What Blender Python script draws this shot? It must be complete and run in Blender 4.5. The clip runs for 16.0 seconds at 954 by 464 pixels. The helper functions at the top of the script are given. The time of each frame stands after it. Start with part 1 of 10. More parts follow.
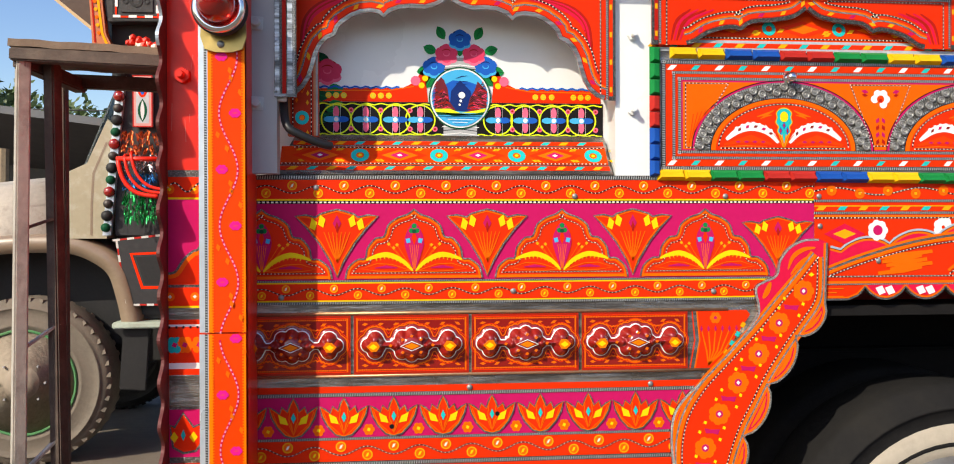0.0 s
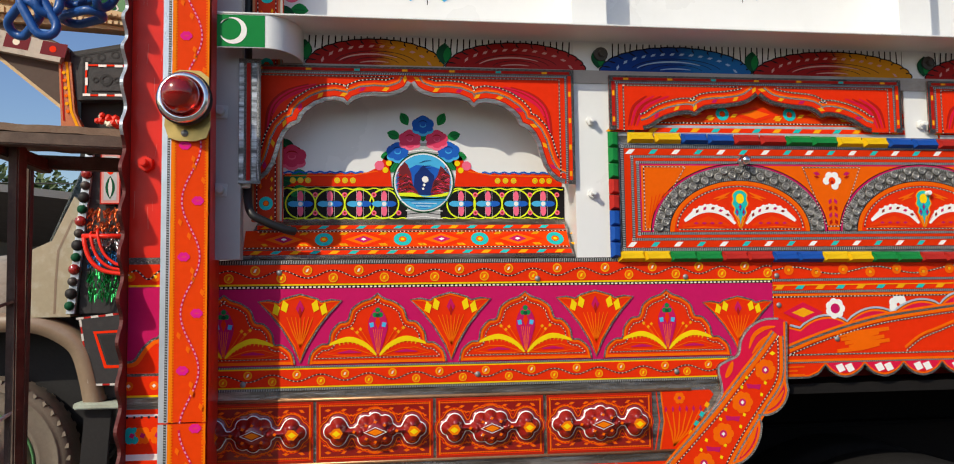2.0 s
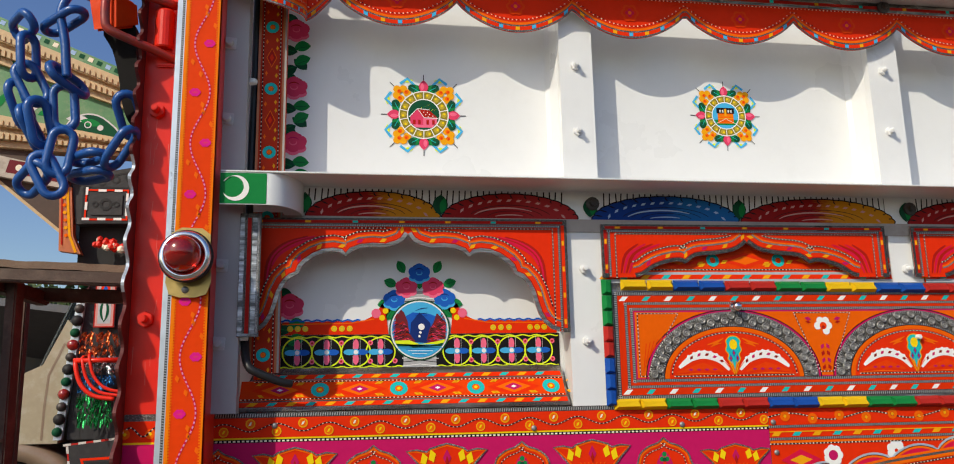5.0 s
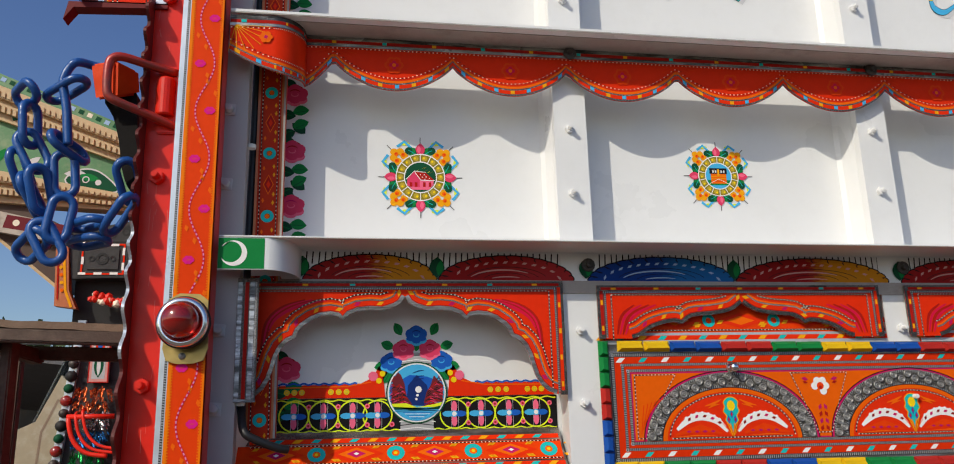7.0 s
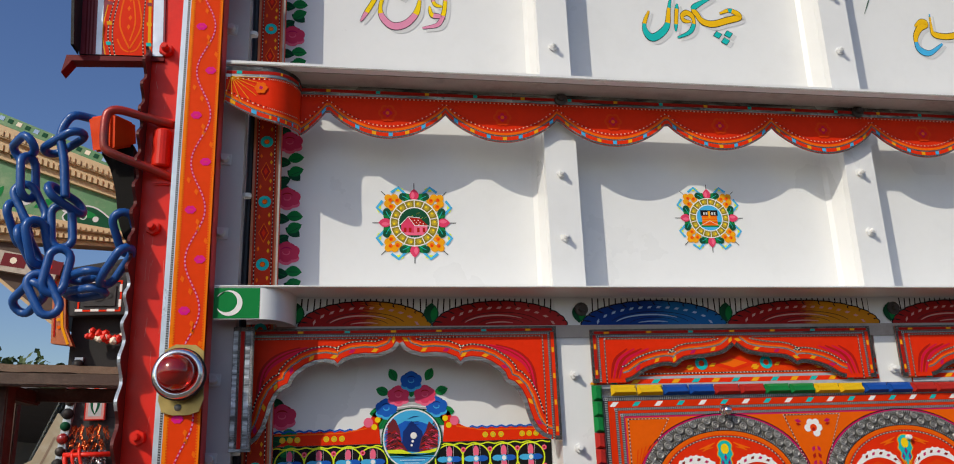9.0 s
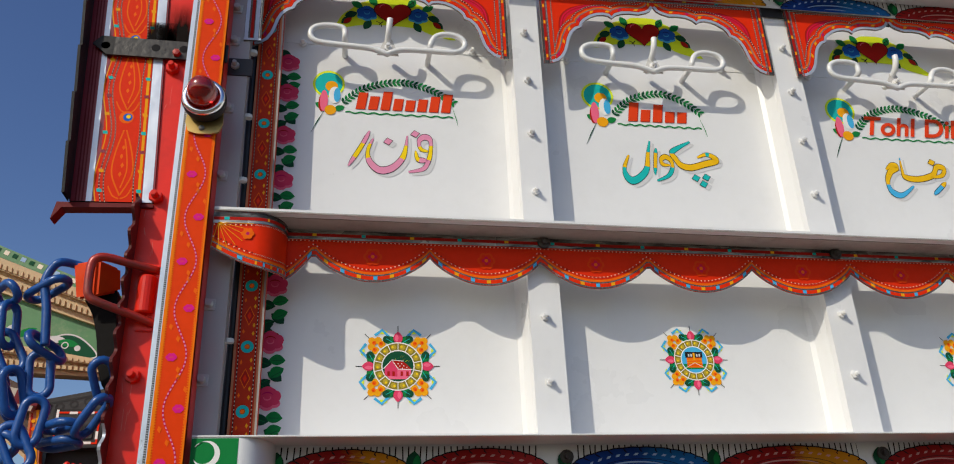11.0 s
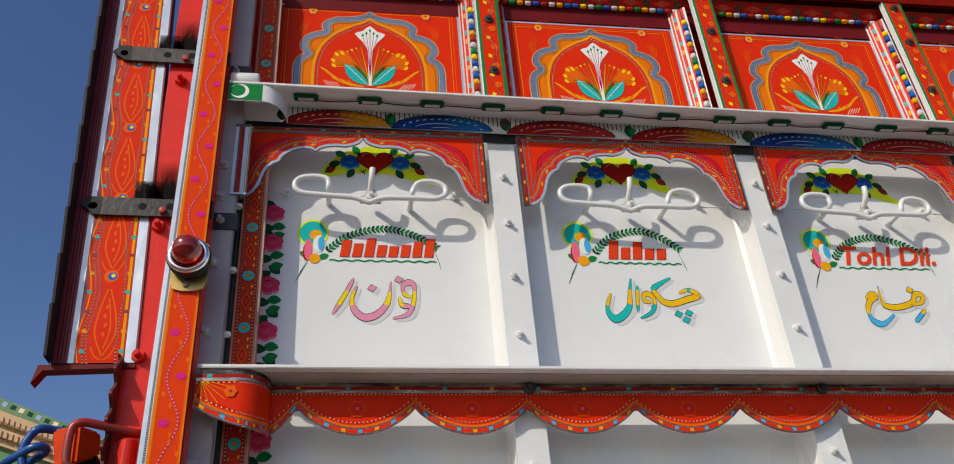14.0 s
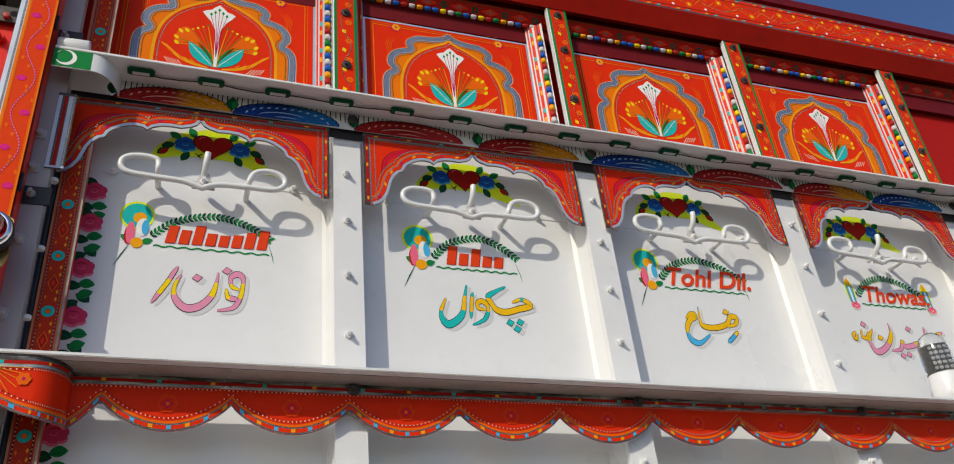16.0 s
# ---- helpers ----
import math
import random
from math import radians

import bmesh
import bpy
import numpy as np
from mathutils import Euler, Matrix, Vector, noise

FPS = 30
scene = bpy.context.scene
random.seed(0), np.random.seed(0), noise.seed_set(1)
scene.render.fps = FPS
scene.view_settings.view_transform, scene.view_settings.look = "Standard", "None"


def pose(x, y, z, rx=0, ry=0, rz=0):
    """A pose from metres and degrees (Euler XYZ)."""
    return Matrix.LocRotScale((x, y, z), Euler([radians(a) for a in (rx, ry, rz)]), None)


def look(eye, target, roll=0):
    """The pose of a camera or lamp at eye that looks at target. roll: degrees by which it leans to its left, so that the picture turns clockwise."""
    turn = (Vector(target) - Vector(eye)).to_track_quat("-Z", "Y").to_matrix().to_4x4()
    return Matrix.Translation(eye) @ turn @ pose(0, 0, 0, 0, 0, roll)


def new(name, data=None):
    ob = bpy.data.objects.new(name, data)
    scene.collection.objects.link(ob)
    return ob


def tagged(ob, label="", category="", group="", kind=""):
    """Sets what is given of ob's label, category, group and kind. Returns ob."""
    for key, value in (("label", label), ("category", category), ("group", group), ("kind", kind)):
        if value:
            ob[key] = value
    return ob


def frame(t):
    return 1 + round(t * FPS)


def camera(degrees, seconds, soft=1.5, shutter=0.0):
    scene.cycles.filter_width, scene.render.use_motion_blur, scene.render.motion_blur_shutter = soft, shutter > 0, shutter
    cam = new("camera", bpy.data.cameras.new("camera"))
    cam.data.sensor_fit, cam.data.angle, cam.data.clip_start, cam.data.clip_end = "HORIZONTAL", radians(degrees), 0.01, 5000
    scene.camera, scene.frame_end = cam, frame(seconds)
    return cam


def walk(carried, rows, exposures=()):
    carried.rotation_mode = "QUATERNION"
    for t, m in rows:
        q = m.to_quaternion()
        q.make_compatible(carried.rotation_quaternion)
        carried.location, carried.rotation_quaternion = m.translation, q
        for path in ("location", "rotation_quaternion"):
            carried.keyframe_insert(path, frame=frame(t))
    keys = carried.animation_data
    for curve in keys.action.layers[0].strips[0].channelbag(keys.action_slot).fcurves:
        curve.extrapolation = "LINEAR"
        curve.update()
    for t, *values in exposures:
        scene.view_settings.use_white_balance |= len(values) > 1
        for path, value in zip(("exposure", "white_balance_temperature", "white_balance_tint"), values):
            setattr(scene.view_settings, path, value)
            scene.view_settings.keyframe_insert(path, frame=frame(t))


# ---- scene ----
cam = camera(59.6, 16.0, soft=1.05)
PATH = [
    (0, (0.121, 0.017, 1.546), (0.299, 2.009, 1.534), -0.2),
    (0.5, (0.136, 0.013, 1.55), (0.323, 2.004, 1.56), -0.4),
    (1, (0.142, 0.013, 1.559), (0.388, 1.998, 1.6), -0.6),
    (1.5, (0.144, 0.005, 1.573), (0.391, 1.989, 1.635), -0.8),
    (2, (0.147, -0.004, 1.588), (0.389, 1.976, 1.737), -0.8),
    (2.5, (0.142, -0.009, 1.61), (0.387, 1.968, 1.781), -0.7),
    (3, (0.143, -0.015, 1.618), (0.392, 1.961, 1.809), -0.8),
    (3.5, (0.145, -0.021, 1.638), (0.395, 1.947, 1.893), -0.9),
    (4, (0.143, -0.027, 1.66), (0.395, 1.936, 1.944), -1.0),
    (4.5, (0.143, -0.031, 1.672), (0.394, 1.923, 2.016), -1.1),
    (4.7, (0.136, -0.039, 1.691), (0.392, 1.91, 2.057), -1.1),
    (6.8, (0.136, -0.082, 1.766), (0.398, 1.846, 2.23), -1.3),
    (7, (0.132, -0.077, 1.763), (0.399, 1.843, 2.255), -1.5),
    (7.5, (0.136, -0.085, 1.77), (0.404, 1.826, 2.298), -1.7),
    (8, (0.132, -0.096, 1.783), (0.401, 1.814, 2.315), -2.0),
    (10.3, (0.156, -0.137, 1.863), (0.44, 1.722, 2.544), -2.1),
    (10.5, (0.149, -0.138, 1.868), (0.439, 1.705, 2.588), -2.2),
    (11, (0.154, -0.16, 1.895), (0.448, 1.647, 2.701), -2.4),
    (11.5, (0.156, -0.168, 1.906), (0.456, 1.629, 2.732), -2.6),
    (12, (0.16, -0.18, 1.923), (0.459, 1.595, 2.794), -2.8),
    (12.5, (0.154, -0.192, 1.936), (0.452, 1.55, 2.873), -3.4),
    (13, (0.143, -0.211, 1.961), (0.447, 1.497, 2.956), -3.9),
    (13.5, (0.157, -0.231, 1.978), (0.462, 1.453, 3.013), -4.6),
    (14, (0.173, -0.232, 1.979), (0.484, 1.445, 3.022), -4.7),
    (14.5, (0.191, -0.226, 1.978), (0.533, 1.438, 3.033), -3.9),
    (15, (0.213, -0.223, 1.984), (0.724, 1.409, 3.022), -5.2),
    (15.5, (0.238, -0.229, 1.98), (0.847, 1.377, 3.006), -6.2),
    (16, (0.254, -0.222, 1.977), (0.888, 1.374, 3.002), -6.3),
]
walk(cam, [(t, look(eye, target, roll)) for t, eye, target, roll in PATH],
     exposures=[(0, .56, 7150, 5), (1, .38, 7150, 5), (1.6, .17, 7150, 5), (2.5, -.05, 7100, 5), (4.7, -.07, 7050, 5), (7, -.24, 6900, 6), (8.2, -.28, 6850, 6), (11, -.33, 6850, 6), (13, -.33, 6850, 6), (14, -.32, 6850, 6), (16, -.34, 6850, 6)])

# ---- light ----
SUN = Vector((-1.0, -1.0, 1.02)).normalized()
world = bpy.data.worlds.new("sky")
scene.world = world
world.use_nodes = True
wn = world.node_tree.nodes
sky = wn.new("ShaderNodeTexSky")
sky.sky_type = "NISHITA"
sky.sun_disc = False
sky.sun_elevation = math.asin(SUN.z)
sky.sun_rotation = math.atan2(SUN.x, SUN.y)
sky.air_density = 1.0
sky.dust_density = 1.2
sky.ozone_density = 2.0
rich = wn.new("ShaderNodeHueSaturation")
rich.inputs["Hue"].default_value = 0.516
rich.inputs["Saturation"].default_value = 1.22
world.node_tree.links.new(sky.outputs[0], rich.inputs["Color"])
world.node_tree.links.new(rich.outputs[0], wn["Background"].inputs[0])
wn["Background"].inputs[1].default_value = 0.143
sun = new("sun", bpy.data.lights.new("sun", "SUN"))
sun.data.energy = 3.3
sun.data.angle = radians(0.55)
sun.data.color = (1.0, 0.94, 0.85)
sun.matrix_world = look(SUN * 30, (0, 0, 0))

# ---- materials ----
MATS = {}


def material(name, rgb, rough=0.45, metal=0.0, vary=0.12, grain=60.0, bump=0.15, bump_scale=25.0, coat=0.0, dirt=0.0, dirt_rgb=(0.2, 0.15, 0.1), spec=0.5):
    """Painted or printed surface: colour with fine and coarse variation, uneven gloss and slight relief."""
    m = bpy.data.materials.new(name)
    m.use_nodes = True
    t = m.node_tree
    n, l = t.nodes, t.links
    b = n["Principled BSDF"]
    geo = n.new("ShaderNodeNewGeometry")
    fine, wide = n.new("ShaderNodeTexNoise"), n.new("ShaderNodeTexNoise")
    fine.inputs["Scale"].default_value, fine.inputs["Detail"].default_value = grain, 4
    wide.inputs["Scale"].default_value, wide.inputs["Detail"].default_value = 3.1, 5
    for x in (fine, wide):
        l.new(geo.outputs["Position"], x.inputs["Vector"])
    mix = n.new("ShaderNodeMix")
    mix.data_type = "RGBA"
    lo = [c * (1 - vary) for c in rgb]
    hi = [min(1, c * (1 + vary) + vary * 0.02) for c in rgb]
    mix.inputs[6].default_value, mix.inputs[7].default_value = (*lo, 1), (*hi, 1)
    add = n.new("ShaderNodeMath")
    add.operation = "MULTIPLY_ADD"
    add.inputs[1].default_value, add.inputs[2].default_value = 0.5, 0.0
    l.new(fine.outputs[0], add.inputs[0])
    half = n.new("ShaderNodeMath")
    half.operation = "MULTIPLY_ADD"
    half.inputs[1].default_value = 0.5
    l.new(wide.outputs[0], half.inputs[0])
    l.new(add.outputs[0], half.inputs[2])
    l.new(half.outputs[0], mix.inputs[0])
    colour = mix.outputs[2]
    if dirt:
        spots, ramp, mix2 = n.new("ShaderNodeTexNoise"), n.new("ShaderNodeValToRGB"), n.new("ShaderNodeMix")
        mix2.data_type = "RGBA"
        spots.inputs["Scale"].default_value, spots.inputs["Detail"].default_value, spots.inputs["Roughness"].default_value = 7.0, 8, 0.7
        l.new(geo.outputs["Position"], spots.inputs["Vector"])
        l.new(spots.outputs[0], ramp.inputs[0])
        ramp.color_ramp.elements[0].position, ramp.color_ramp.elements[1].position = 0.5, 0.78
        ramp.color_ramp.elements[0].color, ramp.color_ramp.elements[1].color = (0, 0, 0, 1), (dirt, dirt, dirt, 1)
        l.new(ramp.outputs[0], mix2.inputs[0])
        l.new(colour, mix2.inputs[6])
        mix2.inputs[7].default_value = (*dirt_rgb, 1)
        colour = mix2.outputs[2]
    l.new(colour, b.inputs["Base Color"])
    rr = n.new("ShaderNodeMapRange")
    rr.inputs["To Min"].default_value, rr.inputs["To Max"].default_value = max(0.03, rough - 0.12), min(1, rough + 0.14)
    l.new(wide.outputs[0], rr.inputs[0])
    l.new(rr.outputs[0], b.inputs["Roughness"])
    b.inputs["Metallic"].default_value = metal
    b.inputs["Specular IOR Level"].default_value = spec
    b.inputs["Coat Weight"].default_value = coat
    b.inputs["Coat Roughness"].default_value = 0.15
    if bump:
        relief, bn = n.new("ShaderNodeTexNoise"), n.new("ShaderNodeBump")
        relief.inputs["Scale"].default_value, relief.inputs["Detail"].default_value = bump_scale, 3
        l.new(geo.outputs["Position"], relief.inputs["Vector"])
        bn.inputs["Strength"].default_value, bn.inputs["Distance"].default_value = bump, 0.004
        l.new(relief.outputs[0], bn.inputs["Height"])
        l.new(bn.outputs[0], b.inputs["Normal"])
    MATS[name] = m
    return m


def foil(name, light, dark, scale):
    """Knurled metal tape: fine ridges pressed into foil."""
    m = material(name, light, 0.3, 0.45, 0.2, 90, 0)
    t = m.node_tree
    n, l = t.nodes, t.links
    b = n["Principled BSDF"]
    geo = n.new("ShaderNodeNewGeometry")
    cells, wave = n.new("ShaderNodeTexVoronoi"), n.new("ShaderNodeMapRange")
    cells.inputs["Scale"].default_value, cells.inputs["Randomness"].default_value = scale, 0.35
    l.new(geo.outputs["Position"], cells.inputs["Vector"])
    l.new(cells.outputs["Distance"], wave.inputs[0])
    wave.inputs["From Min"].default_value, wave.inputs["From Max"].default_value = 0.25, 0.55
    wave.inputs["To Min"].default_value, wave.inputs["To Max"].default_value = 1.0, 0.0
    old = b.inputs["Base Color"].links[0].from_socket
    mix = n.new("ShaderNodeMix")
    mix.data_type = "RGBA"
    l.new(wave.outputs[0], mix.inputs[0])
    mix.inputs[6].default_value = (*dark, 1)
    l.new(old, mix.inputs[7])
    l.new(mix.outputs[2], b.inputs["Base Color"])
    bn = n.new("ShaderNodeBump")
    bn.inputs["Strength"].default_value, bn.inputs["Distance"].default_value = 0.6, 0.002
    l.new(wave.outputs[0], bn.inputs["Height"])
    l.new(bn.outputs[0], b.inputs["Normal"])
    return m


def crinkled(name, light, dark, metal):
    """Foil tape rubbed over a sheet: long creases along the band, tarnished in streaks."""
    m = material(name, light, 0.26, metal, 0.25, 60, 0)
    t = m.node_tree
    n, l = t.nodes, t.links
    b = n["Principled BSDF"]
    geo, scale, crease, streak, ramp, mix, bn = (n.new(k) for k in ("ShaderNodeNewGeometry", "ShaderNodeMapping", "ShaderNodeTexNoise", "ShaderNodeTexNoise", "ShaderNodeValToRGB", "ShaderNodeMix", "ShaderNodeBump"))
    scale.inputs["Scale"].default_value = (9, 9, 75)
    l.new(geo.outputs["Position"], scale.inputs[0])
    crease.inputs["Scale"].default_value, crease.inputs["Detail"].default_value, crease.inputs["Roughness"].default_value = 1.0, 5, 0.65
    streak.inputs["Scale"].default_value, streak.inputs["Detail"].default_value, streak.inputs["Roughness"].default_value = 0.6, 6, 0.7
    l.new(scale.outputs[0], crease.inputs["Vector"])
    l.new(scale.outputs[0], streak.inputs["Vector"])
    l.new(streak.outputs[0], ramp.inputs[0])
    ramp.color_ramp.elements[0].position, ramp.color_ramp.elements[1].position = 0.42, 0.62
    mix.data_type = "RGBA"
    l.new(ramp.outputs[0], mix.inputs[0])
    mix.inputs[6].default_value = (*dark, 1)
    l.new(b.inputs["Base Color"].links[0].from_socket, mix.inputs[7])
    l.new(mix.outputs[2], b.inputs["Base Color"])
    bn.inputs["Strength"].default_value, bn.inputs["Distance"].default_value = 0.9, 0.004
    l.new(crease.outputs[0], bn.inputs["Height"])
    l.new(bn.outputs[0], b.inputs["Normal"])
    return m


VIN = dict(rough=0.42, vary=0.13, spec=0.07, bump=0.22, bump_scale=14)
material("foil_grey", (0.42, 0.43, 0.45), 0.4, 0.0, 0.3, 60, 0.8, 40, 0.2, 0.5, (0.08, 0.08, 0.085))
material("box_red", (0.68, 0.03, 0.003), **VIN)
material("red", (0.77, 0.029, 0.004), **VIN)
material("orange", (0.86, 0.135, 0.004), **VIN)
material("deep_red", (0.42, 0.012, 0.007), **VIN)
material("magenta", (0.54, 0.009, 0.112), **VIN)
material("red_magenta", (0.68, 0.009, 0.055), **VIN)
material("rose_pink", (0.72, 0.05, 0.13), **VIN)
material("pink", (0.85, 0.14, 0.25), **VIN)
material("mauve", (0.74, 0.27, 0.42), **VIN)
material("yellow", (0.9, 0.62, 0.012), **VIN)
material("lime", (0.72, 0.85, 0.03), **VIN)
material("gold", (0.85, 0.36, 0.01), **VIN)
material("olive", (0.26, 0.2, 0.02), **VIN)
material("brass_ink", (0.5, 0.36, 0.04), **VIN)
material("teal", (0.01, 0.46, 0.44), **VIN)
material("sky_blue", (0.06, 0.42, 0.74), **VIN)
material("blue", (0.012, 0.11, 0.5), **VIN)
material("jamb_red", (0.5, 0.03, 0.008), **VIN)
material("rib_silver", (0.44, 0.44, 0.43), 0.35, 0.3, 0.35, 40, 0.2, 40)
material("rib_dark", (0.035, 0.032, 0.03), 0.5, 0.2, 0.4, 40, 0.2, 40)
material("copper_foil", (0.5, 0.27, 0.14), 0.35, 0.6, 0.35, 40, 0.6, 30, 0, 0.6, (0.2, 0.12, 0.07))
material("pale_green", (0.42, 0.48, 0.4), 0.6, 0.0, 0.2, 30, 0.3, 30, 0, 0.6, (0.2, 0.18, 0.14))
material("bead_red", (0.44, 0.025, 0.02), **VIN)
material("ochre", (0.84, 0.48, 0.012), **VIN)
material("bead_yellow", (0.76, 0.47, 0.015), **VIN)
material("bead_blue", (0.01, 0.075, 0.36), **VIN)
material("arch_foil", (0.46, 0.51, 0.59), 0.35, 0.3, 0.2, 60, 0.6, 30, 0, 0.3, (0.2, 0.2, 0.22))
material("gate_maroon", (0.26, 0.012, 0.022), 0.4, 0.0, 0.2, 30, 0.4, 14, 0.1, 0.3, (0.1, 0.02, 0.02))
material("neck_grey", (0.42, 0.42, 0.43), **VIN)
material("blush", (0.62, 0.3, 0.28), **VIN)
material("pale_blue", (0.34, 0.5, 0.72), **VIN)
material("navy", (0.01, 0.03, 0.16), **VIN)
material("green", (0.008, 0.21, 0.05), **VIN)
material("dark_green", (0.008, 0.075, 0.035), **VIN)
material("cream", (0.85, 0.78, 0.62), **VIN)
material("white_ink", (0.85, 0.84, 0.82), **VIN)
material("shade_ink", (0.62, 0.62, 0.63), **VIN)
material("black_ink", (0.012, 0.011, 0.012), **VIN)
material("maroon", (0.27, 0.009, 0.006), 0.14, 0.0, 0.15, 40, 0.12, 30, 0.9)
material("maroon_plate", (0.4, 0.016, 0.004), 0.2, 0.0, 0.15, 40, 0.3, 25, 0.4)
material("white_paint", (0.79, 0.79, 0.79), 0.3, 0.0, 0.03, 30, 0.12, 5, 0.25, 0.12, (0.5, 0.48, 0.45))
material("rear_maroon", (0.15, 0.02, 0.015), 0.5, 0.0, 0.25, 30, 0.4, 14, 0.0, 0.4, (0.06, 0.025, 0.02), spec=0.3)
material("worn_white", (0.6, 0.58, 0.55), 0.45, 0.0, 0.15, 40, 0.4, 30, 0.0, 0.7, (0.2, 0.15, 0.12))
material("pale_grey", (0.5, 0.5, 0.5), 0.4, 0.0, 0.12, 30, 0.2, 20, 0.1, 0.5, (0.22, 0.2, 0.19))
material("grey_paint", (0.4, 0.395, 0.395), 0.4, 0.0, 0.06, 30, 0.1, 8, 0.1, 0.2, (0.25, 0.24, 0.23))
material("red_paint", (0.76, 0.024, 0.011), 0.34, 0.0, 0.14, 22, 0.3, 9, 0.12, 0.35, (0.3, 0.012, 0.01), spec=0.25)
material("box_orange", (0.8, 0.115, 0.003), **VIN)
material("strip_red", (0.78, 0.05, 0.003), **VIN)
material("worn_red", (0.4, 0.025, 0.014), 0.4, 0.1, 0.25, 40, 0.5, 30, 0.1, 0.95, (0.11, 0.055, 0.04))
material("taped_red", (0.8, 0.06, 0.006), 0.45, 0.0, 0.2, 30, 0.7, 18, 0.0, 0.4, (0.5, 0.03, 0.01), spec=0.1)
# White paint with the shade beneath a ledge put into its colour.
material("shaded_white", (0.4, 0.36, 0.33), 0.5, 0.0, 0.2, 30, 0.3, 20, 0, 0.7, (0.14, 0.1, 0.08))
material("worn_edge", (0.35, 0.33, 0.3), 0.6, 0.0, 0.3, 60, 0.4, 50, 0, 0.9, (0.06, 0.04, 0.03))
material("scratch", (0.75, 0.2, 0.16), 0.5)
material("dark_red_paint", (0.15, 0.004, 0.006), 0.5, 0.0, 0.2, 22, 0.2, 12, 0.0, 0.3, (0.03, 0.006, 0.006), spec=0.2)
material("maroon_steel", (0.12, 0.02, 0.018), 0.55, 0.2, 0.3, 40, 0.4, 40, 0, 0.5, (0.08, 0.04, 0.025))
material("chain_paint", (0.006, 0.075, 0.3), 0.35, 0.0, 0.2, 50, 0.4, 60, 0.1, 0.3, (0.05, 0.06, 0.1))
material("chrome", (0.82, 0.83, 0.85), 0.16, 1.0, 0.05, 40, 0.05)
material("white_foil", (0.93, 0.94, 0.95), 0.2, 0.0, 0.06, 60, 0.5, 30, 0.4, 0.25, (0.45, 0.46, 0.48))
crinkled("scuffed_foil", (0.45, 0.44, 0.42), (0.05, 0.045, 0.04), 0.6)
material("silver_tape", (0.66, 0.71, 0.77), 0.3, 0.5, 0.12, 60, 0.6, 22, 0, 0.25, (0.26, 0.27, 0.3))
crinkled("scuffed_silver", (0.66, 0.69, 0.72), (0.1, 0.1, 0.1), 0.5)
crinkled("dull_tape", (0.46, 0.42, 0.37), (0.17, 0.145, 0.12), 0.8)
material("amber", (0.86, 0.19, 0.004), **VIN)
material("hot_pink", (0.74, 0.012, 0.24), **VIN)
material("rope_blue", (0.24, 0.3, 0.42), 0.4, 0.3, 0.25, 60, 0.8, 60, 0.1, 0.4, (0.14, 0.15, 0.18))
material("pewter", (0.29, 0.28, 0.265), 0.32, 0.55, 0.3, 60, 0.5, 60, 0.1, 0.6, (0.07, 0.065, 0.06))
material("brass", (0.62, 0.42, 0.14), 0.35, 0.9, 0.2, 40, 0.3, 40, 0, 0.4, (0.2, 0.12, 0.05))
material("sooty_steel", (0.035, 0.031, 0.029), 0.45, 0.3, 0.4, 60, 0.5, 50, 0, 0.8, (0.012, 0.01, 0.009))
material("dark_steel", (0.07, 0.06, 0.055), 0.5, 0.5, 0.35, 60, 0.4, 50, 0, 0.7, (0.022, 0.017, 0.014))
material("tree_maroon", (0.16, 0.022, 0.03), **VIN)
material("blocker_plaster", (0.3, 0.26, 0.21), 0.9, 0.0, 0.2, 8, 0.4, 6, 0, 0.5, (0.2, 0.17, 0.13))
material("steel", (0.33, 0.32, 0.31), 0.5, 0.7, 0.25, 60, 0.3, 50, 0, 0.5, (0.12, 0.08, 0.05))
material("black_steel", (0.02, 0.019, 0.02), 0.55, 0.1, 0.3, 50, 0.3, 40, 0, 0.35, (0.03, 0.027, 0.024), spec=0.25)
material("rubber", (0.018, 0.017, 0.017), 0.8, 0.0, 0.25, 50, 0.5, 60, 0, 0.5, (0.1, 0.085, 0.065))
material("sidewall_dust", (0.5, 0.43, 0.34), 0.9, 0.0, 0.25, 40, 0.7, 30, 0, 0.5, (0.25, 0.2, 0.16))
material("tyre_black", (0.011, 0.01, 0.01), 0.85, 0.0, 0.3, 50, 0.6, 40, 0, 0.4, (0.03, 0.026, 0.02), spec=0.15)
# Blacker than grime to carry the well's shade; plain black on the latch tongue.
material("shade_black", (0.007, 0.006, 0.006), 0.8, 0.0, 0.3, 50, 0.3, 40, 0, 0.4, (0.015, 0.012, 0.01), spec=0.15)
material("tyre_dust", (0.16, 0.13, 0.1), 0.9, 0.0, 0.3, 40, 0.5, 50, 0, 0.7, (0.055, 0.05, 0.045))
material("bracket_wood", (0.5, 0.13, 0.03), 0.4, 0.0, 0.4, 30, 0.5, 30, 0.1, 0.5, (0.2, 0.05, 0.02))
material("soffit_wood", (0.07, 0.04, 0.028), 0.7, 0.0, 0.3, 30, 0.4, 40)
material("cable", (0.012, 0.012, 0.013), 0.45, 0.0, 0.2, 50, 0.1)
material("tape_white", (0.7, 0.7, 0.68), 0.6)
foil("zip", (0.34, 0.335, 0.33), (0.095, 0.088, 0.08), 300)
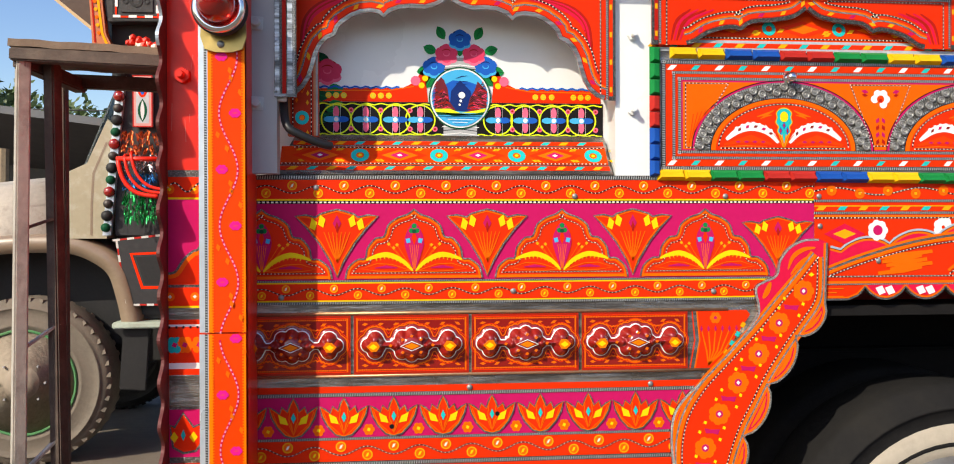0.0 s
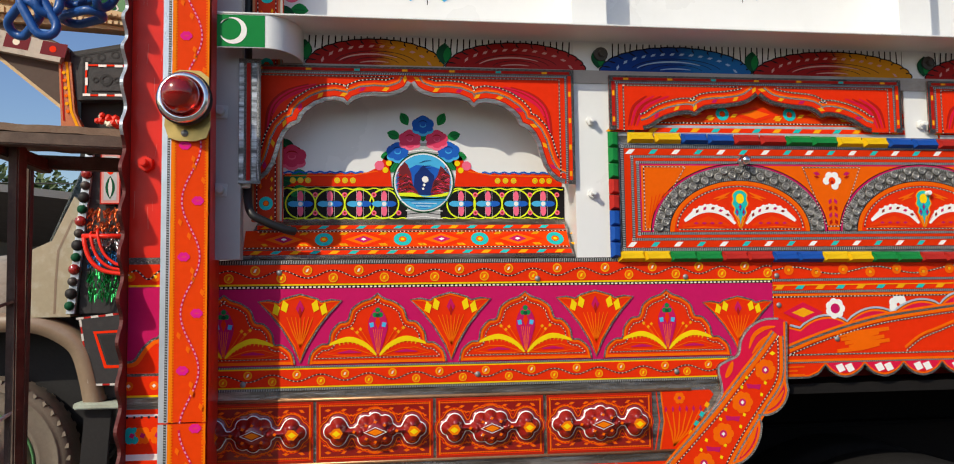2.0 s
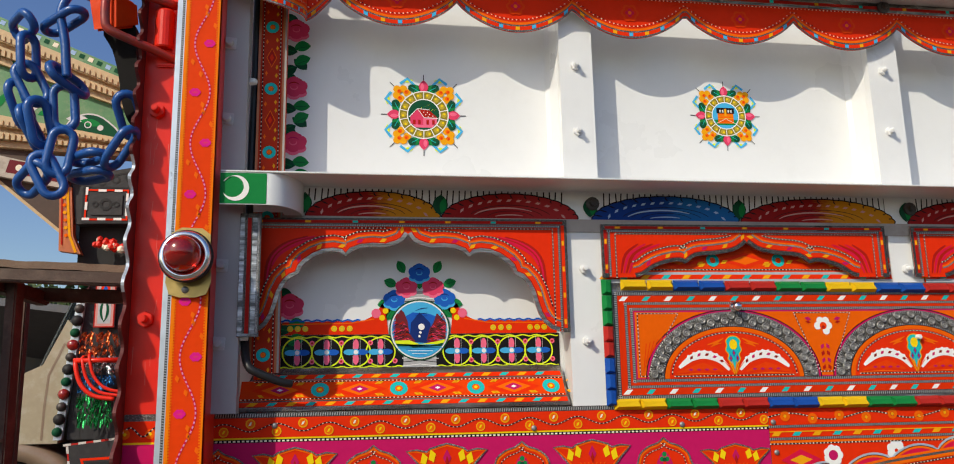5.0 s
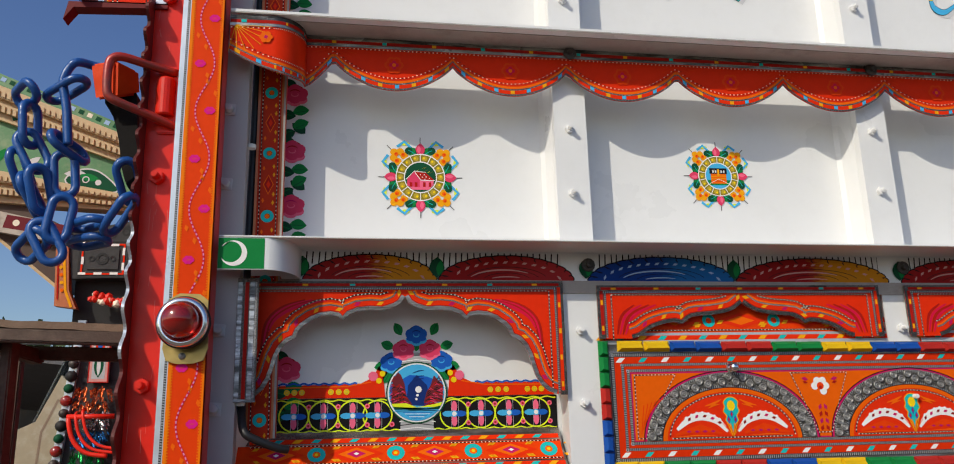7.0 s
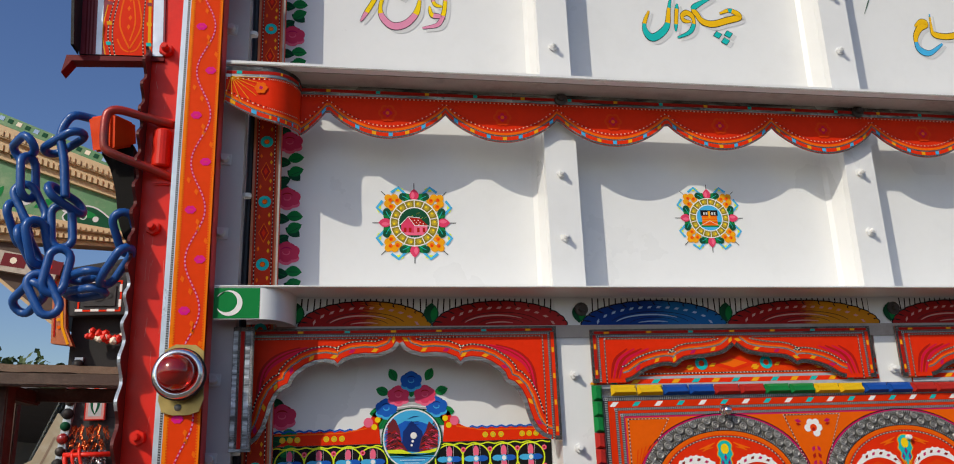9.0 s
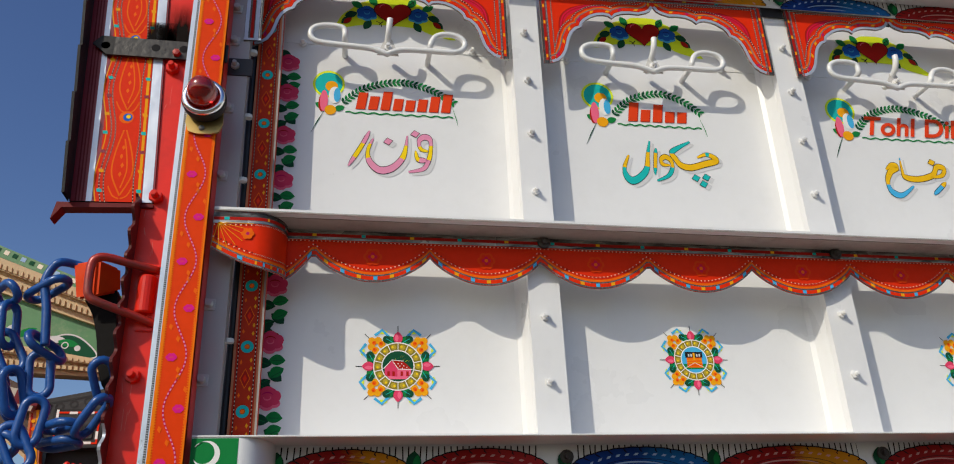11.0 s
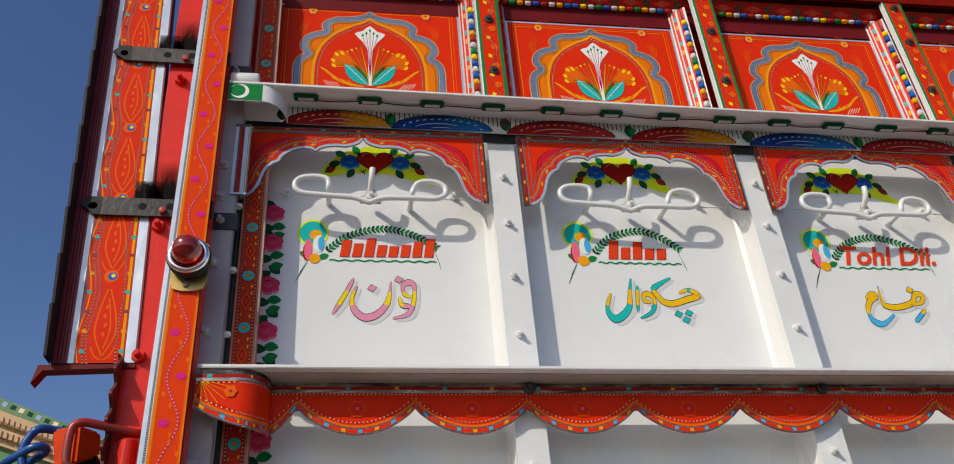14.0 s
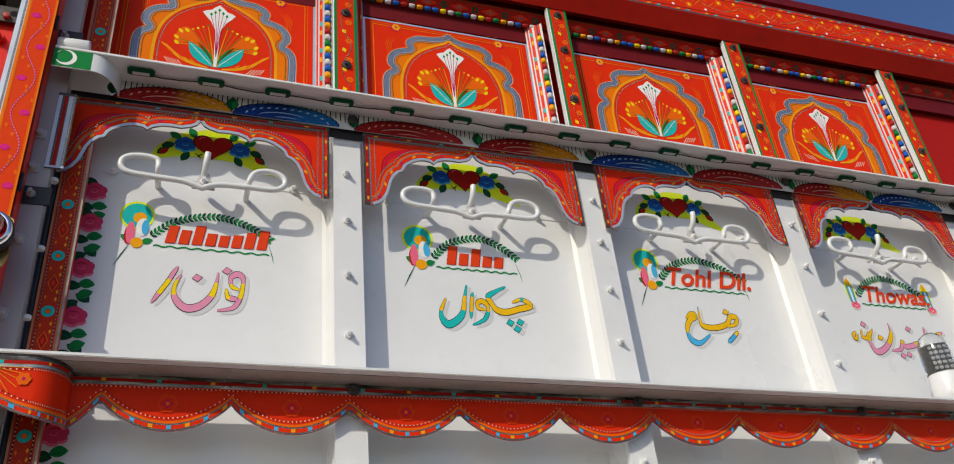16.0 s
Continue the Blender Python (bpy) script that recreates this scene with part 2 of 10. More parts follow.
foil("zip_pale", (0.5, 0.5, 0.5), (0.17, 0.165, 0.16), 280)
foil("zip_dark", (0.22, 0.21, 0.195), (0.05, 0.046, 0.042), 290)
material("sand", (0.155, 0.123, 0.094), 0.95, 0.0, 0.25, 8, 0.9, 14, 0, 0.7, (0.12, 0.095, 0.07))
material("plank_wood", (0.15, 0.1, 0.065), 0.8, 0.0, 0.35, 30, 0.8, 60, 0, 0.6, (0.06, 0.04, 0.03))
material("stone", (0.34, 0.29, 0.24), 0.9, 0.0, 0.3, 20, 0.8, 30)
material("old_wood", (0.26, 0.19, 0.12), 0.8, 0.0, 0.35, 30, 0.8, 60, 0, 0.5, (0.1, 0.07, 0.05))
material("rust_steel", (0.075, 0.05, 0.04), 0.7, 0.3, 0.3, 40, 0.5, 60, 0, 0.6, (0.22, 0.17, 0.13))
material("pale_steel", (0.46, 0.41, 0.35), 0.7, 0.2, 0.3, 30, 0.5, 50, 0, 0.7, (0.14, 0.1, 0.08))
material("hub_dust", (0.3, 0.24, 0.18), 0.85, 0.0, 0.35, 30, 0.6, 40, 0, 0.9, (0.1, 0.06, 0.04))
material("khaki_paint", (0.36, 0.31, 0.21), 0.4, 0.0, 0.2, 30, 0.3, 20, 0.2, 0.6, (0.6, 0.58, 0.5))
material("fender_paint", (0.24, 0.17, 0.115), 0.32, 0.0, 0.2, 30, 0.2, 14, 0.3, 0.5, (0.32, 0.26, 0.2))
material("bark", (0.13, 0.09, 0.06), 0.9, 0.0, 0.3, 20, 0.8, 30)
material("leaf", (0.06, 0.095, 0.025), 0.6, 0.0, 0.5, 2.0, 0.2)
material("tin_roof", (0.075, 0.075, 0.085), 0.6, 0.3, 0.3, 4, 0.4, 8, 0, 0.5, (0.12, 0.09, 0.07))
material("cornice", (0.55, 0.4, 0.22), 0.6, 0.0, 0.2, 30, 0.4, 30, 0, 0.3, (0.3, 0.2, 0.1))
material("crown_green", (0.07, 0.22, 0.08), 0.45, 0.0, 0.4, 9, 0.2, 20, 0, 0.6, (0.32, 0.36, 0.2))
material("dark_board", (0.03, 0.028, 0.03), 0.5, 0.0, 0.3, 30, 0.4, 40, 0, 0.5, (0.075, 0.068, 0.064), spec=0.3)
material("tinsel_green", (0.01, 0.3, 0.07), 0.22, 0.7, 0.4, 90, 1.0, 90)
material("tinsel_red", (0.6, 0.1, 0.02), 0.22, 0.7, 0.4, 90, 1.0, 90)
material("tinsel_silver", (0.6, 0.58, 0.6), 0.22, 0.8, 0.4, 90, 1.0, 90)
material("tinsel_blue", (0.02, 0.2, 0.5), 0.22, 0.7, 0.4, 90, 1.0, 90)

glass_red = material("red_lens", (0.5, 0.012, 0.008), 0.1, 0.0, 0.15, 30, 0.1, 60, 0.8)
glass_red.node_tree.nodes["Principled BSDF"].inputs["Transmission Weight"].default_value = 0.55
clear = material("clear_glass", (0.9, 0.92, 0.92), 0.06, 0, 0.02, 30, 0)
clear.node_tree.nodes["Principled BSDF"].inputs["Transmission Weight"].default_value = 0.95
windscreen = material("windscreen", (0.25, 0.28, 0.3), 0.1, 0, 0.1, 30, 0)
windscreen.node_tree.nodes["Principled BSDF"].inputs["Transmission Weight"].default_value = 0.8


def soot(name, height, half):
    """Black torch soot that thins out upwards and sideways in streaks."""
    m = material(name, (0.008, 0.006, 0.005), 0.9, 0.0, 0.3, 40, 0, spec=0.05)
    n, l = m.node_tree.nodes, m.node_tree.links
    co, sep = n.new("ShaderNodeTexCoord"), n.new("ShaderNodeSeparateXYZ")
    l.new(co.outputs["Object"], sep.inputs[0])
    up, side, away = n.new("ShaderNodeMapRange"), n.new("ShaderNodeMapRange"), n.new("ShaderNodeMath")
    up.inputs["From Max"].default_value, up.inputs["To Min"].default_value, up.inputs["To Max"].default_value = height, 1.0, 0.0
    away.operation = "ABSOLUTE"
    side.inputs["From Max"].default_value, side.inputs["To Min"].default_value, side.inputs["To Max"].default_value = half, 1.0, 0.0
    l.new(sep.outputs[2], up.inputs[0])
    l.new(sep.outputs[0], away.inputs[0])
    l.new(away.outputs[0], side.inputs[0])
    scale, streak = n.new("ShaderNodeMapping"), n.new("ShaderNodeTexNoise")
    scale.inputs["Scale"].default_value = (70, 20, 14)
    streak.inputs["Scale"].default_value, streak.inputs["Detail"].default_value = 1.0, 4
    l.new(co.outputs["Object"], scale.inputs[0])
    l.new(scale.outputs[0], streak.inputs["Vector"])
    a, b, c = (n.new("ShaderNodeMath") for _ in range(3))
    a.operation = b.operation = "MULTIPLY"
    c.operation, c.use_clamp = "MULTIPLY", True
    l.new(up.outputs[0], a.inputs[0])
    l.new(side.outputs[0], a.inputs[1])
    l.new(a.outputs[0], b.inputs[0])
    l.new(streak.outputs[0], b.inputs[1])
    l.new(b.outputs[0], c.inputs[0])
    c.inputs[1].default_value = 4.2
    l.new(c.outputs[0], n["Principled BSDF"].inputs["Alpha"])
    return m


soot("soot", 0.19, 0.075)

# ---- drawing and building tools ----
ORIGIN = {}


def part(name, data, parent=None, at=(0, 0, 0), label="", smooth=False):
    """One mesh as ONE object at a world place, under a thing or a part."""
    ob = new(name, data)
    base = ORIGIN.get(parent, Vector((0, 0, 0))) if parent else Vector((0, 0, 0))
    ob.parent = parent
    ob.location = Vector(at) - base
    ORIGIN[ob] = Vector(at)
    if smooth:
        data.shade_smooth()
    return tagged(ob, label)


def thing(name, at, label, category, group="", kind=""):
    ob = new(name)
    ob.location = at
    ORIGIN[ob] = Vector(at)
    return tagged(ob, label, category, group, kind)


def unit(v):
    d = math.hypot(*v) or 1e-9
    return v[0] / d, v[1] / d


def spline(pts, n=5, closed=False):
    """Catmull-Rom curve through points of the plane."""
    out, k = [], len(pts)
    for i in range(k if closed else k - 1):
        p = [pts[(i + j) % k] if closed else pts[min(k - 1, max(0, i + j))] for j in (-1, 0, 1, 2)]
        for s in range(n):
            t = s / n
            out.append(tuple(0.5 * (2 * b + (c - a) * t + (2 * a - 5 * b + 4 * c - d) * t * t + (3 * b - a - 3 * c + d) * t ** 3) for a, b, c, d in zip(*p)))
    if not closed:
        out.append(tuple(pts[-1]))
    return out


def offset(path, d, closed=False):
    """The path moved d to its left."""
    out, k = [], len(path)
    for i, p in enumerate(path):
        a = path[i - 1] if (i or closed) else p
        b = path[(i + 1) % k] if (i < k - 1 or closed) else p
        u, v = unit((p[0] - a[0], p[1] - a[1])) if a != p else (0, 0), unit((b[0] - p[0], b[1] - p[1])) if b != p else (0, 0)
        tx, ty = unit((u[0] + v[0], u[1] + v[1]))
        out.append((p[0] - ty * d, p[1] + tx * d))
    return out


def along(path, step, start=0.0):
    """Points every step along a path, with the direction there."""
    out, need = [], start
    for a, b in zip(path, path[1:]):
        d = math.dist(a, b)
        u = unit((b[0] - a[0], b[1] - a[1]))
        while need <= d:
            out.append((a[0] + u[0] * need, a[1] + u[1] * need, u))
            need += step
        need -= d
    return out


def mirror(pts, c=0.0):
    return [(2 * c - x, z) for x, z in pts]


def arc(cx, cz, rx, rz, a0, a1, n=16):
    return [(cx + rx * math.cos(radians(a0 + (a1 - a0) * i / n)), cz + rz * math.sin(radians(a0 + (a1 - a0) * i / n))) for i in range(n + 1)]


def rect(x0, z0, x1, z1):
    return [(x0, z0), (x1, z0), (x1, z1), (x0, z1)]


class Art:
    """Flat cut-outs laid on an upright sheet: x to the right, z up, -y towards the viewer. Each layer stands proud of the one beneath it."""

    def __init__(self):
        self.v, self.f, self.m, self.names = [], [], [], []

    def slot(self, mat):
        if mat not in self.names:
            self.names.append(mat)
        return self.names.index(mat)

    def face(self, pts, mat):
        k = len(self.v)
        self.v += pts
        self.f.append(tuple(range(k, k + len(pts))))
        self.m.append(self.slot(mat))

    def poly(self, pts, mat, lift=1.0):
        area = sum(a[0] * b[1] - b[0] * a[1] for a, b in zip(pts, pts[1:] + pts[:1]))
        pts = pts if area > 0 else pts[::-1]
        self.face([(x, -lift * 0.0007, z) for x, z in pts], mat)

    def ribbon(self, path, d0, d1, mat, lift=1.0, closed=False):
        a, b = offset(path, d0, closed), offset(path, d1, closed)
        k = len(path)
        for i in range(k if closed else k - 1):
            j = (i + 1) % k
            self.poly([a[i], a[j], b[j], b[i]], mat, lift + 0.035 * (i % 5))

    def line(self, path, w, mat, lift=1.0, closed=False):
        self.ribbon(path, -w / 2, w / 2, mat, lift, closed)

    def stroke(self, path, w, mat, lift=1.0, ends=0.0):
        """A brush stroke, thick in the middle and thin at its ends."""
        k = len(path) - 1
        ws = [w / 2 * (ends + (1 - ends) * math.sin(math.pi * (0.08 + 0.84 * i / k))) for i in range(k + 1)]
        l, r = [], []
        for i, p in enumerate(path):
            a, b = path[max(0, i - 1)], path[min(k, i + 1)]
            u = unit((b[0] - a[0], b[1] - a[1]))
            l.append((p[0] - u[1] * ws[i], p[1] + u[0] * ws[i]))
            r.append((p[0] + u[1] * ws[i], p[1] - u[0] * ws[i]))
        for i in range(k):
            self.poly([l[i], r[i], r[i + 1], l[i + 1]], mat, lift + 0.03 * (i % 4))

    def dash(self, path, step, length, w, mats, lift=2.0, skew=0.0, start=0.0):
        mats = [mats] if isinstance(mats, str) else mats
        for i, (x, z, u) in enumerate(along(path, step, start)):
            a, b = length / 2, w / 2
            q = [(-a - skew, -b), (a - skew, -b), (a + skew, b), (-a + skew, b)]
            self.poly([(x + u[0] * s - u[1] * t, z + u[1] * s + u[0] * t) for s, t in q], mats[i % len(mats)], lift)

    def disc(self, x, z, r, mat, lift=2.0, n=14, rz=None):
        self.poly(arc(x, z, r, rz or r, 0, 360 * (n - 1) / n, n - 1), mat, lift)

    def ring(self, x, z, r0, r1, mat, lift=2.0, n=24):
        self.ribbon(arc(x, z, r0, r0, 0, 360 * (n - 1) / n, n - 1), 0, r0 - r1, mat, lift, True)

    def diamond(self, x, z, a, b, mat, lift=3.0, turn=0.0):
        c, s = math.cos(radians(turn)), math.sin(radians(turn))
        self.poly([(x + c * p - s * q, z + s * p + c * q) for p, q in ((-a, 0), (0, -b), (a, 0), (0, b))], mat, lift)

    def petals(self, x, z, r, count, mat, lift=3.0, fat=0.5, turn=0.0):
        for i in range(count):
            t = radians(turn + 360 * i / count)
            self.disc(x + r * 0.6 * math.cos(t), z + r * 0.6 * math.sin(t), r * fat * 0.9, mat, lift + i * 0.02, 9)

    def leaf(self, x, z, length, w, turn, mat, lift=3.0, bend=0.0):
        pts = []
        for i in range(7):
            s = i / 6
            pts.append((s * length, bend * math.sin(math.pi * s) * length, w / 2 * math.sin(math.pi * s) ** 0.8))
        o = [(p, q + r) for p, q, r in pts] + [(p, q - r) for p, q, r in pts[-2:0:-1]]
        c, s = math.cos(radians(turn)), math.sin(radians(turn))
        self.poly([(x + c * p - s * q, z + s * p + c * q) for p, q in o], mat, lift)

    def slab(self, pts, mat, front, back=0.0, side=None):
        """A sheet with thickness, from y = -front to y = back."""
        area = sum(a[0] * b[1] - b[0] * a[1] for a, b in zip(pts, pts[1:] + pts[:1]))
        pts = pts if area > 0 else pts[::-1]
        self.face([(x, -front, z) for x, z in pts], mat)
        self.face([(x, back, z) for x, z in pts[::-1]], mat)
        for a, b in zip(pts, pts[1:] + pts[:1]):
            self.face([(a[0], -front, a[1]), (a[0], back, a[1]), (b[0], back, b[1]), (b[0], -front, b[1])], side or mat)

    def box(self, x0, x1, y0, y1, z0, z1, mat):
        self.slab(rect(x0, z0, x1, z1), mat, -y0, y1)

    def strip(self, plan, z0, z1, mat, thick=0.004):
        """An upright sheet that follows a line on the plan; z0 and z1 are numbers or lists."""
        back = offset(plan, thick)
        k = len(plan)
        zl = z0 if isinstance(z0, list) else [z0] * k
        zh = z1 if isinstance(z1, list) else [z1] * k
        for i in range(k - 1):
            (a, b), (c, d) = (plan[i], plan[i + 1]), (back[i], back[i + 1])
            self.face([(*a, zl[i]), (*b, zl[i + 1]), (*b, zh[i + 1]), (*a, zh[i])], mat)
            self.face([(*d, zl[i + 1]), (*c, zl[i]), (*c, zh[i]), (*d, zh[i + 1])], mat)
            self.face([(*a, zh[i]), (*b, zh[i + 1]), (*d, zh[i + 1]), (*c, zh[i])], mat)
            self.face([(*c, zl[i]), (*d, zl[i + 1]), (*b, zl[i + 1]), (*a, zl[i])], mat)
        for i, s in ((0, 1), (k - 1, -1)):
            a, c = plan[i], back[i]
            q = [(*a, zl[i]), (*a, zh[i]), (*c, zh[i]), (*c, zl[i])]
            self.face(q[::s], mat)

    def mesh(self, name):
        me = bpy.data.meshes.new(name)
        me.from_pydata(self.v, [], self.f)
        for k in self.names:
            me.materials.append(MATS[k])
        me.polygons.foreach_set("material_index", self.m)
        me.update()
        return me


def solid(name, mat, build, bevel=0.0, smooth=False):
    """A bmesh filled by build(bm), as a mesh of one material."""
    bm = bmesh.new()
    build(bm)
    if bevel:
        bmesh.ops.bevel(bm, geom=bm.edges[:], offset=bevel, segments=2, affect="EDGES", clamp_overlap=True)
    me = bpy.data.meshes.new(name)
    bm.to_mesh(me)
    bm.free()
    me.materials.append(MATS[mat])
    if smooth:
        me.shade_smooth()
    return me


def cuboid(x0, x1, y0, y1, z0, z1):
    m = Matrix.Translation(((x0 + x1) / 2, (y0 + y1) / 2, (z0 + z1) / 2)) @ Matrix.Diagonal((x1 - x0, y1 - y0, z1 - z0, 1))
    return lambda bm: bmesh.ops.create_cube(bm, size=1, matrix=m)


def tube(path, r, sides=8, closed=False, taper=None):
    """A round bar along points of space."""
    def build(bm):
        pts = [Vector(p) for p in path]
        k = len(pts)
        rings, last = [], None
        for i, p in enumerate(pts):
            a = pts[i - 1] if (i or closed) else p
            b = pts[(i + 1) % k] if (i < k - 1 or closed) else p
            d = (b - a).normalized()
            side = d.orthogonal().normalized() if last is None else (last - d * last.dot(d)).normalized()
            last = side
            up = d.cross(side)
            rr = r * (taper[i] if taper else 1)
            rings.append([bm.verts.new(p + (side * math.cos(2 * math.pi * j / sides) + up * math.sin(2 * math.pi * j / sides)) * rr) for j in range(sides)])
        for i in range(k if closed else k - 1):
            a, b = rings[i], rings[(i + 1) % k]
            for j in range(sides):
                bm.faces.new((a[j], a[(j + 1) % sides], b[(j + 1) % sides], b[j]))
        if not closed:
            bm.faces.new(rings[0][::-1])
            bm.faces.new(rings[-1])
        bmesh.ops.recalc_face_normals(bm, faces=bm.faces[:])
    return build


def lathe(profile, axis="y", n=28):
    """Profile of (radius, distance along the axis), turned round it."""
    def build(bm):
        rings = []
        for r, h in profile:
            ring = []
            for j in range(n):
                c, s = r * math.cos(2 * math.pi * j / n), r * math.sin(2 * math.pi * j / n)
                ring.append(bm.verts.new({"y": (c, h, s), "z": (c, s, h), "x": (h, c, s)}[axis]))
            rings.append(ring)
        for a, b in zip(rings, rings[1:]):
            for j in range(n):
                bm.faces.new((a[j], a[(j + 1) % n], b[(j + 1) % n], b[j]))
        for ring in (rings[0], rings[-1]):
            if (ring[0].co - ring[n // 2].co).length > 1e-4:
                bm.faces.new(ring)
        bmesh.ops.remove_doubles(bm, verts=bm.verts[:], dist=1e-5)
        bmesh.ops.recalc_face_normals(bm, faces=bm.faces[:])
    return build

# ---- ground and distance ----
def sheet_ground():
    a = Art()
    n = 40
    def h(x, y):
        return 0.03 * noise.noise((x * 0.6, y * 0.6, 0.3)) if abs(x) < 25 and abs(y - 5) < 25 else 0.0
    cuts = [-900, -300, -100, -50, -25] + [-20 + i for i in range(41)] + [25, 50, 100, 300, 900]
    for i in range(len(cuts) - 1):
        for j in range(len(cuts) - 1):
            x0, x1, y0, y1 = cuts[i], cuts[i + 1], cuts[j] + 5, cuts[j + 1] + 5
            a.face([(x0, y0, h(x0, y0)), (x1, y0, h(x1, y0)), (x1, y1, h(x1, y1)), (x0, y1, h(x0, y1))], "sand")
    return a.mesh("ground")


ground = tagged(part("ground", sheet_ground(), smooth=True), "dusty sandy yard ground with small stones", "ground", kind="structure")

# Unseen wall, added to hold back low sky light and darken reflections.
a = Art()
a.box(-30, 30, -7.2, -7.0, -0.1, 2.6, "blocker_plaster")
tagged(part("sky_blocker_wall", a.mesh("sky_blocker_wall")), "plain dark plastered wall behind the viewer, added unseen to block low sky light", "wall", kind="structure")

# ---- the decorated truck ----
truck = thing("decorated_truck", (1.6, 3.4, 0), "painted cargo truck covered in red, orange and white ornament panels", "truck")
SKIN, POST, BACK, BAYS = 2.263, 2.27, 2.372, 4
PITCH, FIRST = 1.006, 0.757
END = FIRST + PITCH * (BAYS - 1) + 0.6
posts = [0.757, 1.763, 2.737, 3.73]
SAG = (0.007, 0.018, 0.0205)  # how far each ledge drops along a metre of the side


def sagged(me, k):
    """Shears a mesh built in world places, so that it drops by k along each metre of x."""
    for v in me.vertices:
        v.co.z -= k * v.co.x
    me.update()
    return me


def on_wall(x, z):
    """Place of a painted motif on the recessed wall sheet."""
    return 0.2 + (x - 0.2) * 1.0067, BACK, z + (z - 1.9) * 0.0067


def stitched(a, path, lift=3.0, mat="white_ink", step=0.0108, size=0.0056, w=0.0042, start=0.0):
    """A row of fine punched dots on a dark thread along a path."""
    if mat != "black_ink" and len(path) > 1:
        a.line(path, w * 0.92, "black_ink", lift - 0.25)
    a.dash(path, step, size * 0.62, w * 0.74, "cream" if mat == "white_ink" else mat, lift, start=start)


def ticks(a, path, lift=3.0, w=0.007, step=0.0063):
    """Foil edging pressed into a row of short bright ribs on a dark ground."""
    a.line(path, w * 1.2, "rib_dark", lift - 0.25)
    a.dash(path, step, 0.0027, w, "rib_silver", lift, 0.0004)


def ruled(a, x0, x1, z, h, mat, lift=1.0):
    if mat.startswith("zip"):
        ticks(a, [(x0, z + h / 2), (x1, z + h / 2)], lift + 0.3, h * 0.8)
    else:
        a.poly(rect(x0, z, x1, z + h), mat, lift)


def flower(a, x, z, r, petal, heart, lift=3.0, count=6):
    a.petals(x, z, r, count, petal, lift)
    a.disc(x, z, r * 0.42, petal, lift + 0.3, 10)
    a.diamond(x, z, r * 0.36, r * 0.36, heart, lift + 0.6, 20)


def trim_strip(x0, x1, z0, z1, name="trim_strip", base="red", phase=0.0, spot=0.068):
    """A narrow band with a waving stitched line and round spots."""
    a = Art()
    h = z1 - z0
    a.slab(rect(x0, z0, x1, z1), base, 0.002)
    n = int((x1 - x0) / 0.008)
    wave = [(x0 + (x1 - x0) * i / n, (z0 + z1) / 2 + h * 0.2 * math.sin((x0 + (x1 - x0) * i / n + phase) * math.pi / spot)) for i in range(n + 1)]
    stitched(a, wave, 5.0, "white_ink", 0.0105, 0.004, 0.0032)
    k = math.floor((x0 + phase) / spot)
    while (k + 0.5) * spot - phase < x1 - 0.012:
        x = (k + 0.5) * spot - phase
        if x > x0 + 0.012:
            s = -1 if k % 2 == 0 else 1
            z = (z0 + z1) / 2 + s * h * 0.2
            a.disc(x, z, h * 0.24, "orange", 4.5, 14)
            a.ring(x, z, h * 0.25, h * 0.19, "gold", 4.8, 14)
            a.poly([(x - h * 0.09, z - h * 0.1), (x + h * 0.02, z - h * 0.07), (x + h * 0.09, z + h * 0.1), (x - h * 0.02, z + h * 0.07)], ("yellow", "cream")[k % 2], 5.2)
        k += 1
    return a.mesh(name)


# the lower side: a steel skin with bands of foil and sticker work
def lower_skin():
    a = Art()
    a.slab([(-0.36, 0.72), (0.93, 0.72), (0.95, 0.9), (1.05, 1.1), (1.13, 1.25), (1.2, 1.34), (1.272, 1.40), (1.272, 1.686), (-0.36, 1.686)], "dull_tape", 0.0, 0.02)
    return a.mesh("skin")


skin = part("side_skin", lower_skin(), truck, (0, SKIN, 0), "bare foil-covered steel side sheet")


def band(name, x0, x1, z0, z1, mat, thick=0.0012, label=""):
    a = Art()
    a.slab(rect(x0, z0, x1, z1), mat, thick)
    if name == "foil_band":
        ticks(a, [(x0, (z0 + z1) / 2), (x1, (z0 + z1) / 2)], 4.0, min(0.0085, (z1 - z0) * 0.85))
    return part(name, a.mesh(name), truck, (0, SKIN, 0), label)


XL, XR = -0.36, 1.271
band("foil_band", XL, XR, 1.673, 1.686, "zip")
part("trim_strip", trim_strip(XL, XR, 1.622, 1.673), truck, (0, SKIN, 0))
band("edging", XL, XR, 1.6175, 1.622, "yellow")
a = Art()
a.slab(rect(XL, 1.609, XR, 1.6175), "black_ink", 0.0012)
a.dash([(XL, 1.613), (XR, 1.613)], 0.0115, 0.0066, 0.0042, "cream", 3.0)
part("foil_band", a.mesh("foil_band"), truck, (0, SKIN, 0))
lotus_band = band("lotus_band", XL, XR, 1.405, 1.609, "magenta", 0.0012, "magenta sticker band with lotus arches")
band("foil_band", XL, 1.2, 1.4, 1.405, "zip_dark")
band("edging", XL, 1.2, 1.396, 1.4, "yellow")
part("trim_strip", trim_strip(XL, 1.185, 1.352, 1.396, phase=0.03, spot=0.063), truck, (0, SKIN, 0))
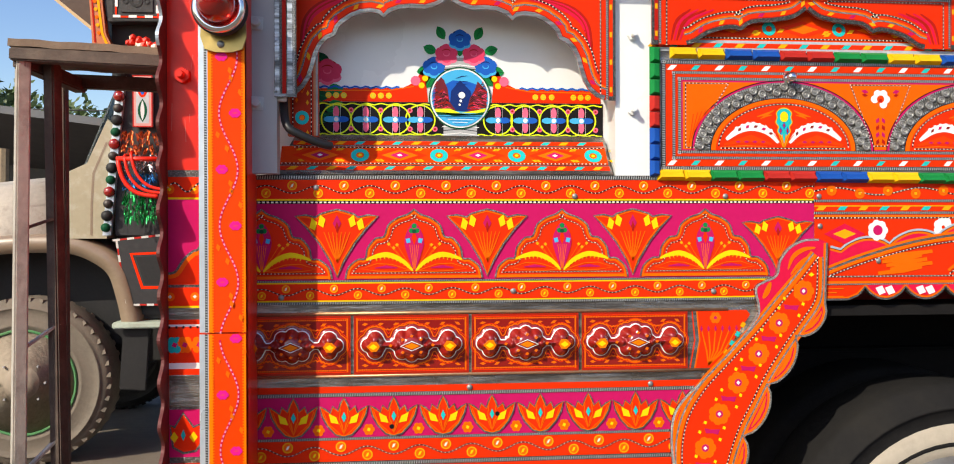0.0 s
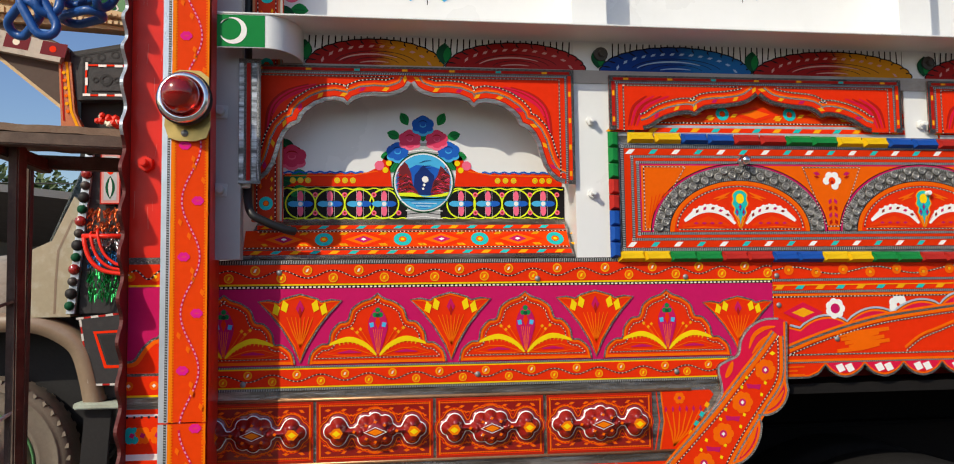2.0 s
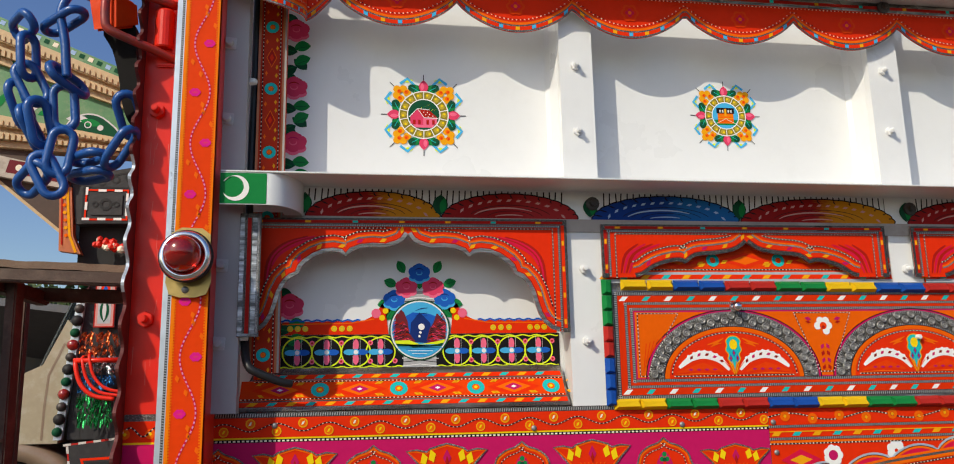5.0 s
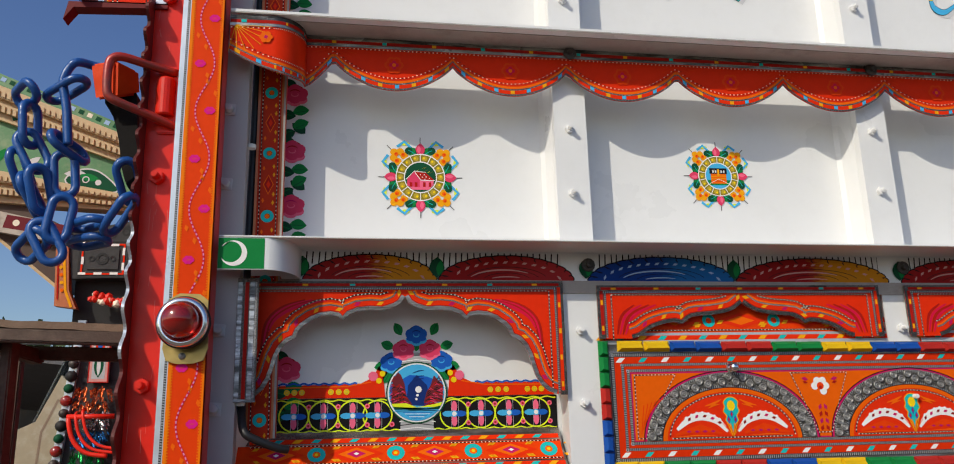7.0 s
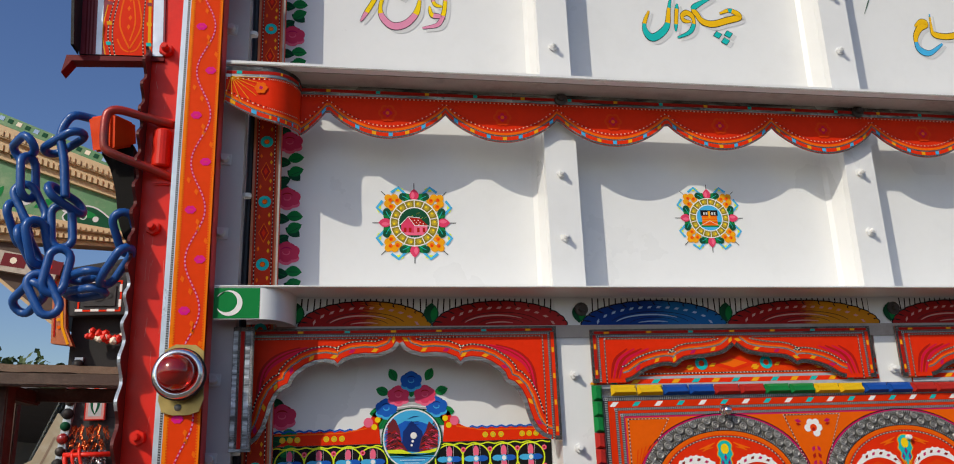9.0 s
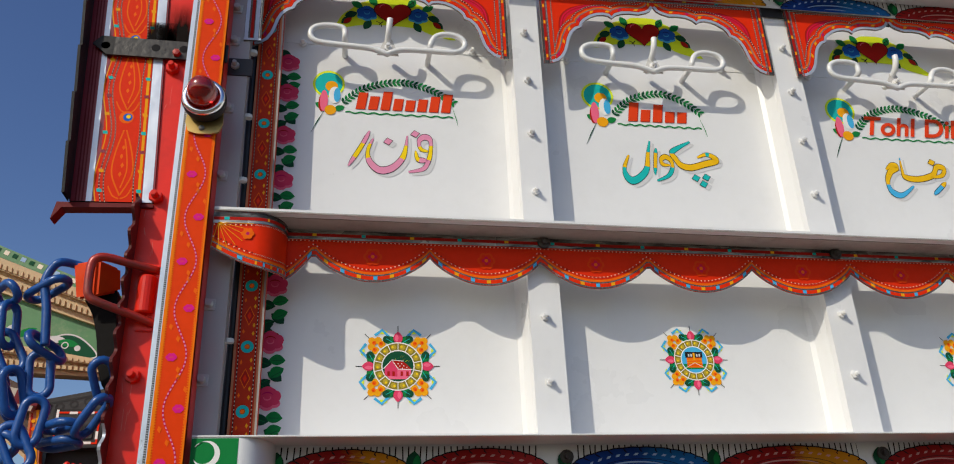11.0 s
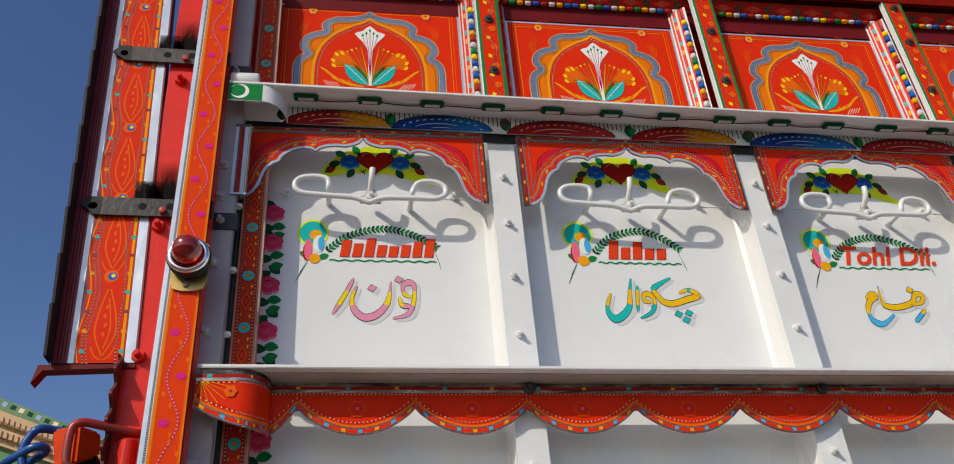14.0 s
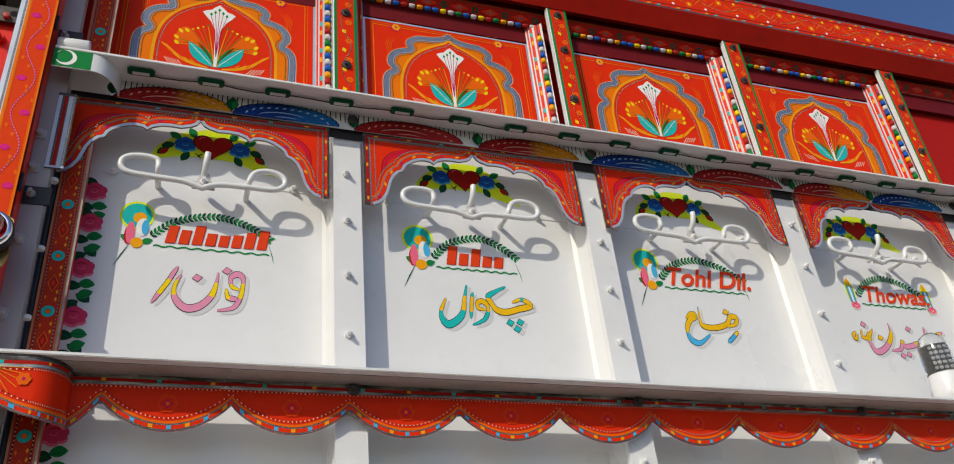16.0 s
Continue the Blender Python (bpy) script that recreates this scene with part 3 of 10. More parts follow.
band("edging", XL, 1.18, 1.348, 1.352, "yellow")
band("foil_band", XL, 1.17, 1.341, 1.348, "zip_dark")
band("trim_strip", XL, 1.02, 1.104, 1.121, "red")
band("foil_band", XL, 1.01, 1.094, 1.104, "zip")
for z, x in ((1.3155, 1.02), (1.1485, 0.98)):
    part("foil_lip", solid("foil_lip", "copper_foil", tube([(XL, 0, 0), (0.3, -0.001, 0.001), (x, 0, 0)], 0.0045, 8), smooth=True), truck, (0, SKIN - 0.002, z), "rounded copper-coloured foil lip")
tulip_band = band("tulip_band", XL, 0.96, 0.985, 1.094, "magenta", 0.0012, "magenta sticker band with small tulips")
band("foil_band", XL, 0.955, 0.978, 0.985, "zip")
part("trim_strip", trim_strip(XL, 0.935, 0.921, 0.978, phase=0.01, spot=0.07), truck, (0, SKIN, 0))
band("foil_band", XL, 0.88, 0.908, 0.921, "zip_dark")
band("trim_strip", XL, 0.88, 0.72, 0.908, "red")


def lotus_arch():
    """A five-lobed arch with a small bouquet and two long leaves."""
    half = [(0.184, 0.0), (0.176, 0.03), (0.15, 0.052), (0.131, 0.054), (0.125, 0.082), (0.103, 0.108), (0.081, 0.113), (0.07, 0.143), (0.044, 0.163), (0.018, 0.172), (0.0, 0.186)]
    o = spline(half, 3)
    path = o + mirror(o[:-1])[::-1]
    a = Art()
    a.slab(path, "red", 0.002)
    a.ribbon(path, -0.0014, 0.0028, "zip", 4.6)
    a.ribbon(path, 0.0045, 0.009, "orange", 4.4)
    stitched(a, offset(path[3:-3], 0.017), 5.0, "white_ink", 0.0095, 0.005, 0.0026)
    ruled(a, -0.178, 0.178, 0.0, 0.008, "orange", 4.2)
    stitched(a, [(-0.165, 0.0145), (0.165, 0.0145)], 5.0, "white_ink", 0.0095, 0.005, 0.0026)
    for s in (1, -1):
        leaf = [(0.004 * s, 0.02), (0.03 * s, 0.046), (0.068 * s, 0.063), (0.1 * s, 0.06), (0.128 * s, 0.05)]
        a.stroke(spline(leaf, 4), 0.014, "yellow", 5.2, 0.1)
        for q, (x, z, u) in enumerate(along(spline(leaf, 4)[3:-3], 0.011)):
            a.poly([(x - 0.003, z), (x + 0.003, z), (x - 0.004 * s, z - 0.013)], "yellow", 5.5)
        under = [(0.01 * s, 0.021), (0.06 * s, 0.038), (0.1 * s, 0.04), (0.142 * s, 0.026), (0.1 * s, 0.02), (0.05 * s, 0.018)]
        a.line(under + under[:1], 0.002, "orange", 4.8)
        a.stroke([(0.045 * s, 0.028), (0.075 * s, 0.031), (0.105 * s, 0.028)], 0.008, "magenta", 5.0)
        for x, z in ((0.055, 0.082), (0.068, 0.092), (0.046, 0.09)):
            a.line([(0.006 * s, 0.03), (x * 0.6 * s, z * 0.66), (x * s, z)], 0.0015, "orange", 4.9)
            a.diamond(x * s, z, 0.005, 0.005, "gold", 5.1)
        a.line([(0.003 * s, 0.022), (0.016 * s, 0.1)], 0.0022, "magenta", 5.3)
        a.poly([(0.010 * s, 0.096), (0.02 * s, 0.094), (0.023 * s, 0.106), (0.012 * s, 0.108)], "sky_blue", 5.7)
    a.poly(spline([(0, 0.022), (-0.02, 0.07), (-0.026, 0.1), (-0.018, 0.128), (0.0, 0.15), (0.018, 0.128), (0.026, 0.1), (0.02, 0.07)], 3, True), "magenta", 5.1)
    for x in (-0.012, -0.006, 0, 0.006, 0.012):
        a.line([(x * 0.2, 0.024), (x, 0.09)], 0.0014, "orange", 5.35)
    a.diamond(0, 0.108, 0.0075, 0.02, "red", 5.6)
    a.petals(0, 0.132, 0.014, 3, "green", 5.7, 0.55, 90)
    a.disc(0, 0.126, 0.006, "dark_green", 5.95, 8)
    return a.mesh("lotus_arch")


def tulip():
    half = [(0.0, -0.099), (0.018, -0.058), (0.048, -0.008), (0.078, 0.03), (0.11, 0.064), (0.082, 0.068), (0.056, 0.062), (0.046, 0.07), (0.02, 0.078), (0.0, 0.083)]
    path = half + mirror(half[1:-1])[::-1]
    a = Art()
    a.slab(path, "red", 0.002)
    a.ribbon(path, -0.0014, 0.0028, "zip", 4.6, True)
    a.ribbon(path, 0.0045, 0.0075, "orange", 4.4, True)
    for i in range(-3, 4):
        a.stroke([(0.0, -0.06), (i * 0.006, -0.02), (i * 0.0115, 0.022)], 0.0034, "orange", 5.0, 0.4)
    for x, z, t in ((-0.062, 0.042, 30), (-0.04, 0.05, 20), (0.04, 0.05, -20), (0.062, 0.042, -30)):
        a.poly([(x - 0.01, z - 0.008), (x + 0.004, z - 0.016), (x + 0.01, z + 0.006), (x - 0.004, z + 0.018)] if x < 0 else mirror([(-x - 0.01, z - 0.008), (-x + 0.004, z - 0.016), (-x + 0.01, z + 0.006), (-x - 0.004, z + 0.018)]), "yellow", 5.4)
    a.diamond(0, 0.045, 0.011, 0.022, "magenta", 5.2)
    a.diamond(0, 0.035, 0.005, 0.016, "deep_red", 5.5)
    return a.mesh("tulip")


lotus_mesh, tulip_mesh = lotus_arch(), tulip()
for i in range(-1, 3):
    part("lotus_arch", lotus_mesh, lotus_band, (0.152 + 0.402 * i, SKIN - 0.0014, 1.409))
    last = i == 2
    t = part("tulip", tulip_mesh, lotus_band, (1.165 if last else -0.053 + 0.402 * (i + 1), SKIN - 0.0014, 1.5 if last else 1.512))
    t.scale = (0.95, 1, 0.88) if last else (1, 1, 1)


def small_tulip():
    half = [(0.0, -0.05), (0.022, -0.044), (0.044, -0.02), (0.058, 0.006), (0.064, 0.034), (0.048, 0.026), (0.036, 0.016), (0.03, 0.034), (0.016, 0.022), (0.01, 0.04), (0.0, 0.057)]
    path = half + mirror(half[1:-1])[::-1]
    a = Art()
    a.slab(path, "red", 0.0018)
    a.ribbon(path, -0.0015, 0.0028, "zip", 4.0, True)
    a.ribbon(path, 0.0028, 0.0052, "orange", 3.8, True)
    for s in (1, -1):
        a.poly([(0.014 * s, -0.014), (0.034 * s, -0.01), (0.04 * s, 0.014), (0.028 * s, 0.008), (0.02 * s, 0.004)], "yellow", 4.4)
        a.line([(0.006 * s, -0.045), (0.042 * s, -0.012), (0.054 * s, 0.02)], 0.0022, "orange", 4.1)
        a.line([(0.002 * s, -0.03), (0.012 * s, 0.0), (0.009 * s, 0.026)], 0.002, "orange", 4.1)
        for k in (0.006, 0.014):
            a.line([(0.0, -0.042), (k * s, -0.008)], 0.0018, "orange", 4.2)
    a.diamond(0, 0.004, 0.0065, 0.014, "teal", 4.6)
    return a.mesh("small_tulip")


def rosette(r, petal, heart):
    a = Art()
    flower(a, 0, 0, r, petal, heart, 1.0, 6)
    return a.mesh("rosette")


st, ros = small_tulip(), rosette(0.0155, "orange", "yellow")
for i in range(10):
    x = -0.302 + 0.1325 * i
    part("small_tulip", st, tulip_band, (x, SKIN - 0.0014, 1.036))
    if i < 9:
        part("rosette", ros, tulip_band, (x + 0.066, SKIN - 0.0014, 1.005))


def embossed_plate(w, h):
    """A glossy maroon plate, pressed out into a long lobed cartouche."""
    a = Art()
    a.slab(rect(-w / 2, -h / 2, w / 2, h / 2), "maroon_plate", 0.004, 0.004, "brass")
    edge = rect(-w / 2 + 0.006, -h / 2 + 0.006, w / 2 - 0.006, h / 2 - 0.006)
    a.ribbon(edge, 0, 0.004, "red", 6.4, True)
    for k in range(60):
        x = -w / 2 + 0.014 + (w - 0.028) * k / 59
        for s in (1, -1):
            a.disc(x, s * (h / 2 - 0.012), 0.0022, "orange", 6.6, 6)
    random.seed(5)
    for s in (1, -1):
        a.poly(rect(s * (w / 2 - 0.009) - 0.002, -h / 2 + 0.008, s * (w / 2 - 0.009) + 0.002, h / 2 - 0.008), "orange", 6.7)
        halo = [(-w / 2 + 0.018 + (w - 0.036) * i / 90, s * (0.03 + 0.03 * math.exp(-((-w / 2 + 0.018 + (w - 0.036) * i / 90) / 0.05) ** 2) + 0.019 * math.exp(-((abs(-w / 2 + 0.018 + (w - 0.036) * i / 90) - 0.1) / 0.03) ** 2) + 0.0016 * math.sin(i * 1.9))) for i in range(91)]
        a.line(halo, 0.0038, "orange", 6.9)
        wv = [(-w / 2 + 0.02 + (w - 0.04) * i / 40, s * (h / 2 - 0.022 + 0.006 * math.sin(i * 0.8))) for i in range(41)]
        a.line(wv, 0.0022, "orange", 6.2)
        a.line([(x, z - s * 0.008) for x, z in wv], 0.0016, "red", 6.2)
        for i in range(7):
            a.diamond(-w / 2 + 0.03 + i * (w - 0.06) / 6, s * (h / 2 - 0.024), 0.009, 0.004, "orange", 6.6, random.uniform(-30, 30))
    return a.mesh("embossed_plate")


def relief_height(x, z):
    """Height of the pressed cartouche: a lobed middle, two heart-shaped ends and a bar that joins them."""
    d = 9.0
    for cx, cz, r in ((0, 0, 0.038), (0.026, 0.02, 0.018), (-0.026, 0.02, 0.018), (0.026, -0.02, 0.018), (-0.026, -0.02, 0.018), (0, 0.028, 0.017), (0, -0.028, 0.017), (0.04, 0, 0.016), (-0.04, 0, 0.016),
                      (0.097, 0.016, 0.02), (0.097, -0.016, 0.02), (0.116, 0.0, 0.017), (0.092, 0, 0.018), (-0.097, 0.016, 0.02), (-0.097, -0.016, 0.02), (-0.116, 0.0, 0.017), (-0.092, 0, 0.018)):
        d = min(d, math.hypot(x - cx, z - cz) - r)
    bar = max(abs(z) - 0.007, abs(x) - 0.1)
    d = min(d, bar)
    return d


def cartouche():
    """The pressed relief with its white contour and dashes of colour."""
    a = Art()
    nx, nz, w, h = 96, 42, 0.29, 0.128
    grid = []
    for j in range(nz + 1):
        row = []
        for i in range(nx + 1):
            x, z = -w / 2 + w * i / nx, -h / 2 + h * j / nz
            d = relief_height(x, z)
            s = max(0.0, min(1.0, (0.008 - d) / 0.026))
            y = 0.031 * (s * s * (3 - 2 * s))
            for cx, r in ((0, 0.026), (0.099, 0.016), (-0.099, 0.016)):
                q = math.hypot((x - cx) / (1.35 if cx == 0 else 1.0), z) / r
                if q < 1:
                    y += 0.005 * (1 - q * q)
            row.append((x, -y - 0.0004, z))
        grid.append(row)
    me_v = [p for r in grid for p in r]
    a.v = me_v
    k = nx + 1
    slot = a.slot("maroon")
    for j in range(nz):
        for i in range(nx):
            a.f.append((j * k + i, j * k + i + 1, (j + 1) * k + i + 1, (j + 1) * k + i))
            a.m.append(slot)
    # contour lines laid on the relief
    for level, wd, mat in ((0.002, 0.0027, "white_ink"), (0.0125, 0.0026, "orange"), (0.017, 0.0018, "red")):
        for t in range(150):
            p = []
            for u in (t, t + 1):
                ang = 2 * math.pi * u / 150
                ex, ez = math.cos(ang), math.sin(ang)
                lo, hi = 0.0, 0.16
                # walk out from an anchor on the axis so that the contour stays single
                ax = max(-0.1, min(0.1, 0.1 * ex * abs(ex) ** 0.2))
                vx, vz = unit((ex * 0.35, ez))
                for _ in range(24):
                    m = (lo + hi) / 2
                    if relief_height(ax + vx * m, vz * m) < level:
                        lo = m
                    else:
                        hi = m
                p.append((ax + vx * lo, vz * lo))
            (x0, z0), (x1, z1) = p
            if math.dist(p[0], p[1]) > 0.05:
                continue
            ux, uz = unit((x1 - x0, z1 - z0))
            def up(x, z):
                dd = relief_height(x, z)
                ss = max(0.0, min(1.0, (0.008 - dd) / 0.026))
                return (x, -0.031 * (ss * ss * (3 - 2 * ss)) - 0.0014, z)
            o = wd / 2
            a.face([up(x0 + uz * o, z0 - ux * o), up(x1 + uz * o, z1 - ux * o), up(x1 - uz * o, z1 + ux * o), up(x0 - uz * o, z0 + ux * o)], mat)
    for x in (-0.1, 0.1):
        s = 1 if x > 0 else -1
        heart = [(x - s * 0.016, 0.0), (x - s * 0.008, 0.013), (x + s * 0.006, 0.012), (x + s * 0.019, 0.0), (x + s * 0.006, -0.014), (x - s * 0.008, -0.013)]
        a.poly(heart, "amber", 52.5)
        a.diamond(x + s * 0.001, -0.001, 0.011, 0.008, "yellow", 53.4)
    a.diamond(0, 0, 0.031, 0.0135, "white_ink", 52.5)
    a.diamond(0, 0, 0.028, 0.0115, "maroon", 52.9)
    a.diamond(0, 0, 0.02, 0.0085, "amber", 53.4)
    for x, z in ((0.024, 0.017), (-0.024, 0.017), (0.024, -0.017), (-0.024, -0.017), (0.0, 0.026), (0.0, -0.026), (0.056, 0.0), (-0.056, 0.0)):
        a.diamond(x, z, 0.0055, 0.0045, "orange", 47 if abs(x) < 0.05 else 30, 15)
    me = a.mesh("relief")
    me.shade_smooth()
    return me


cart = cartouche()
for x0, x1 in ((-0.325, -0.018), (-0.01, 0.298), (0.306, 0.599), (0.608, 0.905)):
    p = part("embossed_plate", embossed_plate(x1 - x0, 0.158), truck, ((x0 + x1) / 2, SKIN - 0.001, 1.232), "glossy maroon pressed plate")
    part("relief", cart, p, ((x0 + x1) / 2, SKIN - 0.0052, 1.232))


# end piece beside the plates, with a fan of stalks
def end_piece():
    a = Art()
    o = [(0.912, 1.153), (0.985, 1.153), (1.085, 1.3), (1.075, 1.312), (0.918, 1.312), (0.926, 1.23)]
    a.slab(o, "red", 0.003)
    a.ribbon([(0.912, 1.153), (0.926, 1.23), (0.918, 1.312)], -0.012, -0.002, "dull_tape", 5)
    a.ribbon([(0.912, 1.153), (0.926, 1.23), (0.918, 1.312)], -0.016, -0.012, "orange", 5)
    for i in range(6):
        a.stroke([(0.965, 1.16), (0.96 + i * 0.01, 1.2), (0.945 + i * 0.02, 1.26)], 0.005, "orange", 5, 0.4)
        a.diamond(0.945 + i * 0.02, 1.262, 0.004, 0.009, "magenta", 5.5)
    flower(a, 0.985, 1.292, 0.016, "orange", "magenta", 5.2)
    a.dash([(1.0, 1.17), (1.07, 1.28)], 0.03, 0.014, 0.012, ["teal", "gold", "teal"], 5.2)
    return a.mesh("end_piece")


part("end_piece", end_piece(), truck, (0, SKIN, 0))


def wheel_arch_piece():
    """The curling ornament that leads from the skirt up to the wheel opening, with a scalloped edge."""
    left = [(0.905, 0.74), (0.872, 0.82), (0.858, 0.9), (0.854, 0.96), (0.86, 1.02), (0.887, 1.067), (0.956, 1.133), (1.038, 1.216), (1.092, 1.284), (1.104, 1.315), (1.095, 1.373), (1.122, 1.394), (1.155, 1.41), (1.166, 1.452), (1.196, 1.489), (1.237, 1.508), (1.28, 1.51)]
    cusps = [(1.3, 1.33), (1.213, 1.239), (1.133, 1.104), (1.063, 0.963), (1.012, 0.83), (1.0, 0.74)]
    scal = [(1.306, 1.498)]
    for p, q in zip(cusps, cusps[1:]):
        u = unit((q[0] - p[0], q[1] - p[1]))
        for i in range(9):
            s = i / 9
            b = 0.036 * math.sin(math.pi * s) ** 0.6
            scal.append((p[0] + (q[0] - p[0]) * s - u[1] * b, p[1] + (q[1] - p[1]) * s + u[0] * b))
    scal.append(cusps[-1])
    ls = spline(left, 4)
    band_l = spline([(0.915, 0.76), (0.886, 0.85), (0.882, 0.94), (0.9, 1.02), (0.946, 1.096), (1.014, 1.168), (1.096, 1.252), (1.172, 1.34), (1.225, 1.4), (1.275, 1.462)], 4)
    band_r = spline([(1.0, 0.76), (1.012, 0.86), (1.049, 0.975), (1.09, 1.056), (1.131, 1.133), (1.184, 1.212), (1.225, 1.268), (1.272, 1.335), (1.28, 1.4), (1.28, 1.458)], 4)
    a = Art()
    a.slab(ls + scal, "red_magenta", 0.006, 0.004, "dull_tape")
    a.poly(band_l + band_r[::-1], "red", 9.0)
    a.ribbon(ls, -0.006, 0.0, "zip_pale", 9.6)
    a.ribbon(ls[:30], -0.012, -0.006, "orange", 9.3)
    a.ribbon(band_l, 0.0, 0.011, "orange", 9.5)
    a.ribbon(band_l, 0.011, 0.016, "zip", 9.7)
    a.ribbon(band_l, 0.016, 0.023, "orange", 9.45)
    stitched(a, offset(band_l, -0.005), 10.0)
    a.ribbon(band_r, -0.009, 0.0, "orange", 9.5)
    a.ribbon(band_r, -0.014, -0.009, "zip", 9.7)
    a.ribbon(band_r, -0.021, -0.014, "orange", 9.45)
    stitched(a, offset(band_r, 0.005), 10.0)
    a.ribbon(scal, -0.0055, 0.0005, "zip", 9.8)
    a.ribbon(scal, -0.012, -0.0055, "orange", 9.6)
    for p, q in zip(cusps, cusps[1:]):
        u = unit((q[0] - p[0], q[1] - p[1]))
        m = [(p[0] + (q[0] - p[0]) * s - u[1] * 0.013 * math.sin(math.pi * s), p[1] + (q[1] - p[1]) * s + u[0] * 0.013 * math.sin(math.pi * s)) for s in (0.2, 0.4, 0.6, 0.8)]
        a.stroke(m, 0.012, "orange", 9.9)
    # head leaf
    a.stroke(spline([(1.19, 1.425), (1.205, 1.46), (1.235, 1.48), (1.27, 1.485)], 4), 0.013, "orange", 9.9)
    a.stroke(spline([(1.198, 1.41), (1.222, 1.44), (1.255, 1.465)], 4), 0.009, "orange", 9.9)
    a.stroke(spline([(1.118, 1.345), (1.13, 1.365), (1.14, 1.39)], 4), 0.016, "orange", 9.9)
    mid = [(0.94, 0.84), (0.952, 0.933), (0.992, 1.026), (1.046, 1.112), (1.105, 1.191), (1.164, 1.276), (1.235, 1.364)]
    for i, (x, z) in enumerate(mid):
        a.petals(x, z, 0.03, 7, "orange", 10.0, 0.5)
        a.disc(x, z, 0.0175, "orange", 10.3, 12)
        a.disc(x, z, 0.0105, "magenta", 10.6, 12)
        a.diamond(x, z, 0.0055, 0.006, "white_ink", 11.0)
        if i:
            px, pz = (x + mid[i - 1][0]) / 2, (z + mid[i - 1][1]) / 2
            a.poly([(px - 0.022, pz + 0.008), (px - 0.004, pz + 0.004), (px + 0.022, pz + 0.004), (px + 0.016, pz - 0.01), (px, pz - 0.006), (px - 0.018, pz - 0.006)], "magenta", 10.0)
            for dx, dz in ((0.034, 0.008), (-0.036, -0.002), (0.022, -0.024), (-0.02, 0.024)):
                a.diamond(px + dx, pz + dz, 0.0055, 0.006, "yellow", 10.0, 20)
    a.diamond(1.258, 1.41, 0.009, 0.006, "yellow", 10.0)
    return a.mesh("wheel_arch_ornament")


part("wheel_arch_ornament", wheel_arch_piece(), truck, (0, SKIN - 0.006, 0), "red scalloped sticker-covered wheel arch ornament")


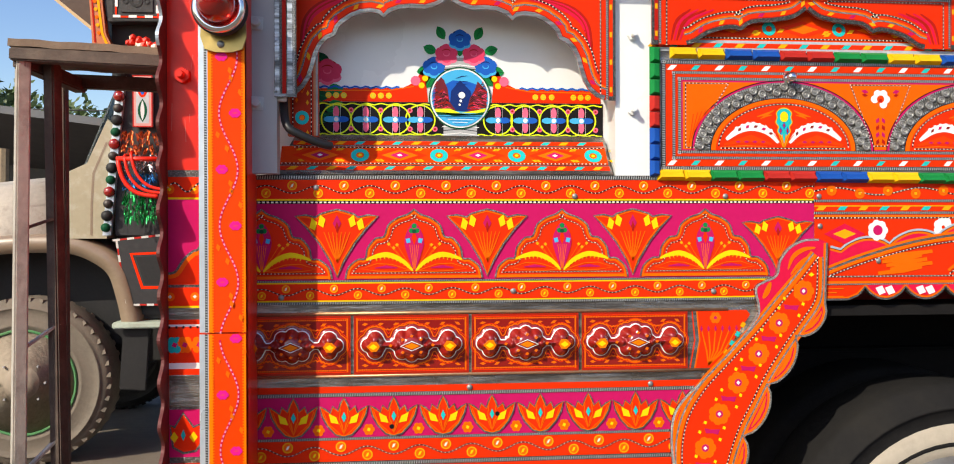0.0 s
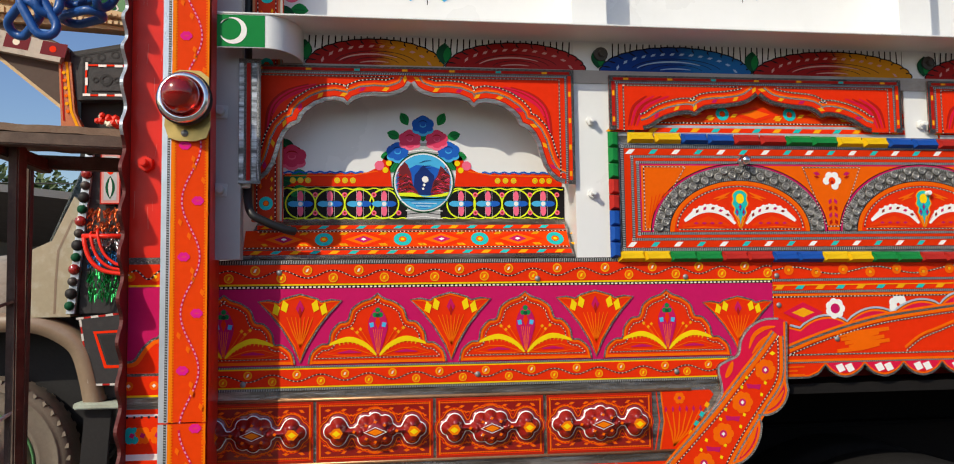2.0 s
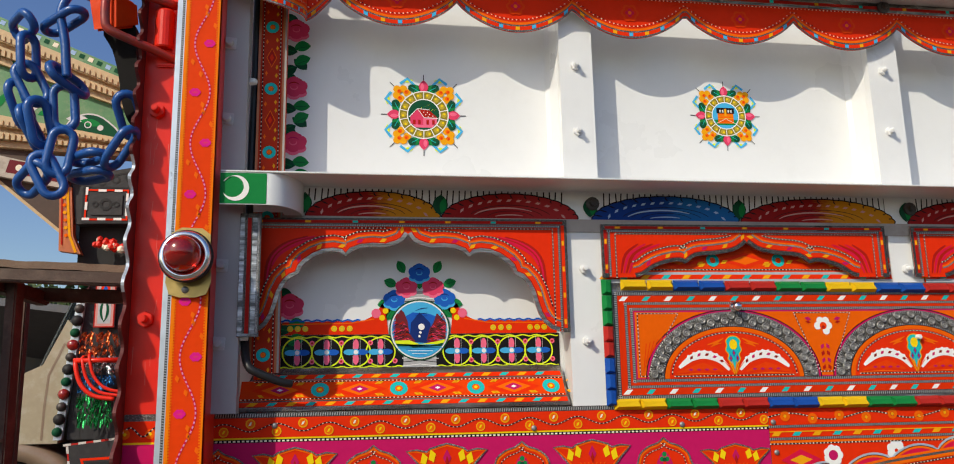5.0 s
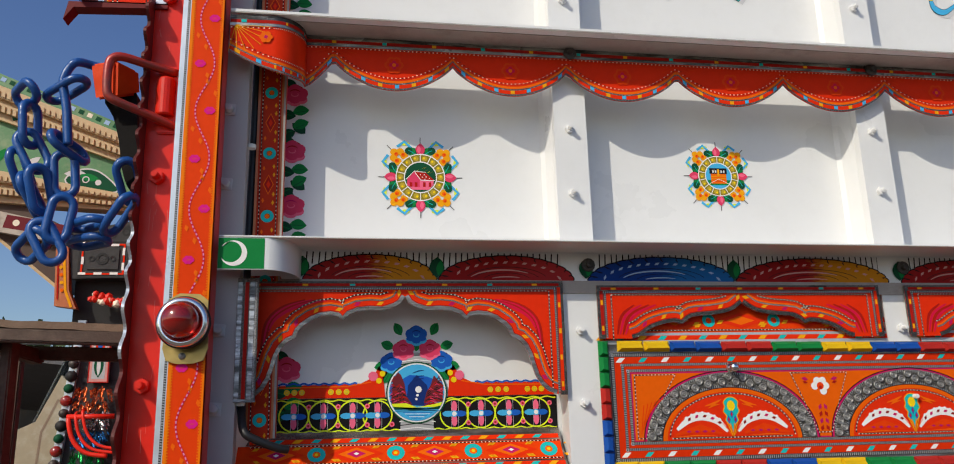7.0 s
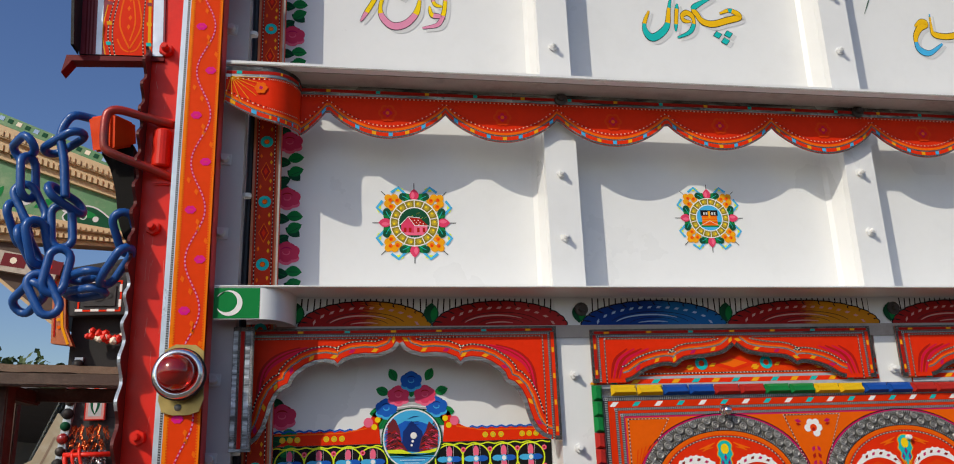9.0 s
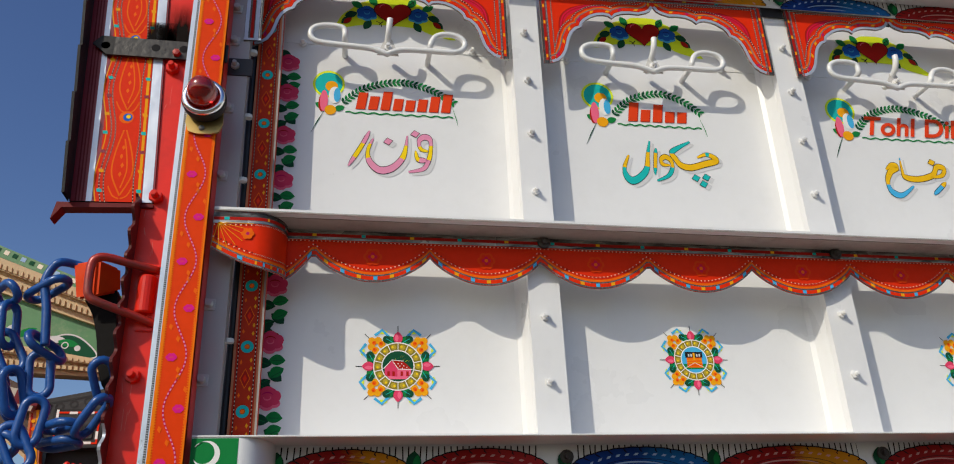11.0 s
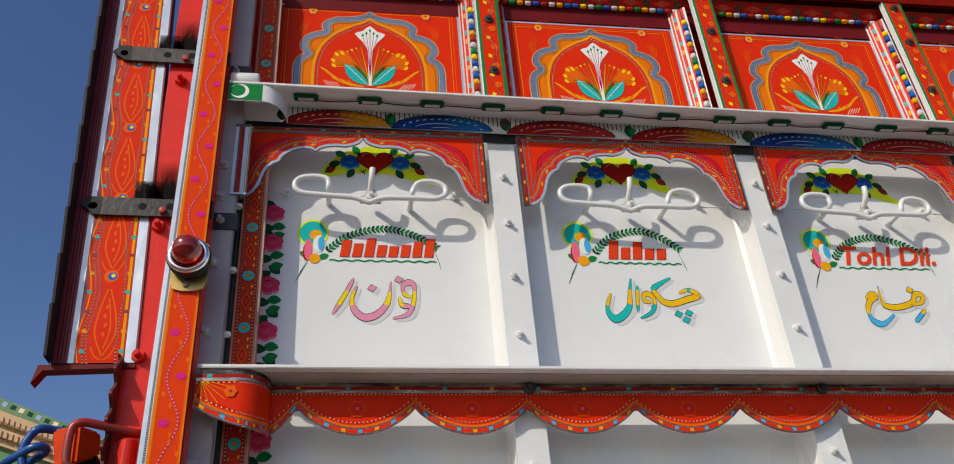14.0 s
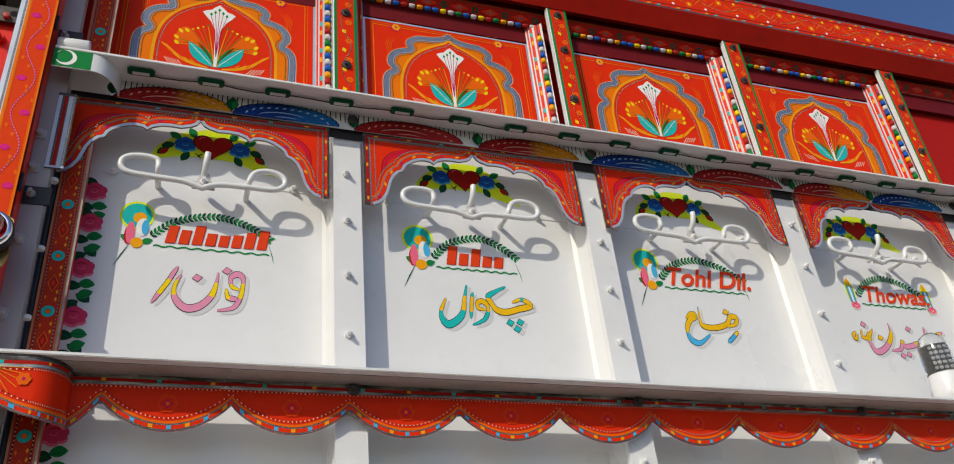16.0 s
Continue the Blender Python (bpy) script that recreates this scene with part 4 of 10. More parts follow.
def lintel():
    """The sheet over the wheel opening, with a scalloped lower edge."""
    x0, x1 = 1.272, END
    low, step = [(x0, 1.337), (x0 + 0.099, 1.337), (x0 + 0.129, 1.349)], 0.1200
    x = x0 + 0.1490
    while x < x1 - step:
        for i in range(10):
            s = i / 10
            low.append((x + step * s, 1.372 - 0.035 * math.sin(math.pi * s) ** 0.7))
        x += step
    low.append((x1, 1.372))
    a = Art()
    a.slab([(x0, 1.686), *low, (x1, 1.686)], "red", 0.002, 0.016, "dull_tape")
    a.ribbon(low, -0.001, 0.004, "zip", 5)
    a.ribbon(low, 0.005, 0.009, "orange", 5)
    x = x0 + 0.1490
    while x < x1 - step:
        q = [(x + step * (0.08 + 0.84 * i / 8), 1.372 + 0.002 - 0.024 * math.sin(math.pi * (0.08 + 0.84 * i / 8)) ** 0.7) for i in range(9)]
        a.poly([(q[0][0], 1.379)] + q + [(q[-1][0], 1.379)], "red_magenta", 4.3)
        for d in (-0.014, 0.014):
            c = x + step * 0.5 + d
            a.poly([(c - 0.016, 1.364 + 0.006), (c - 0.004, 1.364 - 0.014), (c + 0.015, 1.364 - 0.007), (c + 0.004, 1.364 + 0.013)], "white_ink", 5.2 + 10 * d)
        x += step
    for k in range(3):
        a.stroke([(x0 + 0.01, 1.385 - 0.016 - 0.011 * k), (x0 + 0.085 - 0.02 * (k % 2), 1.385 - 0.016 - 0.011 * k)], 0.006, "orange", 5, 0.4)
    ruled(a, x0, x1, 1.385 - 0.006, 0.004, "zip_dark", 4.6)
    ruled(a, x0, x1, 1.385 - 0.002, 0.007, "orange", 4.4)
    stitched(a, [(x0, 1.403), (x1, 1.403)], 5)
    ruled(a, x0, x1, 1.673, 0.013, "zip", 4.2)
    ruled(a, x0, x1, 1.612, 0.008, "zip_dark", 4.2)
    ruled(a, x0, x1, 1.6, 0.003, "gold", 4.2)
    a.dash([(x0 + 0.02, 1.595), (x1, 1.595)], 0.062, 0.022, 0.011, ["gold", "teal"], 5, 0.005)
    ruled(a, x0, x1, 1.578, 0.008, "zip_dark", 4.2)
    ruled(a, x0, x1, 1.57, 0.006, "orange", 4.2)
    wv = [(x0 + i * 0.01, 1.643 + 0.01 * math.sin(i * 0.25)) for i in range(int((x1 - x0) / 0.01))]
    stitched(a, wv, 4.6)
    x = x0 + 0.05
    i = 0
    while x < x1:
        a.ring(x, 1.641 + 0.004 * (-1) ** i, 0.015, 0.006, "orange", 5, 12)
        a.disc(x, 1.641 + 0.004 * (-1) ** i, 0.005, "gold", 5.3, 8)
        x += 0.083
        i += 1
    # scalloped swags over long red leaves
    x = x0
    while x < x1:
        lobes = [(x + 0.046, 1.486), (x + 0.077, 1.478), (x + 0.221, 1.494), (x + 0.364, 1.516), (x + 0.512, 1.538), (x + 0.618, 1.553)]
        arch = []
        for (ax, az), (bx, bz) in zip(lobes, lobes[1:]):
            for k in range(10):
                q = k / 10
                arch.append((ax + (bx - ax) * q, az + (bz - az) * q + (0.026 if bx - ax > 0.06 else 0.0) * math.sin(math.pi * q) ** 0.75))
        arch.append(lobes[-1])
        leaf = spline([(x + 0.040, 1.423), (x + 0.123, 1.453), (x + 0.235, 1.486), (x + 0.349, 1.510), (x + 0.556, 1.536), (x + 0.618, 1.542)], 5)
        a.poly(arch + leaf[::-1], "red_magenta", 4.4)
        a.ribbon(arch, -0.003, 0.001, "black_ink", 4.85)
        a.ribbon(arch, -0.001, 0.005, "silver_tape", 4.9)
        a.ribbon(arch, -0.009, -0.002, "orange", 4.7)
        a.ribbon(leaf, -0.004, 0.003, "zip_dark", 5.0)
        a.ribbon(leaf, -0.013, -0.004, "orange", 5.2)
        a.ribbon(leaf, 0.003, 0.01, "orange", 5.1)
        stitched(a, offset(leaf, -0.018), 5.4)
        inner = spline([(x + 0.394, 1.421), (x + 0.442, 1.455), (x + 0.500, 1.476), (x + 0.555, 1.495), (x + 0.617, 1.506)], 4)
        a.ribbon(inner, -0.008, 0.0, "orange", 5.2)
        stitched(a, offset(inner, -0.014), 5.4)
        c = [(x + 0.262, 1.441)][0]
        for k in range(5):
            q = 0.011 * (k - 2)
            a.stroke([(c[0] - 0.075 + 0.012 * (k * 3 % 4), c[1] + q - 0.008), (c[0], c[1] + q), (c[0] + 0.055 + 0.016 * (k * 2 % 3), c[1] + q + 0.01)], 0.014, "orange", 5.0 + 0.02 * k, 0.6)
        d = [(x + 0.088, 1.523)][0]
        a.diamond(d[0], d[1], 0.06, 0.029, "red_magenta", 5.0)
        a.diamond(d[0], d[1], 0.034, 0.0135, "gold", 5.2)
        for (fx, fz), lift in (([(x + 0.186, 1.533)][0], 5.5), ([(x + 0.382, 1.541)][0], 4.2)):
            a.petals(fx, fz, 0.029, 7, "white_ink", lift)
            if lift > 5:
                a.disc(fx, fz, 0.0145, "magenta", 6.0, 12)
        x += 0.62
    stitched(a, [(x0, 1.568), (x1, 1.568)], 5)
    return a.mesh("wheel_opening_valance")


part("wheel_opening_valance", lintel(), truck, (0, SKIN, 0), "red and orange scalloped sheet over the wheel")

# ---- body frame: posts, ledges, panels ----
def white_post(h):
    a = Art()
    a.slab(rect(-0.051, 0, 0.051, h), "white_paint", 0.0, 0.09)
    return a.mesh("post")


def bolt_mesh(mat):
    def build(bm):
        bmesh.ops.create_cone(bm, segments=6, radius1=0.015, radius2=0.014, depth=0.011, cap_ends=True, matrix=Matrix.Translation((0, -0.0055, 0)) @ Euler((radians(90), 0, 0)).to_matrix().to_4x4())
        bmesh.ops.create_cone(bm, segments=10, radius1=0.008, radius2=0.007, depth=0.02, cap_ends=True, matrix=Matrix.Translation((0, -0.02, 0)) @ Euler((radians(90), 0, 0)).to_matrix().to_4x4())
    return solid("bolt", mat, build, 0.0012)


def plate_bolt_mesh():
    """A small square plate with a nut and the bolt's end, painted over."""
    def build(bm):
        bmesh.ops.create_cube(bm, size=1, matrix=Matrix.Translation((0, -0.002, 0)) @ Euler((0, radians(4), 0)).to_matrix().to_4x4() @ Matrix.Diagonal((0.033, 0.007, 0.034, 1)))
        bmesh.ops.create_cone(bm, segments=8, radius1=0.0125, radius2=0.0105, depth=0.02, cap_ends=True, matrix=Matrix.Translation((0, -0.014, 0)) @ Euler((radians(90), 0, 0)).to_matrix().to_4x4())
    return solid("plate_bolt", "pale_grey", build, 0.0015)


bolt_white, bolt_red, bolt_grey = bolt_mesh("white_paint"), bolt_mesh("red_paint"), bolt_mesh("grey_paint")
TIERS = ((1.686, 2.3, (1.866, 2.072)), (2.3, 2.975, (2.5, 2.7)), (2.975, 4.08, (3.14, 3.36, 3.573, 3.776)))
BOLT_SHIFT = {(1, 0): (-0.012, 0.009, 0.01, 0.01), (1, 1): (-0.006, 0.011, 0.01, 0.01), (2, 0): (-0.008, 0.014, -0.033, 0.0), (2, 1): (-0.005, 0.01, -0.031, 0.0), (2, 2): (0.0, 0.007, -0.021, 0.0), (2, 3): (0.0, 0.0, -0.013, 0.0)}
post_meshes = [white_post(b - a) for a, b, _ in TIERS]
for i, x in enumerate(posts):
    for k, ((z0, z1, bolts), me) in enumerate(zip(TIERS, post_meshes)):
        p = part("post", me, truck, (x, POST, z0), "white painted steel post")
        for j, z in enumerate(bolts):
            part("bolt", bolt_white, p, (x - 0.004, POST, z + BOLT_SHIFT.get((k, j), (0, 0, 0, 0))[i])).rotation_euler = (0, 0.5 * (i + j), 0)

# white wall sheets behind the posts
for z0, z1 in ((1.686, 2.3), (2.3, 2.975), (2.975, 4.12), (4.12, 4.8)):
    for i, x in enumerate(posts):
        a = Art()
        x0 = -0.3 if i == 0 else posts[i - 1]
        a.slab(rect(x0, z0, x, z1), "white_paint" if z0 < 4 else "deep_red", 0.0, 0.02)
        part("wall_panel", a.mesh("wall_panel"), truck, (0, BACK if z0 > 1.7 else 2.37, 0), "glossy white painted steel wall panel" if z0 < 4 else "")
    a = Art()
    a.slab(rect(posts[-1], z0, END, z1), "white_paint" if z0 < 4 else "deep_red", 0.0, 0.02)
    part("wall_panel", a.mesh("wall_panel"), truck, (0, BACK if z0 > 1.7 else 2.37, 0))

# fillets where the sheets bend out to meet each post
for x in posts:
    for z0, z1, _ in TIERS[1:]:
        a = Art()
        a.strip([(x - 0.075, BACK), (x - 0.062, BACK - 0.012), (x - 0.052, POST + 0.03)], z0, z1, "white_paint")
        part("flange", a.mesh("flange"), truck, (0, 0, 0))

# closed body behind the side wall
def hull():
    a = Art()
    a.box(-0.36, END, 2.44, 4.7, 1.32, 4.8, "red_paint")
    return a.mesh("body")


part("body", hull(), truck, (0, 0, 0), "closed red cargo body on a black chassis")


def plan_curve(front, back, x_bend=-0.13, end=END):
    """The line of a fascia: flat at its end, curling back to the wall."""
    r = back - front
    pts = [(-0.25, front), (-0.19, front), (x_bend, front)]
    for i in range(1, 25):
        s = i / 24
        pts.append((x_bend + 0.085 * math.sin(s * math.pi / 2), front + r * (1 - math.cos(s * math.pi / 2))))
    pts.append((end, back))
    return pts


# ledges between the tiers: boards in front of the posts; the two upper ones leave a slot before the wall
for k, (z, thick, depth, back) in enumerate(((2.313, 0.005, 2.13, BACK + 0.06), (2.975, 0.012, 2.13, 2.265), (4.073, 0.012, 2.13, 2.25))):
    a = Art()
    a.slab([(-0.25, z - thick), (END, z - thick), (END, z), (-0.25, z)], "white_paint", 0.0, back - depth)
    ledge = part("ledge", sagged(a.mesh("ledge"), SAG[k]), truck, (0, depth, 0), "white painted steel ledge")
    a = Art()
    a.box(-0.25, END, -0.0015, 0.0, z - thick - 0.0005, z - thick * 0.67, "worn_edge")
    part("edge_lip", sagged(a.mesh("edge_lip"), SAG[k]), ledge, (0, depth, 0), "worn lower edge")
    if k == 1:
        # Strip whose darker colour stands for the shade under the middle ledge.
        a = Art()
        a.box(-0.1, END, 0.03, 0.11, z - 0.0145, z - 0.012, "shaded_white")
        part("underside_shade", sagged(a.mesh("underside_shade"), SAG[k]), ledge, (0, depth, 0), "white strip darkened to carry the ledge's underside shade")


for k, z in ((1, 2.975), (2, 4.073)):
    a = Art()
    a.box(-0.25, -0.085, 2.24, BACK, z - 0.012, z, "white_paint")
    part("ledge_end", a.mesh("ledge_end"), truck, (0, 0, 0), "short white board closing the ledge end")
# Black strip stands in for the shadow line between fascia and brackets.
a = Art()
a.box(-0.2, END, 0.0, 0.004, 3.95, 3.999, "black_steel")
part("shadow_gap", sagged(a.mesh("shadow_gap"), 0.018), truck, (0, 2.262, 0), "dark strip drawn as the shadow line behind the fascia")


def airbrushed(name, left, right):
    """Paint that is blown over from one colour into another across the middle of a fan, with streaks."""
    m = material(name, left, **VIN)
    n, l = m.node_tree.nodes, m.node_tree.links
    mix = n.new("ShaderNodeMix")
    mix.data_type = "RGBA"
    tc, sep, streak, add, ramp = n.new("ShaderNodeTexCoord"), n.new("ShaderNodeSeparateXYZ"), n.new("ShaderNodeTexNoise"), n.new("ShaderNodeMath"), n.new("ShaderNodeMapRange")
    stretch = n.new("ShaderNodeMapping")
    stretch.inputs["Scale"].default_value = (9, 1, 110)
    l.new(tc.outputs["Object"], stretch.inputs["Vector"])
    l.new(stretch.outputs[0], streak.inputs["Vector"])
    l.new(tc.outputs["Object"], sep.inputs[0])
    add.operation = "MULTIPLY_ADD"
    add.inputs[1].default_value = 0.13
    l.new(streak.outputs[0], add.inputs[0])
    l.new(sep.outputs["X"], add.inputs[2])
    ramp.inputs["From Min"].default_value, ramp.inputs["From Max"].default_value = 0.06, 0.115
    l.new(add.outputs[0], ramp.inputs[0])
    l.new(ramp.outputs[0], mix.inputs[0])
    paint = n["Principled BSDF"].inputs["Base Color"]
    l.new(paint.links[0].from_socket, mix.inputs[6])
    mix.inputs[7].default_value = (*right, 1)
    l.new(mix.outputs[2], paint)


airbrushed("fan_red_gold", (0.34, 0.012, 0.012), (0.62, 0.24, 0.012))
airbrushed("fan_red_rose", (0.34, 0.012, 0.012), (0.42, 0.028, 0.03))
airbrushed("fan_blue_sky", (0.008, 0.045, 0.26), (0.015, 0.14, 0.42))


def fan(w, h, paint):
    """A half-round airbrushed fan with a dark hatched rim, a row of light dabs and swept lines."""
    a = Art()
    o = arc(0, 0, w / 2, h, 0, 180, 56)
    sc = []
    for i, (x, z) in enumerate(o):
        b = 1 + 0.018 * abs(math.sin(i * math.pi / 4))
        sc.append((x * b, z * b))
    a.poly(sc, paint, 1)
    a.line(sc, 0.0035, "black_ink", 1.6)
    for i in range(4, 55, 4):
        x, z = o[i]
        a.stroke([(x, z), (x * 0.95 + 0.002, z * 0.9), (x * 0.93 + 0.008, z * 0.82)], 0.0045, "black_ink", 1.8, 0.2)
    a.dash([(x * 0.8, z * 0.74) for x, z in o[3:-3]], 0.0285, 0.011, 0.0065, "blush" if paint != "fan_blue_sky" else "pale_blue", 2.2, 0.003)
    for k, mat, sz in ((0.62, "black_ink", 0.0016), (0.5, "black_ink", 0.0014), (0.36, "black_ink", 0.0014)):
        a.line([(x * k, z * k * 0.9) for x, z in o[6:-6]], sz, mat, 2)
    a.stroke([(x * 0.52 - 0.01, z * 0.44) for x, z in o[14:50]], 0.0045, "blush" if paint != "fan_blue_sky" else "pale_blue", 2.3, 0.15)
    a.stroke([(x * 0.3, z * 0.17) for x, z in o[16:44]], 0.0035, "blush" if paint != "fan_blue_sky" else "pale_blue", 2.3, 0.15)
    return a.mesh("painted_fan")


def fan_fascia(z0, z1, ends, back, sag):
    """The white board under a ledge; ends: where each of its painted fans begins and stops."""
    a = Art()
    a.strip(plan_curve(2.13, back), z0, z1, "white_paint")
    f = part("fascia", sagged(a.mesh("fascia"), sag), truck, (0, 0, 0), "white curved fascia with painted fans")
    b = Art()
    b.slab(rect(-0.25, z0 + 0.002, -0.131, z1 - 0.002), "green", 0.001)
    cx, cz, r = -0.21, (z0 + z1) / 2, (z1 - z0) * 0.4
    moon = arc(cx, cz, r, r, 210, 510, 20)
    b.poly(moon + [(x, z) for x, z in arc(cx - r * 0.22, cz + r * 0.1, r * 0.82, r * 0.82, 505, 215, 20)], "white_ink", 3)
    part("flag", sagged(b.mesh("flag"), sag), f, (0, 2.13, 0), "green painted flag with white crescent")
    d = Art()
    random.seed(int(z0 * 100))
    x = -0.03
    while x < END - 0.02:
        h = (z1 - z0) * random.uniform(0.4, 0.62)
        d.stroke([(x, z1 - 0.004), (x + random.uniform(-0.004, 0.002), z1 - 0.004 - h)], 0.0072, "black_ink", 1.0, 0.35)
        x += random.uniform(0.0165, 0.0195)
    part("painted_fringe", sagged(d.mesh("painted_fringe"), sag), f, (0, back - 0.001, 0))
    e = Art()
    e.leaf(0, -0.004, 0.062, 0.044, 86, "dark_green", 1)
    e.leaf(0.006, 0.002, 0.046, 0.02, 80, "green", 1.3)
    bud = e.mesh("painted_leaf")
    for x0, x1, paint in ends:
        x = (x0 + x1) / 2
        part("painted_fan", fan(x1 - x0, (z1 - z0) * 0.86, paint), f, (x, back - 0.0025, z0 - sag * x))
        part("painted_leaf", bud, f, (x0 - 0.008, back - 0.004, z0 + 0.012 - sag * x0))
    return f


RG, RR, BS = "fan_red_gold", "fan_red_rose", "fan_blue_sky"
fan_fascia(2.221, 2.3075, ((-0.038, 0.337, RG), (0.345, 0.74, RR), (0.786, 1.235, BS), (1.245, 1.738, RG), (1.785, 2.2, RR), (2.25, 2.68, BS), (2.73, 3.16, RG), (3.2, 3.62, RR)), 2.272, 0.006)
# Added strip that keeps sun from slipping between fascia and brackets.
a = Art()
a.box(-0.19, END, 0.0, 0.004, 2.185, 2.2225, "shaded_white")
part("slit_blocker", sagged(a.mesh("slit_blocker"), 0.006), truck, (0, 2.2655, 0), "darkened white strip behind the brackets, added to block a sunlit slit")
fan_fascia(3.984, 4.066, ((-0.06, 0.332, RG), (0.34, 0.722, BS), (0.785, 1.212, RR), (1.284, 1.716, RG), (1.781, 2.241, BS), (2.267, 2.73, RR), (2.795, 3.222, RG), (3.24, 3.66, BS)), 2.248, 0.018)


# small screws that hold the bands
screw_mesh = solid("screw", "steel", lathe([(0.0, -0.004), (0.005, -0.0035), (0.0075, -0.001), (0.008, 0.0)], "y", 10), smooth=True)
for x, z in ((-0.108, 1.652), (0.59, 1.629), (1.014, 1.629), (1.285, 1.629), (-0.2, 1.36), (0.42, 1.372), (0.98, 1.365), (0.3, 1.113), (0.8, 1.112), (1.288, 1.545), (1.46, 1.446), (1.9, 1.45), (1.262, 1.446), (1.152, 1.2)):
    part("screw", screw_mesh, skin, (x, SKIN - (0.0075 if x > 1.1 and z < 1.5 and x < 1.3 else 0.0035), z))
for x, z in ((0.375, 1.04), (0.09, 1.012)):
    part("drain_hole", solid("hole", "black_ink", lathe([(0.0, -0.0005), (0.0065, -0.0005), (0.0065, 0.0)], "y", 10)), skin, (x, SKIN - 0.0045, z))


# ---- arched brackets ----
ARCH = [(0.0, -0.044), (0.012, -0.062), (0.03, -0.073), (0.063, -0.083), (0.1, -0.081), (0.132, -0.084), (0.158, -0.094), (0.175, -0.109), (0.19, -0.098), (0.21, -0.095), (0.235, -0.098), (0.26, -0.108), (0.285, -0.125), (0.297, -0.138), (0.305, -0.158),
        (0.325, -0.167), (0.342, -0.185), (0.354, -0.21), (0.362, -0.24), (0.372, -0.27), (0.387, -0.295), (0.408, -0.313), (0.43, -0.321)]


def bracket(half, cut=None, edge="arch_foil", end=False):
    """A cusped arch sheet: foil edge, stitched ribbons and a red field. cut: lower limit of a shortened one."""
    k = half / 0.463
    right = [(x * k, z) for x, z in ARCH]
    if cut:
        right = spline([(0.0, -0.052), (0.03, -0.073), (0.06, -0.082), (0.1, -0.088), (0.16, -0.094), (0.19, -0.114), (0.21, -0.109), (0.24, -0.112), (0.285, -0.126), (0.32, -0.148), (0.345, -0.156)], 3)
    a = Art()
    low = -cut if cut else -0.324
    for s in (1, -1):
        r = [(x * s, z) for x, z in right]
        o = r + [(half * s, low), (half * s, 0), (0, 0)]
        a.slab(o, "red", 0.003, 0.003, "dull_tape")
        a.slab(o, "worn_white", -0.0034, 0.0044)
        d = s
        a.ribbon(r, 0.0, 0.011 * d, edge, 6.0)
        a.ribbon(r, 0.011 * d, 0.0135 * d, "deep_red", 6.1)
        a.ribbon(r, 0.0135 * d, 0.026 * d, "red", 5.6)
        a.dash(offset(r, 0.02 * d), 0.064, 0.013, 0.01, ["gold", "gold", "magenta"], 6.3, 0.004)
        a.ribbon(r, 0.0265 * d, 0.031 * d, "zip", 6.0)
        a.ribbon(r, 0.031 * d, 0.036 * d, "orange", 5.8)
        inner = offset(r, 0.046 * d)
        stitched(a, [p for p in inner if p[1] < -0.03 and abs(p[0]) < half - 0.04], 6.5, "cream", 0.0105, 0.005, 0.0045)
        # magenta brush marks in the spandrel
        if not cut:
            for i in range(4):
                p = [(half * s - s * (0.065 + 0.006 * i), -0.2 + 0.02 * i), (half * s - s * (0.075 + 0.01 * i), -0.12 + 0.006 * i), (half * s - s * (0.115 + 0.016 * i), -0.075 + 0.002 * i), (half * s - s * (0.18 + 0.02 * i), -0.052)]
                a.stroke(spline(p, 4), 0.009, "red_magenta" if i % 2 else "deep_red", 5.5 + 0.05 * i, 0.2)
            vert = [(half * s - s * 0.03, -0.03), (half * s - s * 0.03, low + 0.02)]
        else:
            for i in range(4):
                a.stroke(spline([(half * s - s * (0.055 + 0.008 * i), low + 0.012), (half * s - s * (0.07 + 0.012 * i), -0.09), (half * s - s * (0.11 + 0.022 * i), -0.058)], 4), 0.008, "red_magenta" if i % 2 else "deep_red", 5.5 + 0.05 * i, 0.2)
            vert = [(half * s - s * 0.03, -0.03), (half * s - s * 0.03, low)]
        stitched(a, [(p - s * 0.012, q) for p, q in vert], 6.4, "cream", 0.0105, 0.005, 0.004)
        b0, b1 = half * s, half * s - s * (0.006 if s < 0 and end else 0.02)
        a.poly(rect(min(b0, b1), low, max(b0, b1), 0), "zip_pale" if (s < 0 and end) else "zip_dark", 5.9)
        b2, b3 = half * s - s * 0.008, half * s - s * 0.018
        a.poly(rect(min(b2, b3), low + 0.012, max(b2, b3), -0.01), "deep_red" if s < 0 else "red", 6.2)
        a.dash([((b2 + b3) / 2, low + 0.03), ((b2 + b3) / 2, -0.02)], 0.075, 0.014, 0.007, "gold", 6.6)
        b4, b5 = half * s - s * 0.021, half * s - s * 0.027
        ticks(a, [((b4 + b5) / 2, low + 0.004), ((b4 + b5) / 2, -0.02)], 6.3, 0.0048)
    a.poly(rect(-half, -0.017, half, 0), "zip_dark", 6.8)
    a.poly(rect(-half + 0.012, -0.014, half - 0.012, -0.006), "deep_red", 7.2)
    a.dash([(-half + 0.05, -0.01), (half - 0.03, -0.01)], 0.13, 0.015, 0.006, ["gold", "gold", "teal"], 7.5)
